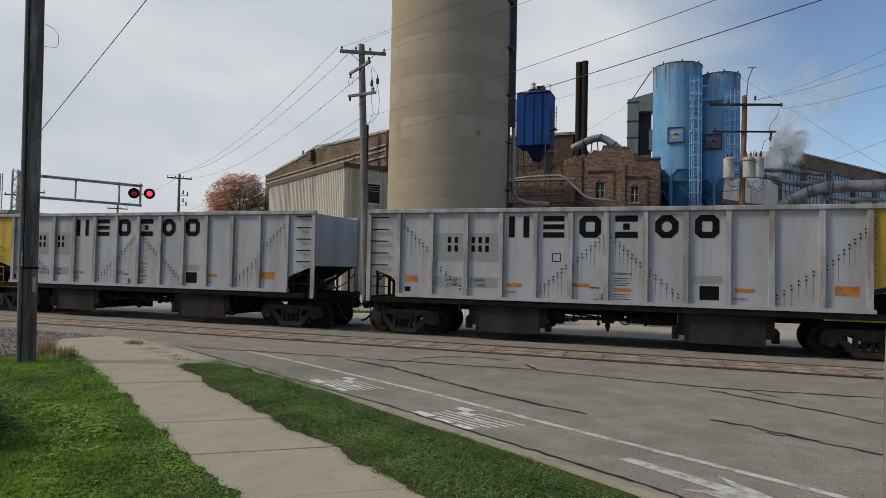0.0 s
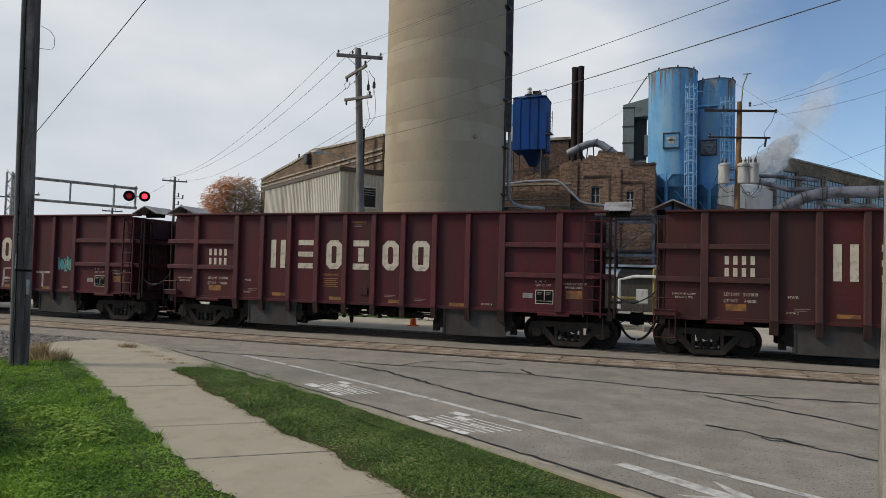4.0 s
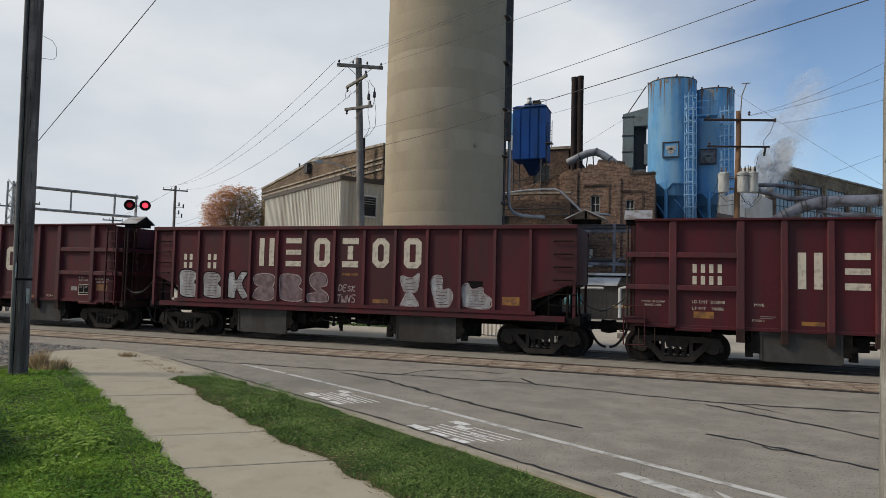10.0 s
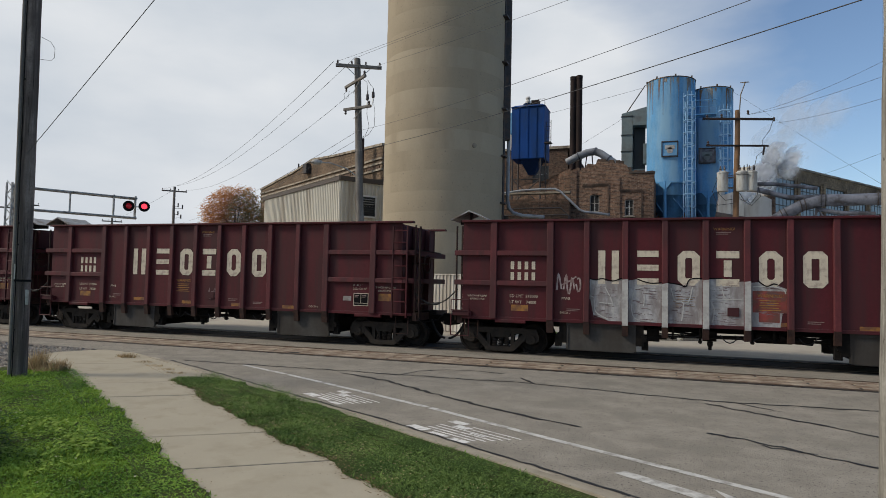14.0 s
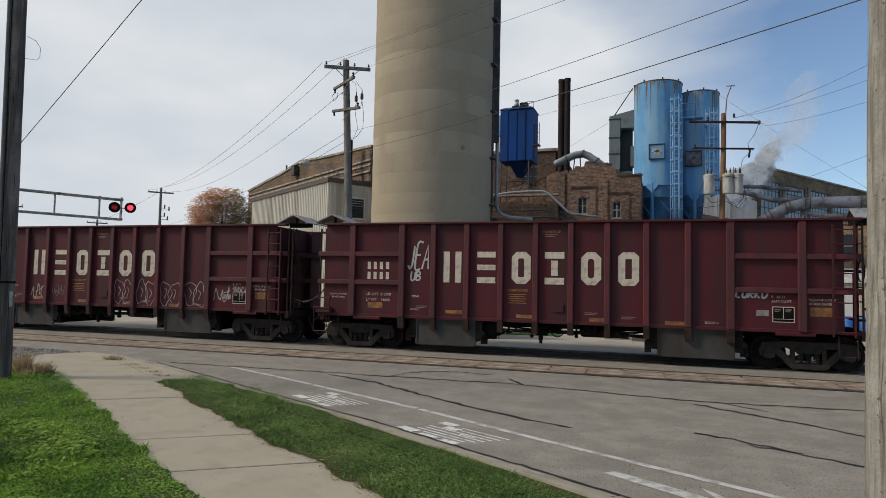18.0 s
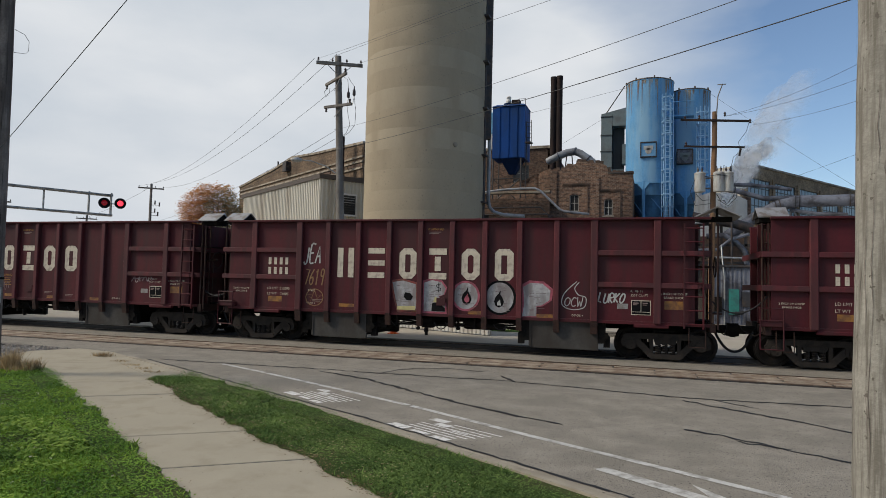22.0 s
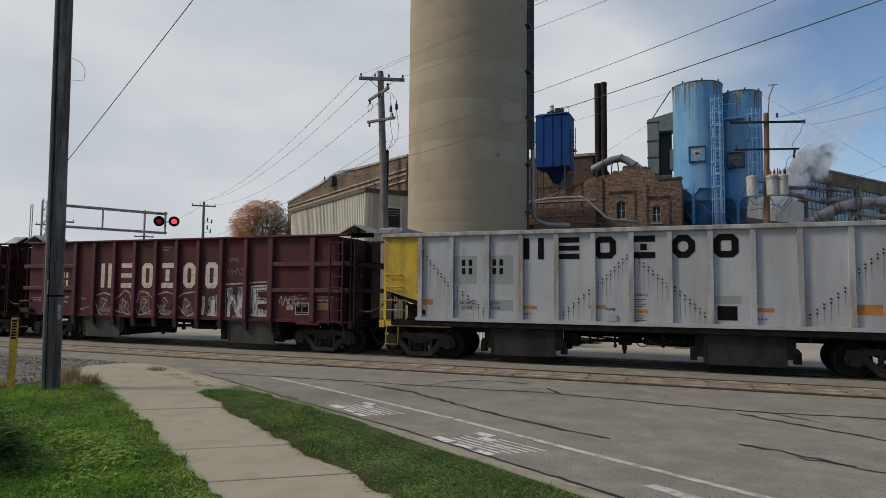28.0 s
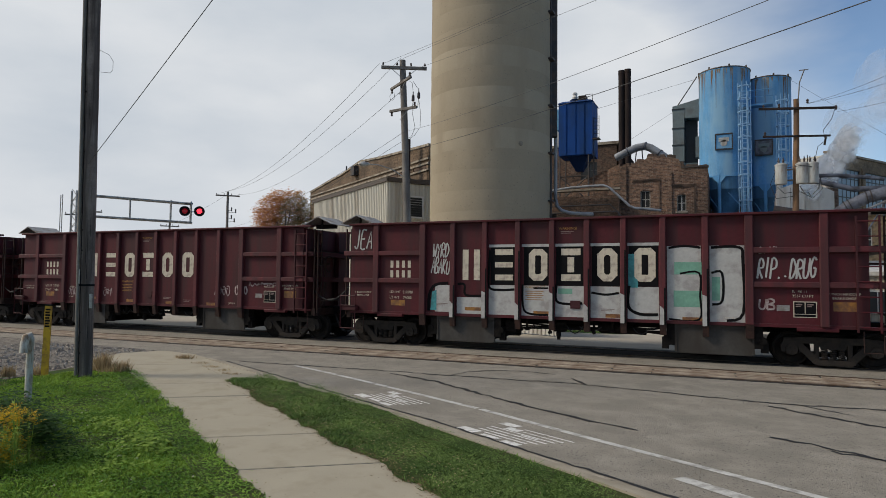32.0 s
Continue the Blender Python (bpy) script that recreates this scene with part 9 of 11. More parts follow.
for i, (x0, x1, z1, z0) in enumerate(((2.95, 3.42, 1.9, 1.1), (3.66, 4.43, 1.55, 1.05), (4.66, 5.45, 1.92, 1.05), (5.65, 6.44, 1.92, 1.05), (6.62, 7.42, 1.92, 1.05), (7.60, 8.38, 1.92, 1.05), (8.58, 9.38, 1.92, 1.05), (9.58, 10.41, 3.0, 1.05), (10.61, 11.42, 3.0, 1.05), (4.66, 5.45, 3.10, 3.02), (5.65, 6.44, 3.10, 3.02), (6.62, 7.42, 3.10, 3.02), (7.60, 8.38, 3.10, 3.02), (8.58, 9.38, 3.10, 3.02))):
    spray(cars[22], [("poly", [(x0, z0), (x1, z0), (x1, z1), (x0, z1)])], "spray_white", lift=0.003, label="white graffiti fill")
blk = []
for i, x in enumerate([3.84, 4.85, 5.86, 6.79, 7.78, 8.76]):
    if i:
        blk.append(("poly", [(x - 0.14, 1.93), (x + 0.60, 1.93), (x + 0.60, 3.02), (x - 0.14, 3.02)]))
blk += [("line", smooth_line(q), w) for q, w in (([(2.74, 1.12), (2.76, 1.6), (2.95, 1.9), (3.38, 1.96)], 0.09), ([(2.78, 1.5), (3.0, 1.5)], 0.05), ([(3.68, 1.94), (3.9, 1.92), (3.94, 1.62), (4.42, 1.60)], 0.07), ([(4.7, 2.94), (4.66, 2.3), (4.68, 1.85), (5.0, 1.78), (5.44, 1.8)], 0.07),
        ([(5.68, 1.95), (5.70, 1.3), (5.9, 1.12), (6.42, 1.1)], 0.06), ([(6.0, 1.85), (6.42, 1.85)], 0.05), ([(6.66, 1.95), (6.66, 1.5), (7.05, 1.42), (7.38, 1.45)], 0.07), ([(7.62, 1.75), (8.0, 1.7), (8.36, 1.75)], 0.06), ([(8.62, 1.95), (8.6, 1.4), (8.9, 1.2), (9.36, 1.2)], 0.08),
        ([(9.62, 2.95), (10.0, 3.0), (10.4, 2.95)], 0.06), ([(9.62, 1.1), (10.35, 1.1), (10.38, 1.7), (10.36, 2.3), (9.9, 2.28)], 0.05), ([(10.65, 2.95), (11.3, 2.95), (11.38, 2.6), (11.38, 1.3), (11.0, 1.1)], 0.07), ([(10.65, 2.3), (10.9, 2.3), (10.9, 1.6), (10.66, 1.5)], 0.06))]
# the piece runs across the posts too; their shadow is painted as black right edges
for i, x in enumerate(POSTS[2:10]):
    spray(cars[22], [("poly", [(x - 0.077, 0.95), (x + 0.03, 0.95), (x + 0.03, 1.35 + 0.35 * (i % 2)), (x - 0.077, 1.45 + 0.30 * (i % 2))])], "spray_white", YS, 0.004)
    spray(cars[22], [("poly", [(x + 0.03, 0.95), (x + 0.077, 0.95), (x + 0.077, 1.9 + 0.5 * (i % 3)), (x + 0.03, 1.9 + 0.5 * (i % 3))])], "spray_black", YS, 0.004)
spray(cars[22], blk, "spray_black", lift=0.0045, label="black graffiti outline")
spray(cars[22], [("poly", [(9.76, 2.26), (10.42, 2.26), (10.42, 2.58), (9.76, 2.58)]), ("poly", [(9.74, 1.42), (10.42, 1.42), (10.42, 1.84), (9.74, 1.84)]), ("poly", [(6.7, 1.7), (7.1, 1.7), (7.1, 1.85), (6.7, 1.85)]), ("poly", [(10.66, 1.6), (10.85, 1.6), (10.85, 2.2), (10.66, 2.2)])], "spray_green", lift=0.006, label="green graffiti fill")
spray(cars[22], [("poly", [(2.8, 1.15), (3.0, 1.15), (3.0, 1.75), (2.85, 1.7)]), ("poly", [(8.6, 1.9), (8.85, 1.9), (8.85, 2.8), (8.6, 2.8)])], "spray_teal", lift=0.006)
tag(23, 10.3, 1.4, 0.7, 0.4, "spray_pale", 4, 0.035)
tag(23, 11.2, 1.4, 0.6, 0.45, "spray_pale", 3, 0.05)
tag(23, 11.8, 1.78, 1.2, 0.12, "spray_pale", 7, 0.03)
for x in (2.75, 3.7, 4.75):
    tag(23, x, 1.3, 0.5, 0.35, "spray_pale", 3, 0.03)
tag(8, 4.0, 1.2, 0.4, 0.3, "spray_lilac", 3, 0.02)
tag(8, 7.8, 1.5, 0.5, 0.3, "spray_lilac", 3, 0.02)
tag(8, 3.9, 1.35, 0.5, 0.35, "spray_lilac", 3, 0.03)

# words that can be read, in quick capitals
rt = random.Random(77)
def word(k, text, x0, z0, x1, z1, material="spray_white", t=0.035, lean=0.12, y=YS + 0.115):
    spray(cars[k], written(rt, text, x0, z0, x1 - x0, z1 - z0, t, lean), material, y, 0.009, label="hand-sprayed word in loose capitals")
word(22, "2017", 11.73, 2.80, 12.16, 2.95, t=0.025)
word(22, "RIP..DRUG", 11.73, 2.18, 13.0, 2.66, t=0.045)
word(22, "UB", 11.74, 1.40, 12.12, 1.67, "spray_pale", 0.045)
word(22, "WYRD", 2.88, 2.74, 3.42, 3.15, t=0.04)
word(22, "ABAKU", 2.84, 2.24, 3.44, 2.68, t=0.04)
word(22, "JEA", 0.14, 3.04, 0.80, 3.62, t=0.05)
word(12, "JEA", 2.76, 2.42, 3.44, 3.18, t=0.06)
word(12, "UB", 2.83, 2.10, 3.17, 2.37, t=0.05)
word(12, "LURKO", 11.66, 1.82, 12.40, 2.02, t=0.05, lean=0.25)
word(15, "LURKO", 11.64, 1.53, 12.34, 1.80, t=0.04, lean=0.25)
word(15, "JEA", 2.70, 2.46, 3.30, 3.05, t=0.05)
word(15, "7619", 2.74, 1.80, 3.42, 2.32, "spray_ochre", 0.04)
spray(cars[15], [("line", [(3.08 + 0.30 * math.cos(a / 12 * 6.283), 1.42 + 0.26 * math.sin(a / 12 * 6.283)) for a in range(13)], 0.025), ("line", [(3.08 + 0.27 * math.cos(1.571 + a * 2.513), 1.42 + 0.23 * math.sin(1.571 + a * 2.513)) for a in range(6)], 0.02)], "spray_ochre", label="ochre ring round a drawn star")
spray(cars[15], [("line", smooth_line([(11.05, 2.08), (10.72, 1.75), (10.66, 1.45), (10.9, 1.32), (11.25, 1.38), (11.3, 1.65), (11.1, 1.72), (11.0, 1.9), (11.12, 2.06)]), 0.025)] + written(rt, "OCW", 10.74, 1.40, 0.5, 0.24, 0.025), "spray_white", label="thin white flame and letters")
word(21, "IM'S ALL MHE", 11.70, 1.93, 12.92, 2.07, "spray_pale", 0.024)
word(21, "COAMG", 11.86, 1.74, 12.55, 1.88, "spray_pale", 0.024)
word(21, "JSE", 12.46, 3.46, 12.94, 3.66, t=0.035)
word(21, "CHM", 12.40, 3.20, 12.98, 3.44, t=0.04)
word(21, "3019", 12.36, 3.02, 12.80, 3.18, t=0.03)
word(21, "R", 4.86, 1.62, 5.20, 2.0, t=0.045)
spray(cars[21], [("line", smooth_line([(4.83, 1.72), (5.1, 1.74), (5.4, 1.70)]), 0.04), ("line", [(5.14, 1.92), (5.12, 1.54)], 0.04)], "spray_white")
spray(cars[21], [("line", smooth_line([(2.82, 1.70), (2.95, 1.62), (2.84, 1.46), (3.02, 1.38), (3.0, 1.62), (3.2, 1.60), (3.12, 1.34), (3.28, 1.26), (3.42, 1.40), (3.30, 1.48), (3.44, 1.52)]), 0.035)], "spray_white", label="white looping tag")
spray(cars[21], [("line", smooth_line([(4.2 + 0.10 * math.cos(a) + 0.22 * math.cos(a) * abs(math.sin(2 * a)), 1.66 + 0.08 * math.sin(a) + 0.24 * math.sin(a) * abs(math.sin(2 * a))) for a in [i * 0.2618 for i in range(25)]], 2), 0.014)], "spray_lilac", label="thin chalk flower")
word(14, "MUSE", 11.66, 1.38, 12.26, 1.74, "spray_lime", 0.045)
word(14, "STK", 10.66, 1.34, 11.30, 1.80, "spray_pale", 0.035)
spray(cars[14], [("line", [(10.72, 1.24), (11.2, 1.28)], 0.04), ("line", [(10.85, 1.14), (11.16, 1.17)], 0.035), ("line", [(10.98, 1.16), (10.96, 1.02)], 0.03)], "spray_pale")
word(14, "PICKLE", 10.64, 1.85, 11.36, 1.97, "fine_pale", 0.014)
word(14, "HDF", 2.80, 1.66, 3.46, 2.30, "spray_white", 0.07)
word(9, "JEA.", 11.74, 2.10, 12.60, 2.64, t=0.055)
word(9, "NOFISE", 10.66, 1.48, 11.30, 1.68, "fine_pale", 0.014)
word(7, "DESK", 7.16, 1.66, 7.76, 1.84, "spray_pale", 0.03, y=hy)
word(7, "TWNS", 7.10, 1.30, 7.76, 1.54, "spray_pale", 0.03, y=hy)
word(18, "ACUSE", 8.66, 1.28, 9.36, 1.62, t=0.04, lean=0.3)
word(18, "17", 9.18, 1.74, 9.38, 1.93, t=0.025)
word(11, "COGNZ", 6.66, 1.66, 7.36, 2.06, t=0.035)
word(11, "NGC", 6.66, 1.30, 7.0, 1.52, t=0.025)
word(11, "MWU", 7.1, 1.22, 7.42, 1.46, t=0.025)
word(16, "TGC", 1.20, 1.12, 2.05, 1.40, "spray_pale", 0.022)
word(16, "GARS", 1.10, 1.44, 2.30, 1.84, "spray_pale", 0.022)
word(16, "SAPK", 3.68, 1.40, 4.44, 1.80, "fine_pale", 0.02)
word(4, "INS", 3.74, 1.50, 4.28, 1.72, "spray_pale", 0.022)
spray(cars[4], [("line", [(3.92, 1.70), (4.04, 2.0)], 0.022), ("line", smooth_line([(3.74, 1.58), (3.82, 1.50), (3.9, 1.6), (3.80, 1.66), (3.74, 1.58)]), 0.02)], "spray_pale")
spray(cars[2], [("line", smooth_line([(11.08 + 0.22 * math.cos(a), 2.95 + 0.23 * math.sin(a)) for a in [i * 0.524 for i in range(13)]], 2), 0.025), ("line", smooth_line([(10.98, 3.0), (11.08, 3.08), (11.2, 3.06), (11.24, 2.98)]), 0.02), ("line", [(10.98, 2.88), (11.04, 2.88)], 0.025), ("line", [(11.1, 2.89), (11.16, 2.89)], 0.025)], "spray_pale", label="small chalk doodle")
spray(cars[2], [("line", smooth_line([(8.98 + 0.19 * math.cos(a), 1.78 + 0.15 * math.sin(a)) for a in [i * 0.524 for i in range(13)]], 2), 0.025), ("line", [(8.90, 1.22), (8.92, 1.5), (9.16, 1.48), (9.2, 1.36), (8.95, 1.36), (9.22, 1.22)], 0.022)], "spray_lilac", label="small chalk doodle")

# ---- poles and wires ----
def pole_mesh(p0, p1, r0, r1, n=20, seg=14, wob=0.01, seed=1):
    rnd = random.Random(seed)
    p0, p1 = Vector(p0), Vector(p1)
    pts = [p0.lerp(p1, i / seg) + Vector((rnd.uniform(-wob, wob), rnd.uniform(-wob, wob), 0)) for i in range(seg + 1)]
    return MB().tube(pts, [r0 + (r1 - r0) * i / seg for i in range(seg + 1)], n)

near_pole = thing("utility_pole", pose(1.218, 4.118, 0), "bare grey weathered wooden pole close to the footpath", "utility pole")
part("shaft", pole_mesh((0, 0, -0.1), (0.16, 0.02, 9.5), 0.195, 0.15, 36, 24, 0.004), M["wood_grey"], near_pole, smooth=True)
ck = MB()
rk = random.Random(4)
for i in range(48):
    a_ = rk.uniform(math.pi * 0.75, math.pi * 1.75)
    z = rk.uniform(0.6, 5.0)
    ln = rk.uniform(0.25, 0.9)
    r_ = 0.1945 - 0.0047 * z
    ck.ribbon([(0.0168 * (z + ln * f) + math.cos(a_ + 0.04 * math.sin(f * 9)) * (r_ + 0.001), 0.002 * z + math.sin(a_ + 0.04 * math.sin(f * 9)) * (r_ + 0.001), z + ln * f) for f in (0, 0.25, 0.5, 0.75, 1)],
              [0.0006, 0.0028, 0.0034, 0.0024, 0.0006], (math.cos(a_), math.sin(a_), 0))
tagged(part("drying_crack", ck, M["wood_dark"], near_pole, "dark drying cracks"), kind="stuff")

left_pole = thing("utility_pole", pose(-11.613, 8.495, 0), "dark creosoted wooden pole with a band and small tag", "utility pole")
part("shaft", pole_mesh((0, 0, -0.1), (-0.117, -0.105, 12.5), 0.142, 0.128, 28, 18, 0.004, 3), M["wood_dark"], left_pole, smooth=True)
part("band", MB().lathe([(0.135, 1.85), (0.148, 1.85), (0.148, 1.89), (0.135, 1.89)], 28, Matrix.Translation((-0.018, -0.016, 0))), M["black"], left_pole)
part("number_tag", MB().box(0.08, 0.155, -0.095, -0.080, 1.42, 1.70, pose(-0.015, -0.014, 0, 0, 0, 30)), M["aluminium"], left_pole, "small pale metal tag")
part("number_tag", MB().box(-0.085, -0.065, -0.150, -0.138, 1.90, 2.18, pose(-0.018, -0.017, 0, 0, 0, 30)), M["aluminium"], left_pole)
part("cable_guard", MB().tube([(-0.052 - 0.0094 * z, -0.142 - 0.0084 * z, z) for z in (0, 2.1, 4.2, 6.3, 8.4, 12.3)], 0.036, 12), M["pole_far"], left_pole, "grey moulding over a cable", True)
part("ground_wire", MB().tube([(0.02 - 0.0094 * z, -0.146 - 0.0084 * z, z) for z in (0, 5, 9, 12.3)], 0.008, 5), M["black"], left_pole)
for k in range(18):
    z, a_ = 0.5 + 0.33 * k + rk.uniform(-0.1, 0.1), rk.uniform(-1.5, -0.2)
    q_ = [(-0.0094 * (z + d_) + math.cos(a_) * 0.1425, -0.0084 * (z + d_) + math.sin(a_) * 0.1425, z + d_) for d_ in (0, 0.15, 0.3, 0.45)]
    tagged(part("drying_check", MB().ribbon(q_, [0.001, 0.006, 0.006, 0.001], (math.cos(a_), math.sin(a_), 0)), M["black"], left_pole), kind="stuff")
part("wire_loop", MB().tube([(0.025, 0.06, 6.16), (0.135, 0.215, 6.17), (0.16, 0.25, 6.25), (0.16, 0.25, 6.42), (0.115, 0.19, 6.54), (0.025, 0.06, 6.60)], 0.0045, 4), M["cable"], left_pole)
for z in (0.55, 0.95, 2.55, 2.95, 4.5, 5.7):
    part("bolt", MB().cyl((0.03 - 0.0094 * z, -0.15 - 0.0084 * z, z), (0.03 - 0.0094 * z, -0.11 - 0.0084 * z, z), 0.016, n=6), M["black"], left_pole)

def crossarm(parent, c, d, ln, z, mat_name="pole_far", braces=True, pins=4):
    d = Vector((*d, 0)).normalized()
    q = Matrix.Translation((c[0], c[1], z)) @ Matrix.Rotation(math.atan2(d.y, d.x), 4, "Z")
    part("crossarm", MB().box(-ln / 2, ln / 2, -0.24, -0.10, -0.085, 0.085, q, c=0.012), M[mat_name], parent)
    for i in range(pins):
        x = -ln / 2 + 0.1 + (ln - 0.2) * i / max(1, pins - 1)
        if abs(x) < 0.15:
            x += 0.25
        part("insulator", MB().lathe([(0.018, 0.06), (0.018, 0.14), (0.05, 0.15), (0.06, 0.20), (0.035, 0.23), (0.05, 0.26), (0.02, 0.30)], 10, q @ Matrix.Translation((x, -0.145, 0))), M["insulator"], parent)
    if braces:
        b = MB()
        for s in (-1, 1):
            p0, p1 = q @ Vector((s * ln * 0.28, -0.2, -0.05)), q @ Vector((s * 0.05, -0.16, -0.6))
            b.cyl(p0, p1, 0.018, n=5)
        part("brace", b, M["galv"], parent)

up = thing("utility_pole", pose(-15.98, 29.9, 0), "grey wooden power pole with crossarm, cutouts and street lamp", "utility pole")
part("shaft", pole_mesh((0.3, 0.15, 0), (-0.25, -0.08, 13.95), 0.235, 0.165, 16, 14, 0.008, 5), M["pole_far"], up, smooth=True)
ad = (2.07, 1.13)
crossarm(up, (-0.2, 0, 0), ad, 2.45, 13.5)
# two lower arms set askew, with their insulators, cutouts and leads
def low_arm(z, dx, dy, a0, a1):
    d = Vector((dx, dy, 0)).normalized()
    q = Matrix.Translation((-0.30, -0.05, z)) @ Matrix.Rotation(math.atan2(d.y, d.x), 4, "Z")
    part("crossarm", MB().box(a0, a1, -0.26, -0.14, -0.07, 0.07, q, c=0.012), M["pole_far"], up)
    for a, sz in ((a0 + 0.12, -1), (a1 - 0.12, 1)):
        part("insulator", MB().lathe([(0.02, 0.0), (0.07, 0.06), (0.04, 0.12), (0.07, 0.18), (0.02, 0.25)], 8, q @ Matrix.Translation((a, -0.20, 0.05 if sz > 0 else -0.28))), M["insulator"], up)
    part("brace", MB().cyl(q @ Vector((a1 * 0.55, -0.2, -0.06)), q @ Vector((0.02, -0.16, -0.55)), 0.016, n=5), M["galv"], up)
low_arm(12.60, 0.80, -0.60, -0.95, 1.55)
low_arm(11.20, 0.98, -0.15, -0.62, 1.15)
for x, y, z in ((0.46, -0.15, 11.85), (0.82, -0.20, 11.93)):
    part("cutout_fuse", MB().lathe([(0.03, 0), (0.085, 0.06), (0.075, 0.30), (0.03, 0.38), (0.02, 0.55)], 10, Matrix.Translation((x, y, z - 0.25))), M["insulator"], up)
    part("fuse_bracket", MB().cyl((x, y, z - 0.25), (x - 0.05, y - 0.05, 11.20), 0.022, n=5), M["galv"], up)
part("jumper_wire", MB().tube([(0.46, -0.15, 12.1), (0.40, -0.15, 12.6), (0.20, -0.2, 12.75)], 0.012, 4), M["cable"], up)
part("jumper_wire", MB().tube([(0.46, -0.15, 11.6), (0.42, -0.1, 10.9), (0.52, 0, 10.2), (0.3, 0, 9.75), (-0.02, 0, 9.6)], 0.012, 4), M["cable"], up)
part("jumper_wire", MB().tube([(0.82, -0.2, 11.7), (0.90, -0.1, 10.9), (0.82, 0, 10.2), (0.5, 0, 9.8), (-0.02, 0, 9.5)], 0.012, 4), M["cable"], up)
part("jumper_wire", MB().tube([(-0.95, 0.1, 12.35), (-1.12, 0.1, 12.15), (-1.05, 0.1, 11.85), (-0.85, 0.1, 11.95), (-0.8, 0.1, 12.3)], 0.012, 4), M["cable"], up)
part("jumper_wire", MB().tube([(0.62, -0.5, 12.6), (0.72, -0.3, 12.35), (0.80, -0.2, 12.25)], 0.012, 4), M["cable"], up)
part("lamp_arm", MB().tube([(0.05, 0, 7.45), (-0.6, -0.35, 7.95), (-1.3, -0.75, 8.2), (-1.85, -1.05, 8.22)], 0.03, 6), M["galv"], up, smooth=True)
part("lamp_head", MB().lathe([(0.03, -0.32), (0.12, -0.2), (0.15, 0.0), (0.11, 0.2), (0.03, 0.3)], 12, Matrix.Translation((-1.95, -1.1, 8.22)) @ Matrix.Rotation(radians(90), 4, "Y") @ Matrix.Rotation(radians(-28), 4, "X")), M["aluminium"], up, "pale street lamp head", True)

tp = thing("transformer_pole", pose(2.86, 35.85, 0), "brown power pole with two crossarms and three grey transformers", "utility pole")
part("shaft", pole_mesh((-0.12, 0, 0), (0.08, 0, 11.3), 0.17, 0.125, 16, 12, 0.008, 7), M["wood_mid"], tp, smooth=True)
part("crossarm", MB().box(-1.65, 1.68, -0.24, -0.12, -0.05, 0.05, pose(0.02, 0, 10.8, 0, 4.5, 0)), M["stack"], tp)
part("crossarm", MB().box(-1.45, 1.5, -0.24, -0.12, -0.04, 0.04, pose(0, 0, 9.4, 0, 3.5, 0)), M["stack"], tp)
for x, z in ((-1.4, 10.95), (-0.7, 10.95), (0.55, 11.05), (1.75, 10.6), (-1.35, 9.55), (1.3, 9.2)):
    part("insulator", MB().lathe([(0.02, -0.05), (0.07, 0.0), (0.035, 0.05), (0.07, 0.10), (0.02, 0.18)], 8, Matrix.Translation((x, -0.18, z))), M["insulator"], tp)
for x in (-0.70, 0.26, 0.74):
    can = new("transformer_can")
    can.parent = tp
    can.location = (x * 0.95, -0.32 + (0.1 if x > 0.5 else 0), 7.5)
    part("tank", MB().lathe([(0.05, -0.52), (0.25, -0.50), (0.27, -0.45), (0.27, 0.42), (0.29, 0.42), (0.29, 0.48), (0.2, 0.54), (0.03, 0.56)], 18), M["can"], can, smooth=True)
    for dx in (-0.1, 0.1):
        part("bushing", MB().lathe([(0.03, 0.5), (0.06, 0.56), (0.04, 0.62), (0.06, 0.68), (0.03, 0.76), (0.015, 0.85)], 8, Matrix.Translation((dx, 0, 0))), M["insulator"], can)
part("mast", MB().tube([(0.15, -0.1, 11.1), (0.22, -0.1, 12.1), (0.45, -0.1, 12.75)], 0.03, 5).box(0.2, 0.62, -0.12, -0.08, 12.7, 12.74), M["pole_far"], tp)
part("jumper_wire", MB().tube([(1.7, -0.2, 10.6), (1.55, -0.2, 10.1), (1.2, -0.2, 9.6), (1.25, -0.2, 9.2)], 0.016, 4), M["cable"], tp)
part("jumper_wire", MB().tube([(1.3, -0.2, 9.1), (0.95, -0.25, 8.8), (0.8, -0.3, 8.1)], 0.016, 4), M["cable"], tp)
part("jumper_wire", MB().tube([(-0.9, -0.4, 7.7), (-1.15, -0.3, 7.0), (-0.9, -0.3, 6.3), (-0.1, -0.2, 6.4)], 0.018, 4), M["cable"], tp)
part("jumper_wire", MB().tube([(1.0, -0.3, 7.4), (1.1, -0.3, 6.7), (0.7, -0.3, 6.25), (0.2, -0.2, 6.6)], 0.02, 4), M["cable"], tp)
part("can_yoke", MB().box(-0.95, 0.95, -0.10, -0.02, 7.72, 7.80).box(-0.95, 0.95, -0.10, -0.02, 7.18, 7.26), M["pole_far"], tp)
part("fuse_holder", MB().cyl((1.28, -0.2, 9.16), (1.24, -0.2, 8.86), 0.05, n=6), M["stack"], tp)
part("fuse_holder", MB().cyl((0.82, -0.25, 8.0), (0.82, -0.25, 8.25), 0.05, n=6), M["stack"], tp)
part("fuse_holder", MB().cyl((0.5, -0.25, 8.05), (0.5, -0.25, 8.4), 0.02, n=5), M["stack"], tp)
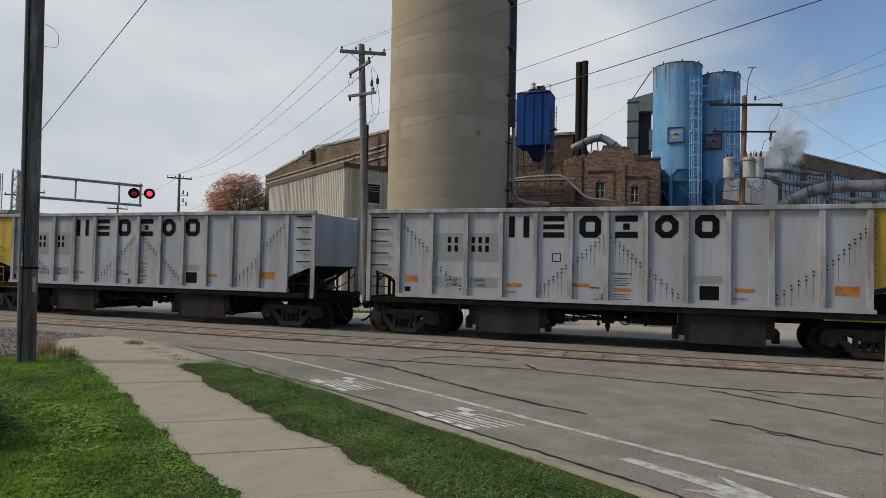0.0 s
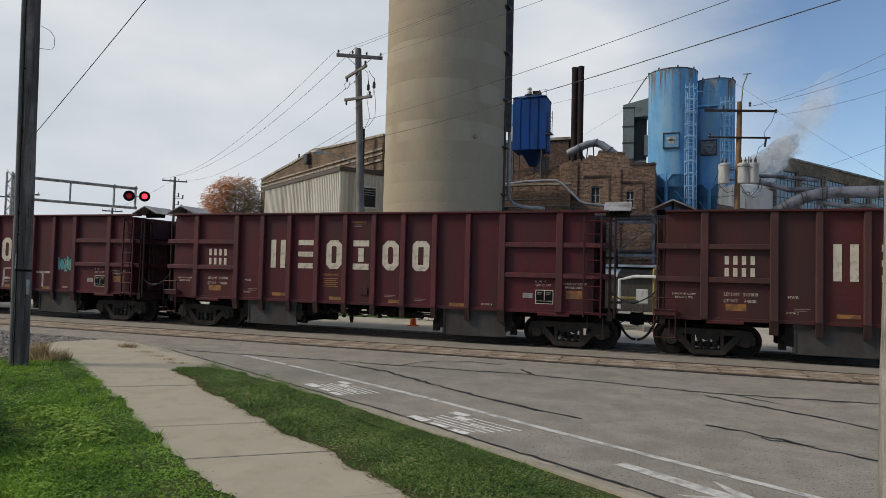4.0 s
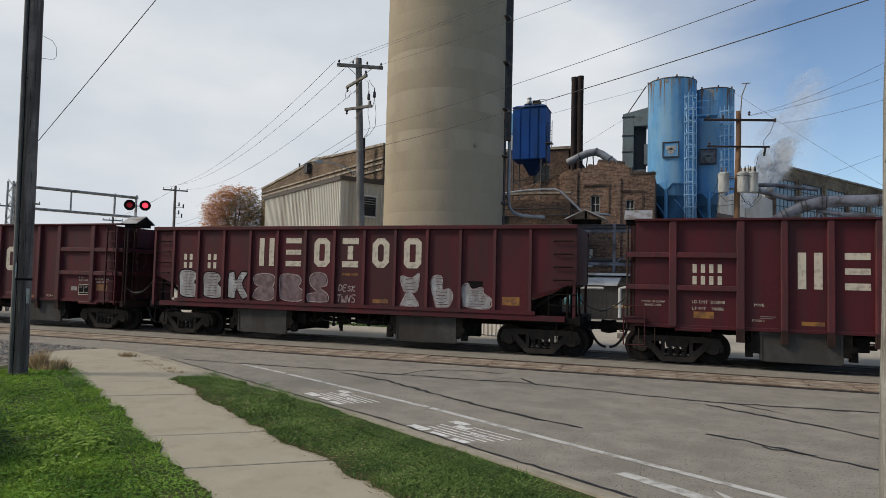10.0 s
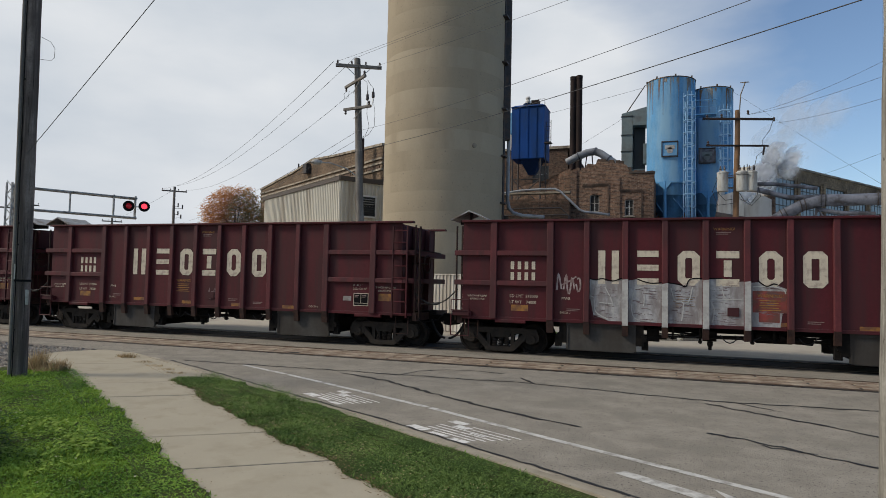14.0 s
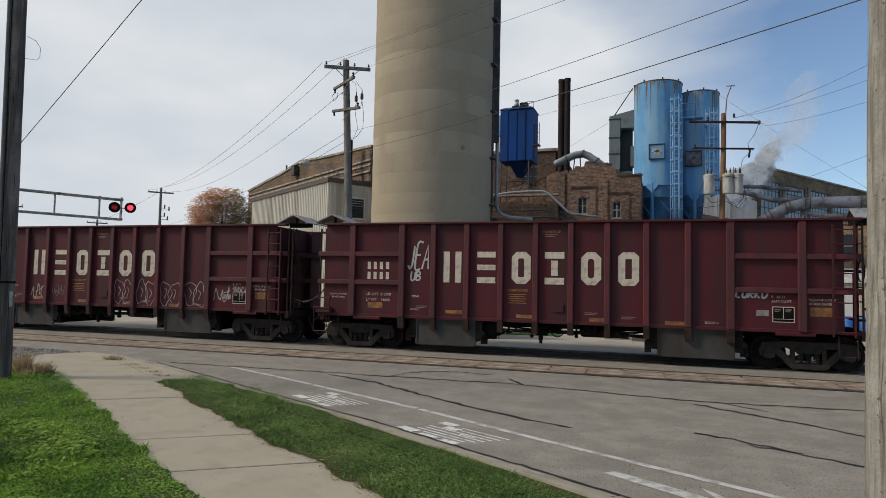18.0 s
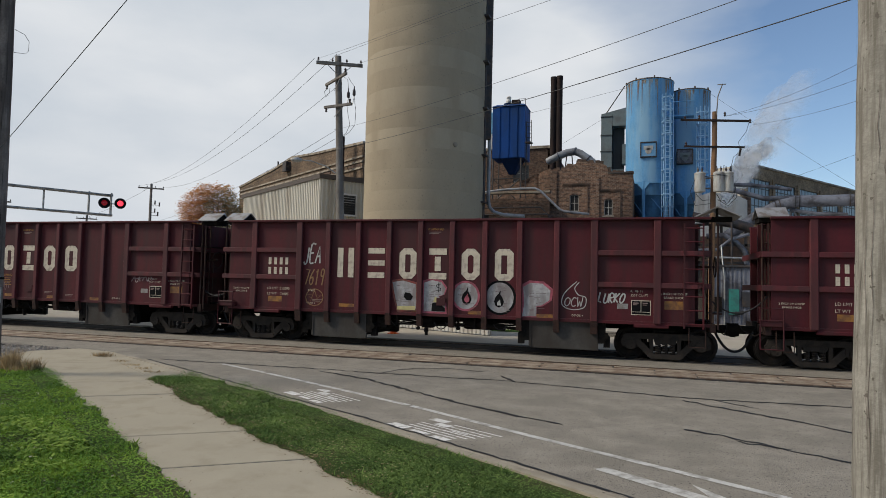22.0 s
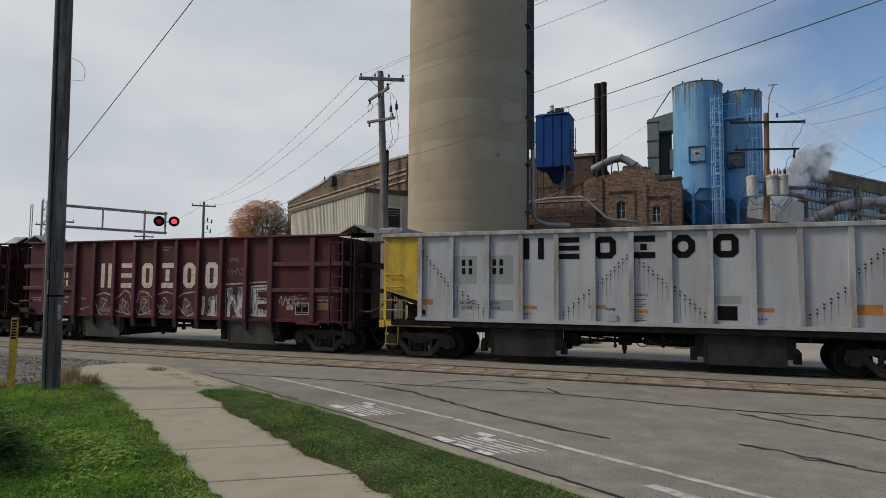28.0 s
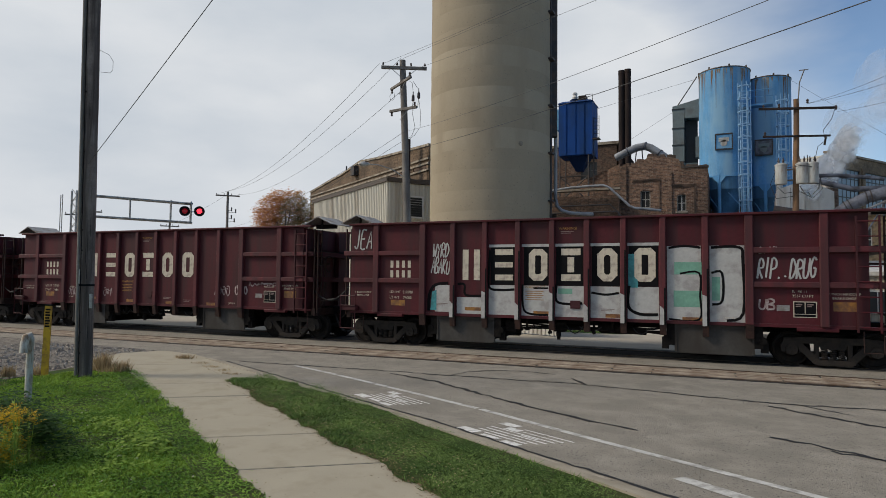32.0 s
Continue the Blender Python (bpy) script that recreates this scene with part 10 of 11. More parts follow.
part("lead_loop", MB().tube([(0.15, -0.2, 6.9), (0.35, -0.3, 6.5), (0.5, -0.3, 6.55), (0.62, -0.3, 6.35), (0.75, -0.3, 6.5), (0.95, -0.3, 6.75), (1.05, -0.3, 7.3)], 0.022, 5), M["cable"], tp)
part("lead_loop", MB().tube([(-0.2, -0.2, 6.6), (-0.55, -0.3, 6.55), (-0.85, -0.3, 6.9), (-0.9, -0.3, 7.4), (-0.8, -0.35, 7.75), (0.2, -0.62, 7.85), (0.9, -0.4, 7.75)], 0.018, 5), M["cable"], tp)

for (x, y, h, d, s_, lb) in ((-58.6, 61.6, 13.1, (2.1, 2.0), 2.9, "distant wooden power pole with one crossarm"), (-81.9, 73.5, 10.8, (1.9, 2.1), 2.8, "distant wooden power pole with one crossarm"), (-72, 52.5, 10.6, (1.9, 2.1), 2.6, "distant wooden power pole with one crossarm"), (-75.5, 53.2, 10.4, (1.9, 2.1), 2.6, "distant wooden power pole with one crossarm")):
    fp = thing("utility_pole", pose(x, y, 0), lb, "utility pole", "distant poles")
    part("shaft", pole_mesh((0, 0, 0), (0, 0, h), 0.2, 0.14, 10, 6, 0.01, 9), M["pole_far"], fp)
    crossarm(fp, (0, 0, 0), d, s_, h - 0.55, braces=False)
    if h > 12:
        for k, (dx, z) in enumerate(((0.35, 10.6), (0.7, 10.4), (0.35, 9.6), (0.6, 9.2))):
            part("cutout_fuse", MB().cyl((dx, dx, z), (dx, dx, z + 0.5), 0.08, n=6).cyl((0, 0, z), (dx, dx, z + 0.1), 0.03, n=4), M["insulator"], fp)

def wire(p, q, sag=0.4, r=0.012, n=14, label="thin black overhead wire"):
    p, q = Vector(p), Vector(q)
    pts = [p.lerp(q, i / n) - Vector((0, 0, 4 * sag * (i / n) * (1 - i / n))) for i in range(n + 1)]
    ob = part("overhead_wire", MB().tube(pts, r, 5, False), M["cable"])
    return tagged(ob, label, "wire", "overhead wires")
# from the far pole to the power pole
wire((-59.4, 60.7, 12.8), (-17.35, 29.25, 13.75), 1.5, 0.011)
wire((-58.6, 61.6, 13.2), (-16.3, 29.8, 14.1), 1.5, 0.011)
wire((-57.5, 62.6, 12.8), (-16.2, 29.9, 12.4), 1.4, 0.011)
wire((-58.6, 61.6, 8.3), (-16.3, 29.9, 9.95), 0.7, 0.010)
wire((-58.6, 61.6, 7.8), (-16.3, 29.9, 9.5), 0.7, 0.010)
wire((-81.9, 73.5, 10.5), (-58.6, 61.6, 12.8), 0.3, 0.013)
# on from the power pole, over the track and past the footpath
wire((-16.33, 29.80, 9.97), (2.25, 8.70, 6.06), 0.20, 0.0062)
wire((-16.25, 29.85, 8.91), (3.22, 8.39, 5.69), 0.18, 0.009)
wire((-16.35, 29.80, 14.01), (-0.72, 15.97, 10.42), -0.02, 0.007)
wire((-17.13, 29.35, 13.78), (-0.72, 15.97, 10.68), 0.12, 0.007)
wire((-15.37, 30.31, 13.63), (0.64, 17.97, 11.12), 0.10, 0.007)
wire((-13.24, 50.27, 15.13), (-2.22, 51.94, 17.85), 0.02, 0.010)
wire((-8.65, 59.0, 14.9), (-3.9, 55.6, 16.66), 0.00, 0.010)
wire((3.37, 35.83, 11.02), (8.50, 24.56, 10.83), 0.36, 0.007)
wire((3.37, 35.83, 11.02), (8.49, 24.56, 9.98), 0.28, 0.007)
wire((4.66, 35.68, 10.46), (8.48, 24.56, 9.12), 0.22, 0.007)
wire((4.07, 55.84, 18.18), (14.40, 49.95, 8.14), 0.12, 0.009)
wire((8.86, 49.20, 9.74), (17.44, 46.85, 12.97), 0.08, 0.009)
wire((-11.55, 8.36, 4.26), (1.36, 4.14, 9.46), 0.06, 0.0065, 14, "taut wire rising from the dark pole to the bare one")

# ---- crossing signal on its cantilever ----
sig = thing("crossing_signal", pose(-31.8, 22.45, 0), "aluminium cantilever crossing signal with red flashing lamps", "crossing signal")
for dx, dy in ((-0.2, -0.2), (0.2, -0.2), (-0.2, 0.2), (0.2, 0.2)):
    part("mast_leg", MB().cyl((dx, dy, 0), (dx, dy, 6.6), 0.05, n=8), M["aluminium"], sig)
lat = MB()
for i in range(9):
    z = 0.4 + i * 0.7
    lat.cyl((-0.2, -0.2, z), (0.2, -0.2, z + 0.35), 0.02, n=4).cyl((0.2, -0.2, z + 0.35), (-0.2, -0.2, z + 0.7), 0.02, n=4).cyl((-0.2, -0.2, z), (-0.2, 0.2, z + 0.35), 0.02, n=4)
part("lattice", lat, M["aluminium"], sig)
ea = Vector((3.62, 4.42, 0))
def arm_pt(f, z, off=0.0):
    return (ea.x * f + off * 0.77, ea.y * f - off * 0.63, z)
for off in (-0.22, 0.22):
    part("boom", MB().cyl(arm_pt(0, 6.42, off), arm_pt(1.0, 6.26, off), 0.055, n=8), M["aluminium"], sig)
    part("boom", MB().cyl(arm_pt(0, 5.30, off), arm_pt(1.0, 5.18, off), 0.055, n=8), M["aluminium"], sig)
for f in (0.02, 0.44, 0.80, 0.985):
    for off in (-0.22, 0.22):
        part("boom_post", MB().cyl(arm_pt(f, 5.25, off), arm_pt(f, 6.38, off), 0.045, n=6), M["aluminium"], sig)
fx = Vector((0.77, -0.63, 0))
def lamp_unit(f, z, lit, away=1):
    t = new("lamp_unit")
    t.parent = sig
    t.location = Vector(arm_pt(f, z, 0.4))
    t.rotation_euler = (0, 0, math.atan2(fx.y, fx.x))
    m = Matrix.Rotation(radians(90), 4, "Y")
    part("background", MB().lathe([(0.29, 0.0), (0.29, 0.02), (0.20, 0.025)], 28, m), M["black"], t)
    part("lens", MB().lathe([(0.15, 0.03), (0.13, 0.055), (0.06, 0.07)], 20, m), M["lens_on" if lit else "lens_off"], t, "red lens")
    vs = MB()
    for k in range(9):
        a0, a1 = radians(20 + 140 * k / 9), radians(20 + 140 * (k + 1) / 9)
        q = [(0.02, math.cos(a_) * 0.165, math.sin(a_) * 0.165) for a_ in (a0, a1)] + [(0.26, math.cos(a_) * 0.165, math.sin(a_) * 0.165) for a_ in (a1, a0)]
        vs.add(q, [(0, 1, 2, 3)])
    part("visor", vs, M["black"], t)
    part("housing", MB().cyl((-0.18, 0, 0), (0, 0, 0), 0.13, n=14), M["black"], t)
lamp_unit(0.925, 5.80, False)
lamp_unit(1.06, 5.83, True)
part("lamp_bracket", MB().cyl(arm_pt(0.91, 5.78, 0.3), arm_pt(1.07, 5.8, 0.3), 0.03, n=6).cyl(arm_pt(0.985, 5.2, 0.24), arm_pt(0.985, 6.3, 0.24), 0.04, n=6), M["aluminium"], sig)
rg_ = MB().cyl((-0.5, -0.5, 0.3), (-0.5, -0.5, 6.4), 0.022, n=5).cyl((-0.95, -0.3, 0.3), (-0.95, -0.3, 6.4), 0.022, n=5)
for k in range(19):
    rg_.cyl((-0.5, -0.5, 0.5 + 0.32 * k), (-0.95, -0.3, 0.5 + 0.32 * k), 0.018, n=4)
part("side_ladder", rg_, M["aluminium"], sig)

# ---- small things by the footpath ----
mk = thing("marker_post", pose(-12.40, 8.22, 0.05), "slim yellow utility marker post with black print", "marker post")
part("stake", MB().box(-0.062, 0.062, -0.02, 0.02, 0, 1.40, pose(0, 0, 0, 0, 1, 35), c=0.006), M["post_yellow"], mk)
pr_ = MB()
for i in range(7):
    pr_.box(-0.045, 0.045 - 0.012 * (i % 2), -0.024, -0.021, 0.98 + i * 0.055, 1.015 + i * 0.055, pose(0, 0, 0, 0, 1, 35))
part("tip", MB().box(-0.064, 0.064, -0.022, 0.022, 1.40, 1.43, pose(0, 0, 0, 0, 1, 35)), M["black"], mk)
part("print", pr_, M["black"], mk)
vp = thing("vent_pipe", pose(-10.05, 6.42, 0.05), "chalky white vent pipe with a rusty bent cap", "vent pipe")
part("riser", MB().tube([(0, 0, -0.05), (0.0, 0, 0.85), (0.01, -0.005, 0.92)], 0.052, 14), M["pipe_white"], vp, smooth=True)
part("cap", MB().tube([(0.0, 0.0, 0.90), (0.0, 0.0, 1.0), (0.0, -0.02, 1.06), (0.02, -0.08, 1.04), (0.04, -0.12, 0.94), (0.05, -0.13, 0.80)], 0.058, 12), M["pipe_white"], vp, "rust-stained bent cap", True)
drum_me = MB().lathe([(0.27, 0), (0.3, 0.05), (0.3, 0.4), (0.31, 0.45), (0.3, 0.5), (0.3, 0.85), (0.26, 0.9)], 16).mesh("drum", M["blue_bright"], True)
for x in (0, 0.75, 4.2):
    tagged(part("blue_drum", drum_me, None), "bright blue plastic drum standing by the annex", "drum", "blue drums").location = (8.0 + x, 34.0, 0.004)
for i, (x, y) in enumerate(((-1.6, 25.6), (-0.6, 25.3), (0.7, 25.9))):
    p_ = thing("timber_stack", pose(x, y, 0.004, 0, 0, 12 * i), "low stack of pale timber by the yard edge", "timber", "timber stacks")
    for k in range(3):
        part("board", MB().box(-0.6, 0.6, -0.12 + 0.03 * k, 0.12 + 0.03 * k, 0.07 * k, 0.07 * k + 0.055), M["wood_grey"], p_)
fence = thing("white_fence", pose(-10.46, 25.06, 0, 0, 0, -23.60), "short tall fence of white corrugated sheet in the yard", "fence")
part("sheeting", corrugated((0, 0), (5.02, 0), 0.04, 2.32, 0.20, 0.035), M["white_metal"], fence)
for i in range(4):
    part("post", MB().box(-0.05, 0.05, 0.02, 0.12, 0, 2.30, pose(0.1 + 1.607 * i, 0, 0)), M["galv"], fence)
part("capping", MB().box(0, 5.02, -0.05, 0.10, 2.30, 2.35), M["white_metal"], fence)
cn = thing("traffic_cone", pose(-9.32, 22.05, 0.004), "orange traffic cone with a white collar", "traffic cone")
part("base", MB().box(-0.17, 0.17, -0.17, 0.17, 0, 0.03), M["cone"], cn)
part("shell", MB().lathe([(0.13, 0.03), (0.03, 0.68), (0.02, 0.70)], 16), M["cone"], cn, smooth=True)
part("collar", MB().lathe([(0.088, 0.33), (0.064, 0.48), (0.063, 0.49)], 16), M["white_metal"], cn, smooth=True)
strip_ = thing("grass_strip", Matrix.Identity(4), "narrow strip of mown grass across the yard", "grass", kind="stuff")

# ---- grass, weeds, leaves: thousands of blades ----
def inside(px, py, poly):
    r = np.zeros(len(px), bool)
    j = len(poly) - 1
    for i in range(len(poly)):
        xi, yi = poly[i]
        xj, yj = poly[j]
        c = ((yi > py) != (yj > py)) & (px < (xj - xi) * (py - yi) / (yj - yi + 1e-12) + xi)
        r ^= c
        j = i
    return r
def blades(name, poly, count, h, w, z, material, label, category, seed, lean=0.5, edge=None, parent=None, clump=0.0):
    g = np.random.default_rng(seed)
    P = np.array(poly)
    lo, hi = P.min(0), P.max(0)
    xs, ys = g.uniform(lo[0], hi[0], count * 4), g.uniform(lo[1], hi[1], count * 4)
    if clump:
        cx, cy = g.uniform(lo[0], hi[0], count // 40), g.uniform(lo[1], hi[1], count // 40)
        pick = g.integers(0, len(cx), count * 4)
        m = g.random(count * 4) < clump
        xs[m], ys[m] = cx[pick[m]] + g.normal(0, 0.09, m.sum()), cy[pick[m]] + g.normal(0, 0.09, m.sum())
    ok = inside(xs, ys, poly)
    # nearer the viewer the sward needs more blades
    d = np.hypot(xs, ys)
    ok &= g.random(len(xs)) < np.clip(5.5 / d, 0.12, 1.0) ** 1.3
    # tufts and hollows a hand or two across
    tuft = np.sin(xs * 19.0 + 2.6 * np.sin(ys * 13.0 + 0.7 * xs)) * np.sin(ys * 23.0 + 2.4 * np.sin(xs * 11.0 - 0.4 * ys))
    ok &= g.random(len(xs)) < np.clip(0.80 + 0.65 * tuft, 0.12, 1.0)
    tuft = tuft[ok][:count]
    xs, ys = xs[ok][:count], ys[ok][:count]
    n = len(xs)
    a = g.uniform(0, 2 * np.pi, n)
    hh = h * g.uniform(0.45, 1.25, n) * (0.8 + 0.4 * np.sin(xs * 2.1 + 1.3 * np.sin(ys * 1.7))) * (0.85 + 0.5 * tuft)
    ww = w * g.uniform(0.6, 1.4, n) * np.clip(np.hypot(xs, ys) / 6, 0.8, 2.2)
    tx, ty = g.normal(0, lean, n) * hh, g.normal(0, lean, n) * hh
    V = np.zeros((n, 3, 3))
    V[:, 0] = np.stack([xs - np.cos(a) * ww / 2, ys - np.sin(a) * ww / 2, np.full(n, z)], 1)
    V[:, 1] = np.stack([xs + np.cos(a) * ww / 2, ys + np.sin(a) * ww / 2, np.full(n, z)], 1)
    V[:, 2] = np.stack([xs + tx, ys + ty, z + hh], 1)
    me = bpy.data.meshes.new(name)
    me.vertices.add(n * 3)
    me.vertices.foreach_set("co", V.ravel())
    me.loops.add(n * 3)
    me.loops.foreach_set("vertex_index", np.arange(n * 3))
    me.polygons.add(n)
    me.polygons.foreach_set("loop_start", np.arange(n) * 3)
    me.materials.append(M[material])
    me.update(calc_edges=True)
    return tagged(new(name, me), label, category, "", "stuff")
def lobed(line, side, seed, reach):
    """An edge that creeps out in uneven lobes over the slabs, as a line with an inner line behind it."""
    r = random.Random(seed)
    pts = path_points(line, 0.055)
    outer, inner = [], []
    for i, (x, y) in enumerate(pts):
        u = i * 0.055
        o = 0.5 + 0.9 * noise.noise(Vector((u * 1.1, seed, 0))) + 0.55 * noise.noise(Vector((u * 3.1, seed + 7.0, 0))) + 0.25 * noise.noise(Vector((u * 9.0, seed + 3.0, 0)))
        o = side * (reach * max(-0.35, min(1.25, o)) + r.uniform(0, 0.018))
        outer.append((x + o * 0.535, y + o * 0.845))
        inner.append((x - side * 0.30 * 0.535, y - side * 0.30 * 0.845))
    return outer, inner
LAWN_LINE = [(3.0, 0.30), (-1.5, 3.06), (-3.54, 4.30), (-5.09, 5.29), (-8.88, 7.74), (-10.79, 8.93)]
lawn_out, lawn_in = lobed(LAWN_LINE, 1, 4.3, 0.17)
LAWN = lawn_out + [(-11.4, 9.3), (-12.6, 9.5), (-12.3, 8.3), (-12.6, 7.4), (-13.5, 6.6), (-14, 2), (-6, 1), (0, 0.4)]
blades("lawn", LAWN, 190000, 0.050, 0.017, 0.07, "grass", "lush green uncut lawn beside the footpath", "lawn", 1, 0.75, clump=0.55)
VERGE_LINE = [(1.2, 3.0), (-0.6, 4.16), (-2.0, 5.05), (-3.43, 5.99), (-5.0, 6.98), (-6.4, 7.86), (-7.6, 8.62), (-8.75, 9.45)]
verge_out, verge_in = lobed(VERGE_LINE, -1, 8.7, 0.13)
kerb_out, kerb_in = lobed([(3.4, 3.02), (-0.50, 5.70), (-2.65, 7.0), (-5.0, 8.32), (-6.5, 9.08), (-7.5, 9.62), (-8.3, 9.88)], 1, 2.2, 0.11)
VERGE = verge_out + [(-8.95, 9.68)] + kerb_out[::-1]
blades("verge", VERGE, 130000, 0.046, 0.016, 0.085, "verge", "low tangled green verge between path and kerb", "verge", 2, 1.0, clump=0.55)
blades("verge", [(1.2, 3.0), (3.4, 3.02), (7.4, 0.48), (5.2, 0.47)], 24000, 0.046, 0.016, 0.085, "verge", "low tangled green verge between path and kerb", "verge", 22, 1.0, clump=0.55)
blades("lawn", [(-14.0, 0.9), (-6.0, 0.95), (0.0, 0.35), (3.0, -0.05), (7.5, -3.2), (7.5, -7.5), (-14.0, -7.5)], 90000, 0.055, 0.020, 0.07, "grass", "lush green uncut lawn beside the footpath", "lawn", 23, 0.75, clump=0.5)
# thatch: dense short growth and brown litter along the slabs' edges, on dark mats that paint the grass's shadow border
def edge_mat(name, outer, inner, label):
    vs = [(x, y, 0.112) for x, y in inner] + [(x, y, 0.106) for x, y in outer]
    n = len(inner)
    solid(name, MB().add(vs, [(i, i + 1, n + i + 1, n + i) for i in range(n - 1)]), M["soil"], label, "soil", kind="stuff")
edge_mat("lawn_thatch", lawn_out, lawn_in, "matted thatch at the lawn's edge, its shadow border in the dark colour")
edge_mat("kerb_thatch", kerb_out, kerb_in, "matted thatch along the kerb, its shadow border in the dark colour")
edge_mat("verge_thatch", verge_out, verge_in, "matted thatch at the verge's edge, its shadow border in the dark colour")
blades("lawn_fringe", lawn_out + lawn_in[::-1], 30000, 0.045, 0.016, 0.105, "grass", "grass creeping over the edge of the footpath", "grass", 41, 0.9)
blades("verge_fringe", verge_out + verge_in[::-1], 30000, 0.042, 0.016, 0.105, "verge", "verge weeds creeping over the footpath", "weeds", 42, 1.0)
lit = MB()
rl = random.Random(31)
for line, n_, sgn in ((lawn_out, 420, 1), (verge_out, 2600, -1)):
    for _ in range(n_):
        x, y = rl.choice(line)
        o = rl.gauss(-0.02, 0.045) * sgn
        if rl.random() < 0.06:
            o = abs(rl.gauss(0, 0.16)) * sgn
        p_ = Vector((x + o * 0.535 + rl.gauss(0, 0.03), y + o * 0.845 + rl.gauss(0, 0.02), 0.108 + rl.uniform(0, 0.02)))
        a_ = rl.uniform(0, 6.28)
        u_ = Vector((math.cos(a_), math.sin(a_), rl.uniform(-0.2, 0.3))) * rl.uniform(0.007, 0.019)
        v_ = Vector((-u_.y, u_.x, rl.uniform(-0.01, 0.01))) * 0.4
        lit.add([p_ - u_, p_ + v_, p_ + u_, p_ - v_], [(0, 1, 2, 3)])
solid("edge_litter", lit, M["litter"], "brown leaf litter along the edges of the footpath", "dry leaves", kind="stuff")
sheet("verge_soil", [(5.4, 0.28), (1.4, 2.8), (-2.1, 4.9), (-4.35, 6.38), (-8.9, 9.2), (-8.75, 10.2), (-6.5, 9.25), (-5.0, 8.5), (-2.64, 7.17), (-0.48, 5.87), (3.5, 3.17), (7.5, 0.63)], 0.088, M["soil"], "dark soil under the verge", "soil")

def leaf_clump(mb, c, n, r, size, rnd, flat_=0.5, up=0.0):
    for _ in range(n):
        p = Vector((rnd.gauss(0, r), rnd.gauss(0, r), abs(rnd.gauss(0, r * flat_)) + up)) + Vector(c)
        a, b = rnd.uniform(0, 6.28), rnd.uniform(-0.7, 0.7)
        u = Vector((math.cos(a), math.sin(a), b * 0.5)).normalized() * size * rnd.uniform(0.6, 1.3)
        v = u.cross(Vector((rnd.uniform(-0.4, 0.4), rnd.uniform(-0.4, 0.4), 1))).normalized() * size * 0.42
        mb.add([p - u * 0.5, p + v * 0.5, p + u * 0.5, p - v * 0.5], [(0, 1, 2, 3)])
rw = random.Random(12)
wd = MB()
for i in range(80):
    x = rw.uniform(-9.5, -3.6)
    y = 5.3 + (-5.0 - x) * 0.62 - rw.uniform(0.1, 1.0) ** 1.2 * 2.4
    leaf_clump(wd, (x, y, 0.11), 9, 0.07, 0.045, rw, 0.3)
for i in range(38):
    f = rw.random()
    leaf_clump(wd, (-5.7 - 2.1 * f + rw.gauss(0, 0.22), 5.15 + 0.65 * f + rw.gauss(0, 0.10), 0.13), 12, 0.085, 0.075, rw, 0.6)
for i in range(12):
    leaf_clump(wd, (-6.0 + rw.gauss(0, 0.55), 4.75 + rw.gauss(0, 0.18), 0.13), 12, 0.07, 0.075, rw, 0.5)
solid("broadleaf_weeds", wd, M["weed"], "bright broadleaf weeds scattered in the lawn", "weeds", kind="stuff")
clv = MB()
for i in range(7500):
    x = rw.uniform(-11.5, -2.6)
    y = 4.36 + (-3.48 - x) * 0.655 - 0.1 - rw.random() ** 1.5 * 2.8
    leaf_clump(clv, (x, y, 0.095), 6, 0.05, 0.032, rw, 0.6)
cf = MB()
for i in range(46):
    x = rw.uniform(-9.5, -4.6)
    y = 4.36 + (-3.48 - x) * 0.655 - 0.5 - rw.random() * 2.0
    leaf_clump(cf, (x, y, 0.135), 7, 0.010, 0.018, rw, 1.0)
solid("clover_flowers", cf, M["letter_white"], "small white clover flowers dotted over the lawn", "flowers", kind="stuff")
solid("lawn_clover", clv, M["clover"], "low clover leaves all through the lawn", "clover", kind="stuff")
cvv = MB()
for i in range(8500):
    x = rw.uniform(-8.6, 1.0)
    f_ = rw.random()
    y = 3.05 + (1.2 - x) * 0.63 + 0.12 + f_ * 1.35 * (1.0 if x > -7 else 0.7)
    leaf_clump(cvv, (x, y, 0.10), 5, 0.05, 0.027, rw, 0.7)
solid("verge_clover", cvv, M["verge"], "low tangled leaves through the verge", "weeds", kind="stuff")
dead = MB()
for i in range(620):
    x = rw.uniform(-8.0, 0.6)
    y = 3.05 + (1.2 - x) * 0.63 + 0.10 + rw.random() ** 2 * 0.9
    leaf_clump(dead, (x, y, 0.098), 4, 0.05, 0.028, rw, 0.5)
solid("withered_verge_leaves", dead, M["dry"], "withered brown leaves through the verge", "dry leaves", kind="stuff")
dr = MB()
for i in range(1100):
    x, y, h_ = rw.choice(((-12.15, 9.2, 0.42), (-12.05, 9.25, 0.46), (-11.95, 9.2, 0.36), (-11.5, 9.2, 0.30), (-11.46, 9.24, 0.26), (-11.75, 9.1, 0.14), (-12.6, 8.2, 0.25), (-12.9, 7.8, 0.25)))
    x, y = x + rw.gauss(0, 0.06), y + rw.gauss(0, 0.06)
    h_ *= rw.uniform(0.25, 1.0)
    t_ = Vector((rw.gauss(0, 0.3) * h_, rw.gauss(0, 0.3) * h_, h_))
    a_ = rw.uniform(0, 6.28)
    d_ = Vector((math.cos(a_), math.sin(a_), 0)) * rw.uniform(0.006, 0.018)
    p_ = Vector((x, y, 0.08))
    dr.add([p_ - d_, p_ + d_, p_ + t_], [(0, 1, 2)])
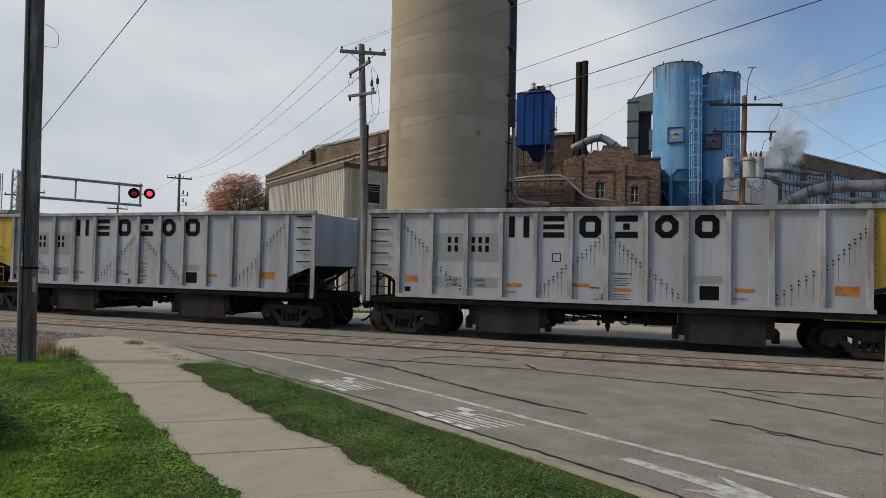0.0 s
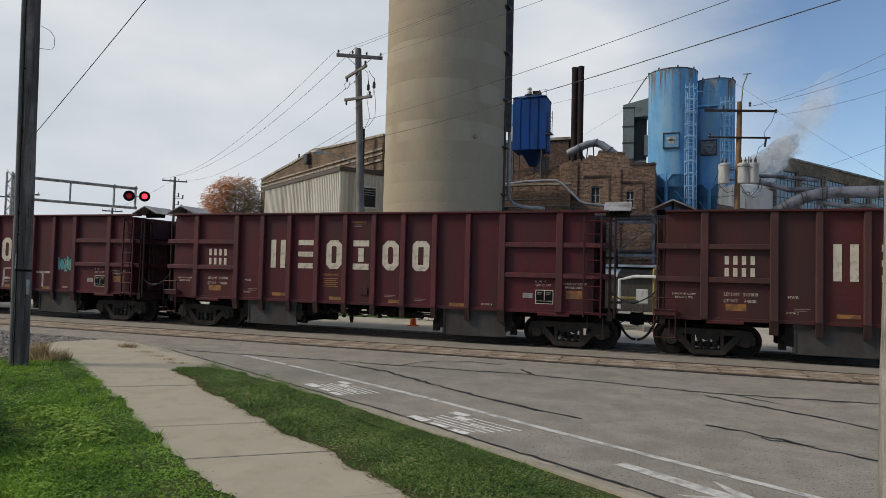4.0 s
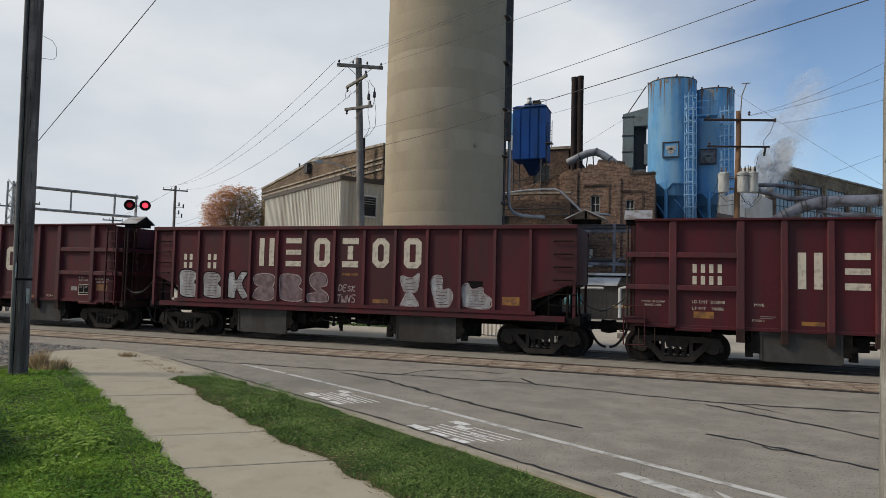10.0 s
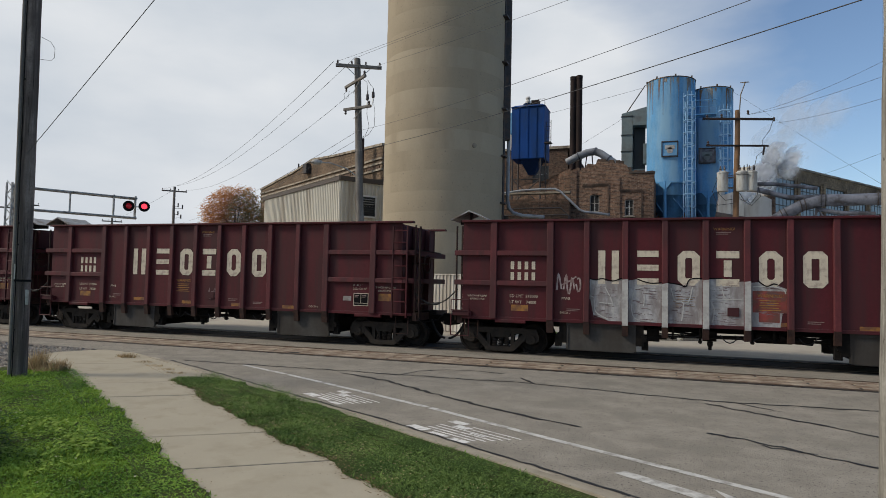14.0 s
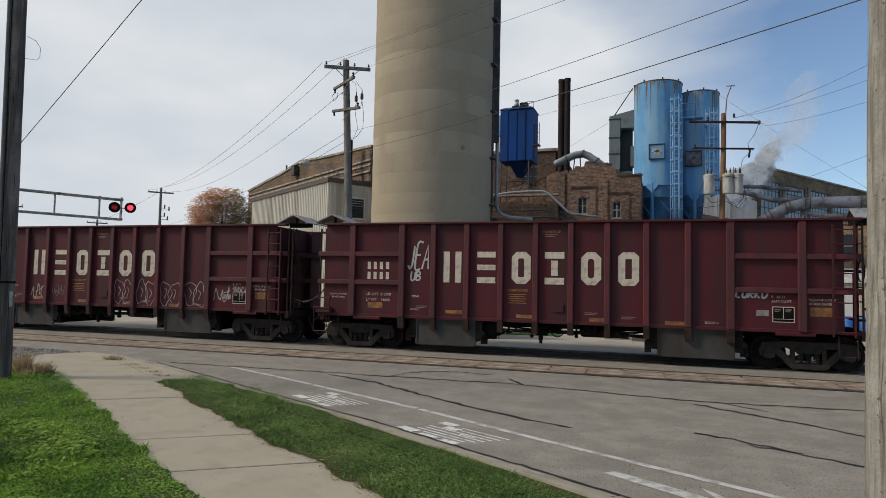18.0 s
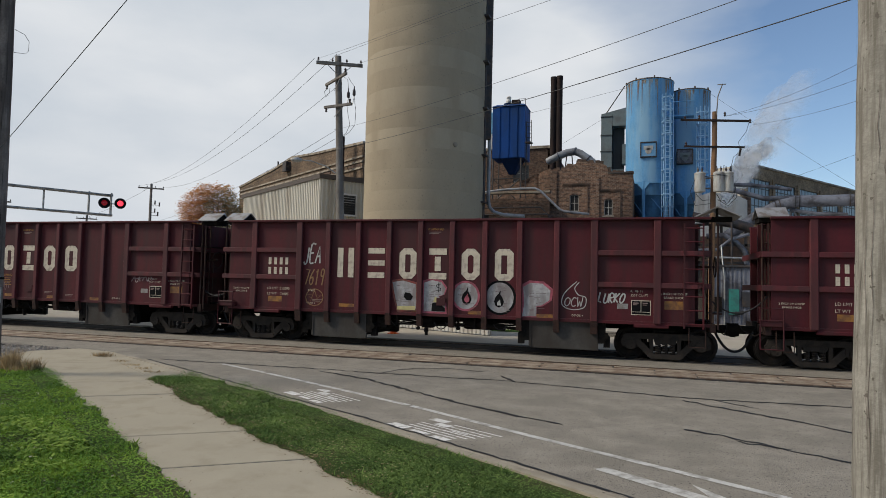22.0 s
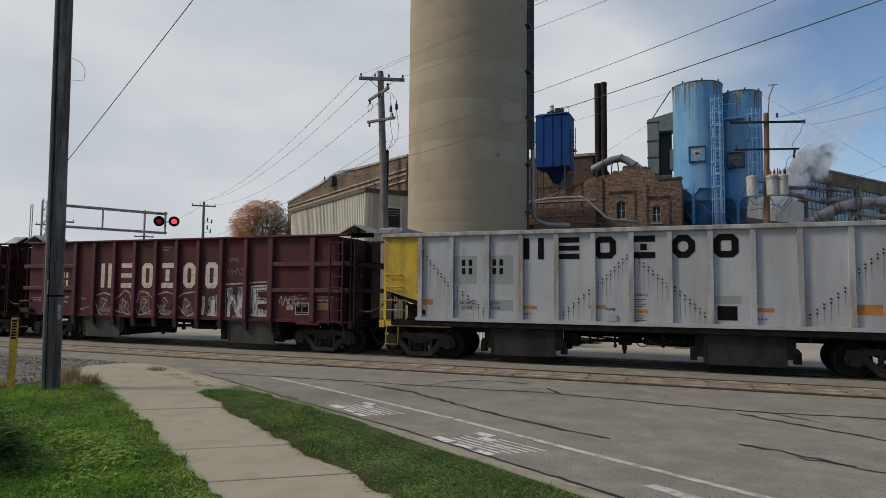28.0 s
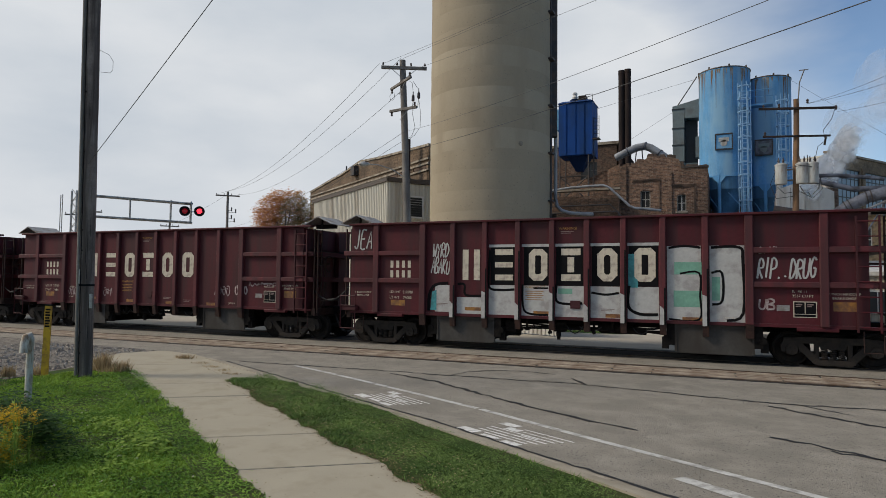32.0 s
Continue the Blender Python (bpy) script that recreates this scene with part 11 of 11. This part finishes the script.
solid("dry_grass", dr, M["dry"], "tufts of dry straw-coloured grass round the pole", "dry grass", kind="stuff")
tf = MB()
for c_, n_ in (((-12.06, 11.44), 150), ((-11.0, 10.95), 40), ((-10.4, 10.6), 40), ((-9.8, 10.3), 45), ((-9.3, 10.0), 50)):
    for i in range(n_):
        p_ = Vector((c_[0] + rw.gauss(0, 0.12), c_[1] + rw.gauss(0, 0.07), 0.10))
        h_ = rw.uniform(0.03, 0.12 if n_ > 100 else 0.035)
        a_ = rw.uniform(0, 6.28)
        d_ = Vector((math.cos(a_), math.sin(a_), 0)) * 0.01
        tf.add([p_ - d_, p_ + d_, p_ + Vector((rw.gauss(0, 0.6) * h_, rw.gauss(0, 0.6) * h_, h_))], [(0, 1, 2)])
solid("kerb_tufts", tf, M["dry"], "small brown tufts growing in the kerb joint", "weeds", kind="stuff")
# golden flower stand and dark weeds at the lawn's edge
gr = thing("goldenrod_stand", pose(-6.72, 4.02, 0.05), "tall stand of yellow goldenrod with narrow leaves", "plant")
st, fl, lf = MB(), MB(), MB()
for i in range(34):
    x, y = rw.gauss(0, 0.13), rw.gauss(0, 0.13)
    h_ = rw.uniform(0.20, 0.74)
    tip = Vector((x + rw.gauss(0, 0.07), y + rw.gauss(0, 0.07), h_))
    st.cyl((x, y, 0), tip, 0.006, 0.003, 4, False)
    for k in range(26):
        f = rw.uniform(0.05, 0.92)
        p_ = Vector((x, y, 0)).lerp(tip, f)
        a_ = rw.uniform(0, 6.28)
        u = Vector((math.cos(a_), math.sin(a_), rw.uniform(-0.2, 0.5))) * rw.uniform(0.05, 0.11)
        v = u.cross(Vector((0, 0, 1))).normalized() * 0.011
        lf.add([p_, p_ + u * 0.5 + v, p_ + u, p_ + u * 0.5 - v], [(0, 1, 2, 3)])
    if i % 3 < 2:
        for k in range(11):
            a_ = rw.uniform(0, 6.28)
            for j in range(8):
                q = tip + Vector((math.cos(a_), math.sin(a_), 0)) * 0.013 * j + Vector((0, 0, -0.012 * k + 0.006 * j))
                leaf_clump(fl, q, 3, 0.008, 0.024, rw, 1.0)
tagged(part("stems", st, M["weed"], gr), kind="stuff")
tagged(part("leaves", lf, M["weed"], gr), kind="stuff")
tagged(part("flowers", fl, M["goldenrod"], gr, "golden flower heads"), kind="stuff")
bsh = MB()
for i in range(460):
    f = rw.random() ** 1.3
    x, y = -6.75 - 2.9 * f + rw.gauss(0, 0.18), 4.48 + 1.25 * f + rw.gauss(0, 0.10)
    leaf_clump(bsh, (x, y, 0.08 + abs(rw.gauss(0, 0.14)) + 0.14 * (f < 0.3)), 12, 0.07, 0.075, rw, 0.8)
solid("dark_weed_patch", bsh, M["hedge"], "patch of tall dark green weeds", "weeds", kind="stuff")
stn = MB()
for i in range(2600):
    x, y = rw.uniform(-19, -11.6), rw.uniform(6.6, 12.6)
    if y > 12.7 or y < 8.2 + (-11.6 - x) * 0.05 - 0.9 * (x < -12.5) or x > -12.25 - 0.2 * (y - 8.4):
        continue
    s = rw.uniform(0.012, 0.035)
    m_ = pose(x, y, 0.035, rw.uniform(0, 90), rw.uniform(0, 90), rw.uniform(0, 90))
    stn.box(-s, s, -s * 0.7, s * 0.7, -s * 0.6, s * 0.6, m_)
solid("gravel_stones", stn, M["stone_grey"], "loose grey and tan gravel stones", "gravel", kind="stuff")
for ob, poly in ((strip_, [(-16, 24.6), (-4, 25.6), (-4, 26.6), (-16, 25.7)]),):
    mb = MB().add([(x, y, 0.02) for x, y in poly], [(0, 1, 2, 3)])
    part("turf", mb, M["hedge"], strip_)
blades("yard_grass", [(-16, 24.6), (-4, 25.6), (-4, 26.6), (-16, 25.7)], 6000, 0.07, 0.03, 0.02, "verge", "mown green grass strip in the yard", "grass", 7, 0.5)

# ---- the autumn tree ----
def tree(x, y, h, spread, base_z, material, name, label, seed, leaves):
    r = random.Random(seed)
    t = thing(name, pose(x, y, 0), label, "tree")
    tr = MB()
    tr.tube([(0, 0, 0), (0.1, 0, h * 0.25), (-0.05, 0.1, h * 0.5), (0.05, 0, h * 0.85)], [h * 0.028, h * 0.022, h * 0.014, h * 0.004], 10)
    tips = []
    for i in range(22):
        z0 = h * r.uniform(0.22, 0.6)
        a_, l_ = r.uniform(0, 6.28), spread * r.uniform(0.5, 0.95)
        z1 = min(h * 0.96, z0 + h * r.uniform(0.15, 0.42))
        k_ = 1 - 0.45 * max(0, (z1 / h - 0.55)) / 0.45
        e = Vector((math.cos(a_) * l_ * k_, math.sin(a_) * l_ * k_, z1))
        m = Vector((e.x * 0.45, e.y * 0.45, z0 + (z1 - z0) * 0.35))
        tr.tube([(0, 0, z0), m, e], [h * 0.010, h * 0.006, 0.015], 5)
        tips += [e, m.lerp(e, 0.6), e + Vector((r.gauss(0, 0.5), r.gauss(0, 0.5), r.gauss(0.2, 0.4)))]
    tips += [Vector((r.gauss(0, spread * 0.3), r.gauss(0, spread * 0.3), h * r.uniform(0.75, 1.0))) for _ in range(18)]
    part("trunk", tr, M["wood_dark"], t)
    cr, gn = MB(), MB()
    cz, rz = h * 0.60, h * 0.40
    n = 0
    while n < leaves:
        d = Vector((r.gauss(0, 1), r.gauss(0, 1), r.gauss(0, 1))).normalized()
        q = noise.noise(d * 2.3 + Vector((seed, 0, 0)))
        if q < -0.32 and r.random() < 0.7:
            continue
        rad = (1.0 + 0.16 * q + 0.07 * noise.noise(d * 6.0)) * r.random() ** 0.28
        p = Vector((d.x * spread * rad, d.y * spread * rad, cz + d.z * rz * rad * (1.0 if d.z > 0 else 0.8)))
        leaf_clump(gn if d.x > 0.35 and r.random() < 0.75 else cr, p, 4, 0.20, 0.30, r, 0.9)
        n += 4
    if gn.v:
        tagged(part("crown", gn, M["dull_leaf" if material == "autumn" else material], t, "dull green and brown leaves"), kind="stuff")
    tagged(part("crown", cr, M[material], t, "russet leaves" if material == "autumn" else ""), kind="stuff")
    return t
tree(-46.9, 58.5, 12.2, 3.75, 0, "autumn", "autumn_tree", "round autumn tree with russet-brown leaves", 4, 40000)
for i, (x, y, h, s_) in enumerate(((-110, 62, 8, 5), (-128, 78, 9, 6), (-150, 70, 9, 6), (-95, 95, 9, 6), (120, 120, 10, 7))):
    tree(x, y, h, s_, 0, "hedge" if i % 2 else "autumn", "distant_tree", "distant tree beyond the crossing", 30 + i, 1500)

# ---- steam from the works, in soft drifting pieces ----
def steam_mat(name, thick):
    m = bpy.data.materials.new(name)
    m.use_nodes = True
    nt = m.node_tree
    N, L = nt.nodes.new, nt.links.new
    nt.nodes.remove(nt.nodes["Principled BSDF"])
    tc = N("ShaderNodeTexCoord")
    nz = N("ShaderNodeTexNoise")
    nz.inputs["Scale"].default_value, nz.inputs["Detail"].default_value, nz.inputs["Roughness"].default_value = 2.0, 4.0, 0.5
    L(tc.outputs["Object"], nz.inputs["Vector"])
    ln = N("ShaderNodeVectorMath")
    ln.operation = "LENGTH"
    L(tc.outputs["Object"], ln.inputs[0])
    # thick in the middle, thinning to nothing at the rim
    ad_ = N("ShaderNodeMath")
    ad_.operation = "MULTIPLY_ADD"
    ad_.inputs[1].default_value, ad_.inputs[2].default_value = 0.75, -0.375
    L(nz.outputs[0], ad_.inputs[0])
    sb = N("ShaderNodeMath")
    sb.operation = "ADD"
    L(ln.outputs["Value"], sb.inputs[0])
    L(ad_.outputs[0], sb.inputs[1])
    rp = N("ShaderNodeMapRange")
    rp.interpolation_type = "SMOOTHSTEP"
    rp.inputs["From Min"].default_value, rp.inputs["From Max"].default_value = 0.44, 0.86
    rp.inputs["To Min"].default_value, rp.inputs["To Max"].default_value = thick, 0.0
    L(sb.outputs[0], rp.inputs["Value"])
    df = N("ShaderNodeBsdfDiffuse")
    df.inputs[0].default_value = (0.93, 0.93, 0.94, 1)
    tl = N("ShaderNodeBsdfTranslucent")
    tl.inputs[0].default_value = (0.93, 0.93, 0.94, 1)
    ms = N("ShaderNodeMixShader")
    L(df.outputs[0], ms.inputs[1])
    L(tl.outputs[0], ms.inputs[2])
    tp_ = N("ShaderNodeBsdfTransparent")
    mx = N("ShaderNodeMixShader")
    L(rp.outputs[0], mx.inputs[0])
    L(tp_.outputs[0], mx.inputs[1])
    L(ms.outputs[0], mx.inputs[2])
    L(mx.outputs[0], nt.nodes["Material Output"].inputs[0])
    return m
M["steam"] = steam_mat("steam", 0.92)
M["steam_thin"] = steam_mat("thin_steam", 0.24)
steam = thing("steam_plume", pose(4.6, 48.6, 8.6), "soft white steam billowing off the plant house", "steam")
rs = random.Random(6)
puffs = []
def puff_mesh(material, seed):
    """A lumpy bulging veil of vapour, one unit in radius."""
    n, m = 12, 40
    vs, fs = [(0, -0.45, 0)], []
    for i in range(1, n + 1):
        for j in range(m):
            a_, r_ = 2 * math.pi * j / m, i / n
            v = Vector((math.cos(a_) * r_, 0, math.sin(a_) * r_))
            vs.append((v.x, -0.45 * (1 - r_ * r_) + 0.13 * noise.noise(v * 2.8 + Vector((seed, 0, 0))) * (1 - r_ * r_), v.z))
    fs = [(0, 1 + j, 1 + (j + 1) % m) for j in range(m)]
    for i in range(n - 1):
        fs += [(1 + i * m + j, 1 + (i + 1) * m + j, 1 + (i + 1) * m + (j + 1) % m, 1 + i * m + (j + 1) % m) for j in range(m)]
    return MB().add(vs, fs).mesh("puff", M[material], True)
PUFFS = [puff_mesh("steam", 3.0 * i) for i in range(3)]
THIN = [puff_mesh("steam_thin", 40 + 3.0 * i) for i in range(2)]
def add_puff(me, at, size, f):
    p = part("puff", me, None, steam)
    p.scale = (size * rs.uniform(0.85, 1.15), size * 0.8, size * rs.uniform(0.85, 1.1))
    puffs.append((p, Vector(at), rs.uniform(0, 6.28), f))
# dense heart over the roof, then wider and thinner as it drifts up and away
for i in range(13):
    f = i / 12
    add_puff(PUFFS[i % 3], (0.2 + 2.0 * f + rs.gauss(0, 0.3), -0.16 * i, 0.3 + 2.0 * f + rs.gauss(0, 0.35)), 0.95 + 0.40 * f, 0.2 + 0.3 * f)
for i in range(8):
    f = i / 7
    add_puff(THIN[i % 2], (1.4 + 2.8 * f + rs.gauss(0, 0.35), -2.2 - 0.2 * i, 1.8 + 3.6 * f + rs.gauss(0, 0.35)), 1.2 + 0.9 * f, 0.6 + 0.4 * f)

# ---- what moves ----
def motions():
    stamps = [0.5 * i for i in range(65)]
    for k, c in enumerate(cars):
        walk(c, [(t, car_pose(k, t)) for t in stamps])
    # all wheels turn alike: one roll, shared
    turn = None
    for c in cars:
        for o in c.children_recursive:
            if o.name.split(".")[0] == "wheelset":
                if turn is None:
                    rows = []
                    for i in range(32 * FPS + 1):
                        t = i / FPS
                        rows.append((t, pose(0, 0, 0, 0, math.degrees((float(np.polyval(RUN, t)) - KS[0]) / 0.424) % 360.0, 0)))
                    walk(o, rows)
                    turn = o.animation_data
                else:
                    o.rotation_mode = "QUATERNION"
                    o.animation_data_create()
                    o.animation_data.action = turn.action
                    o.animation_data.action_slot = turn.action_slot
    for p, at, ph, f in puffs:
        rows = []
        for i in range(17):
            t = i * 2.0
            q = at + Vector((0.9 * f * math.sin(t * 0.42 + ph), 0.2 * math.sin(t * 0.3 + ph), 0.55 * f * math.sin(t * 0.55 + ph * 1.7)))
            rows.append((t, pose(*q, -16, 20 * math.sin(t * 0.2 + ph), -46)))
        walk(p, rows)
motions()
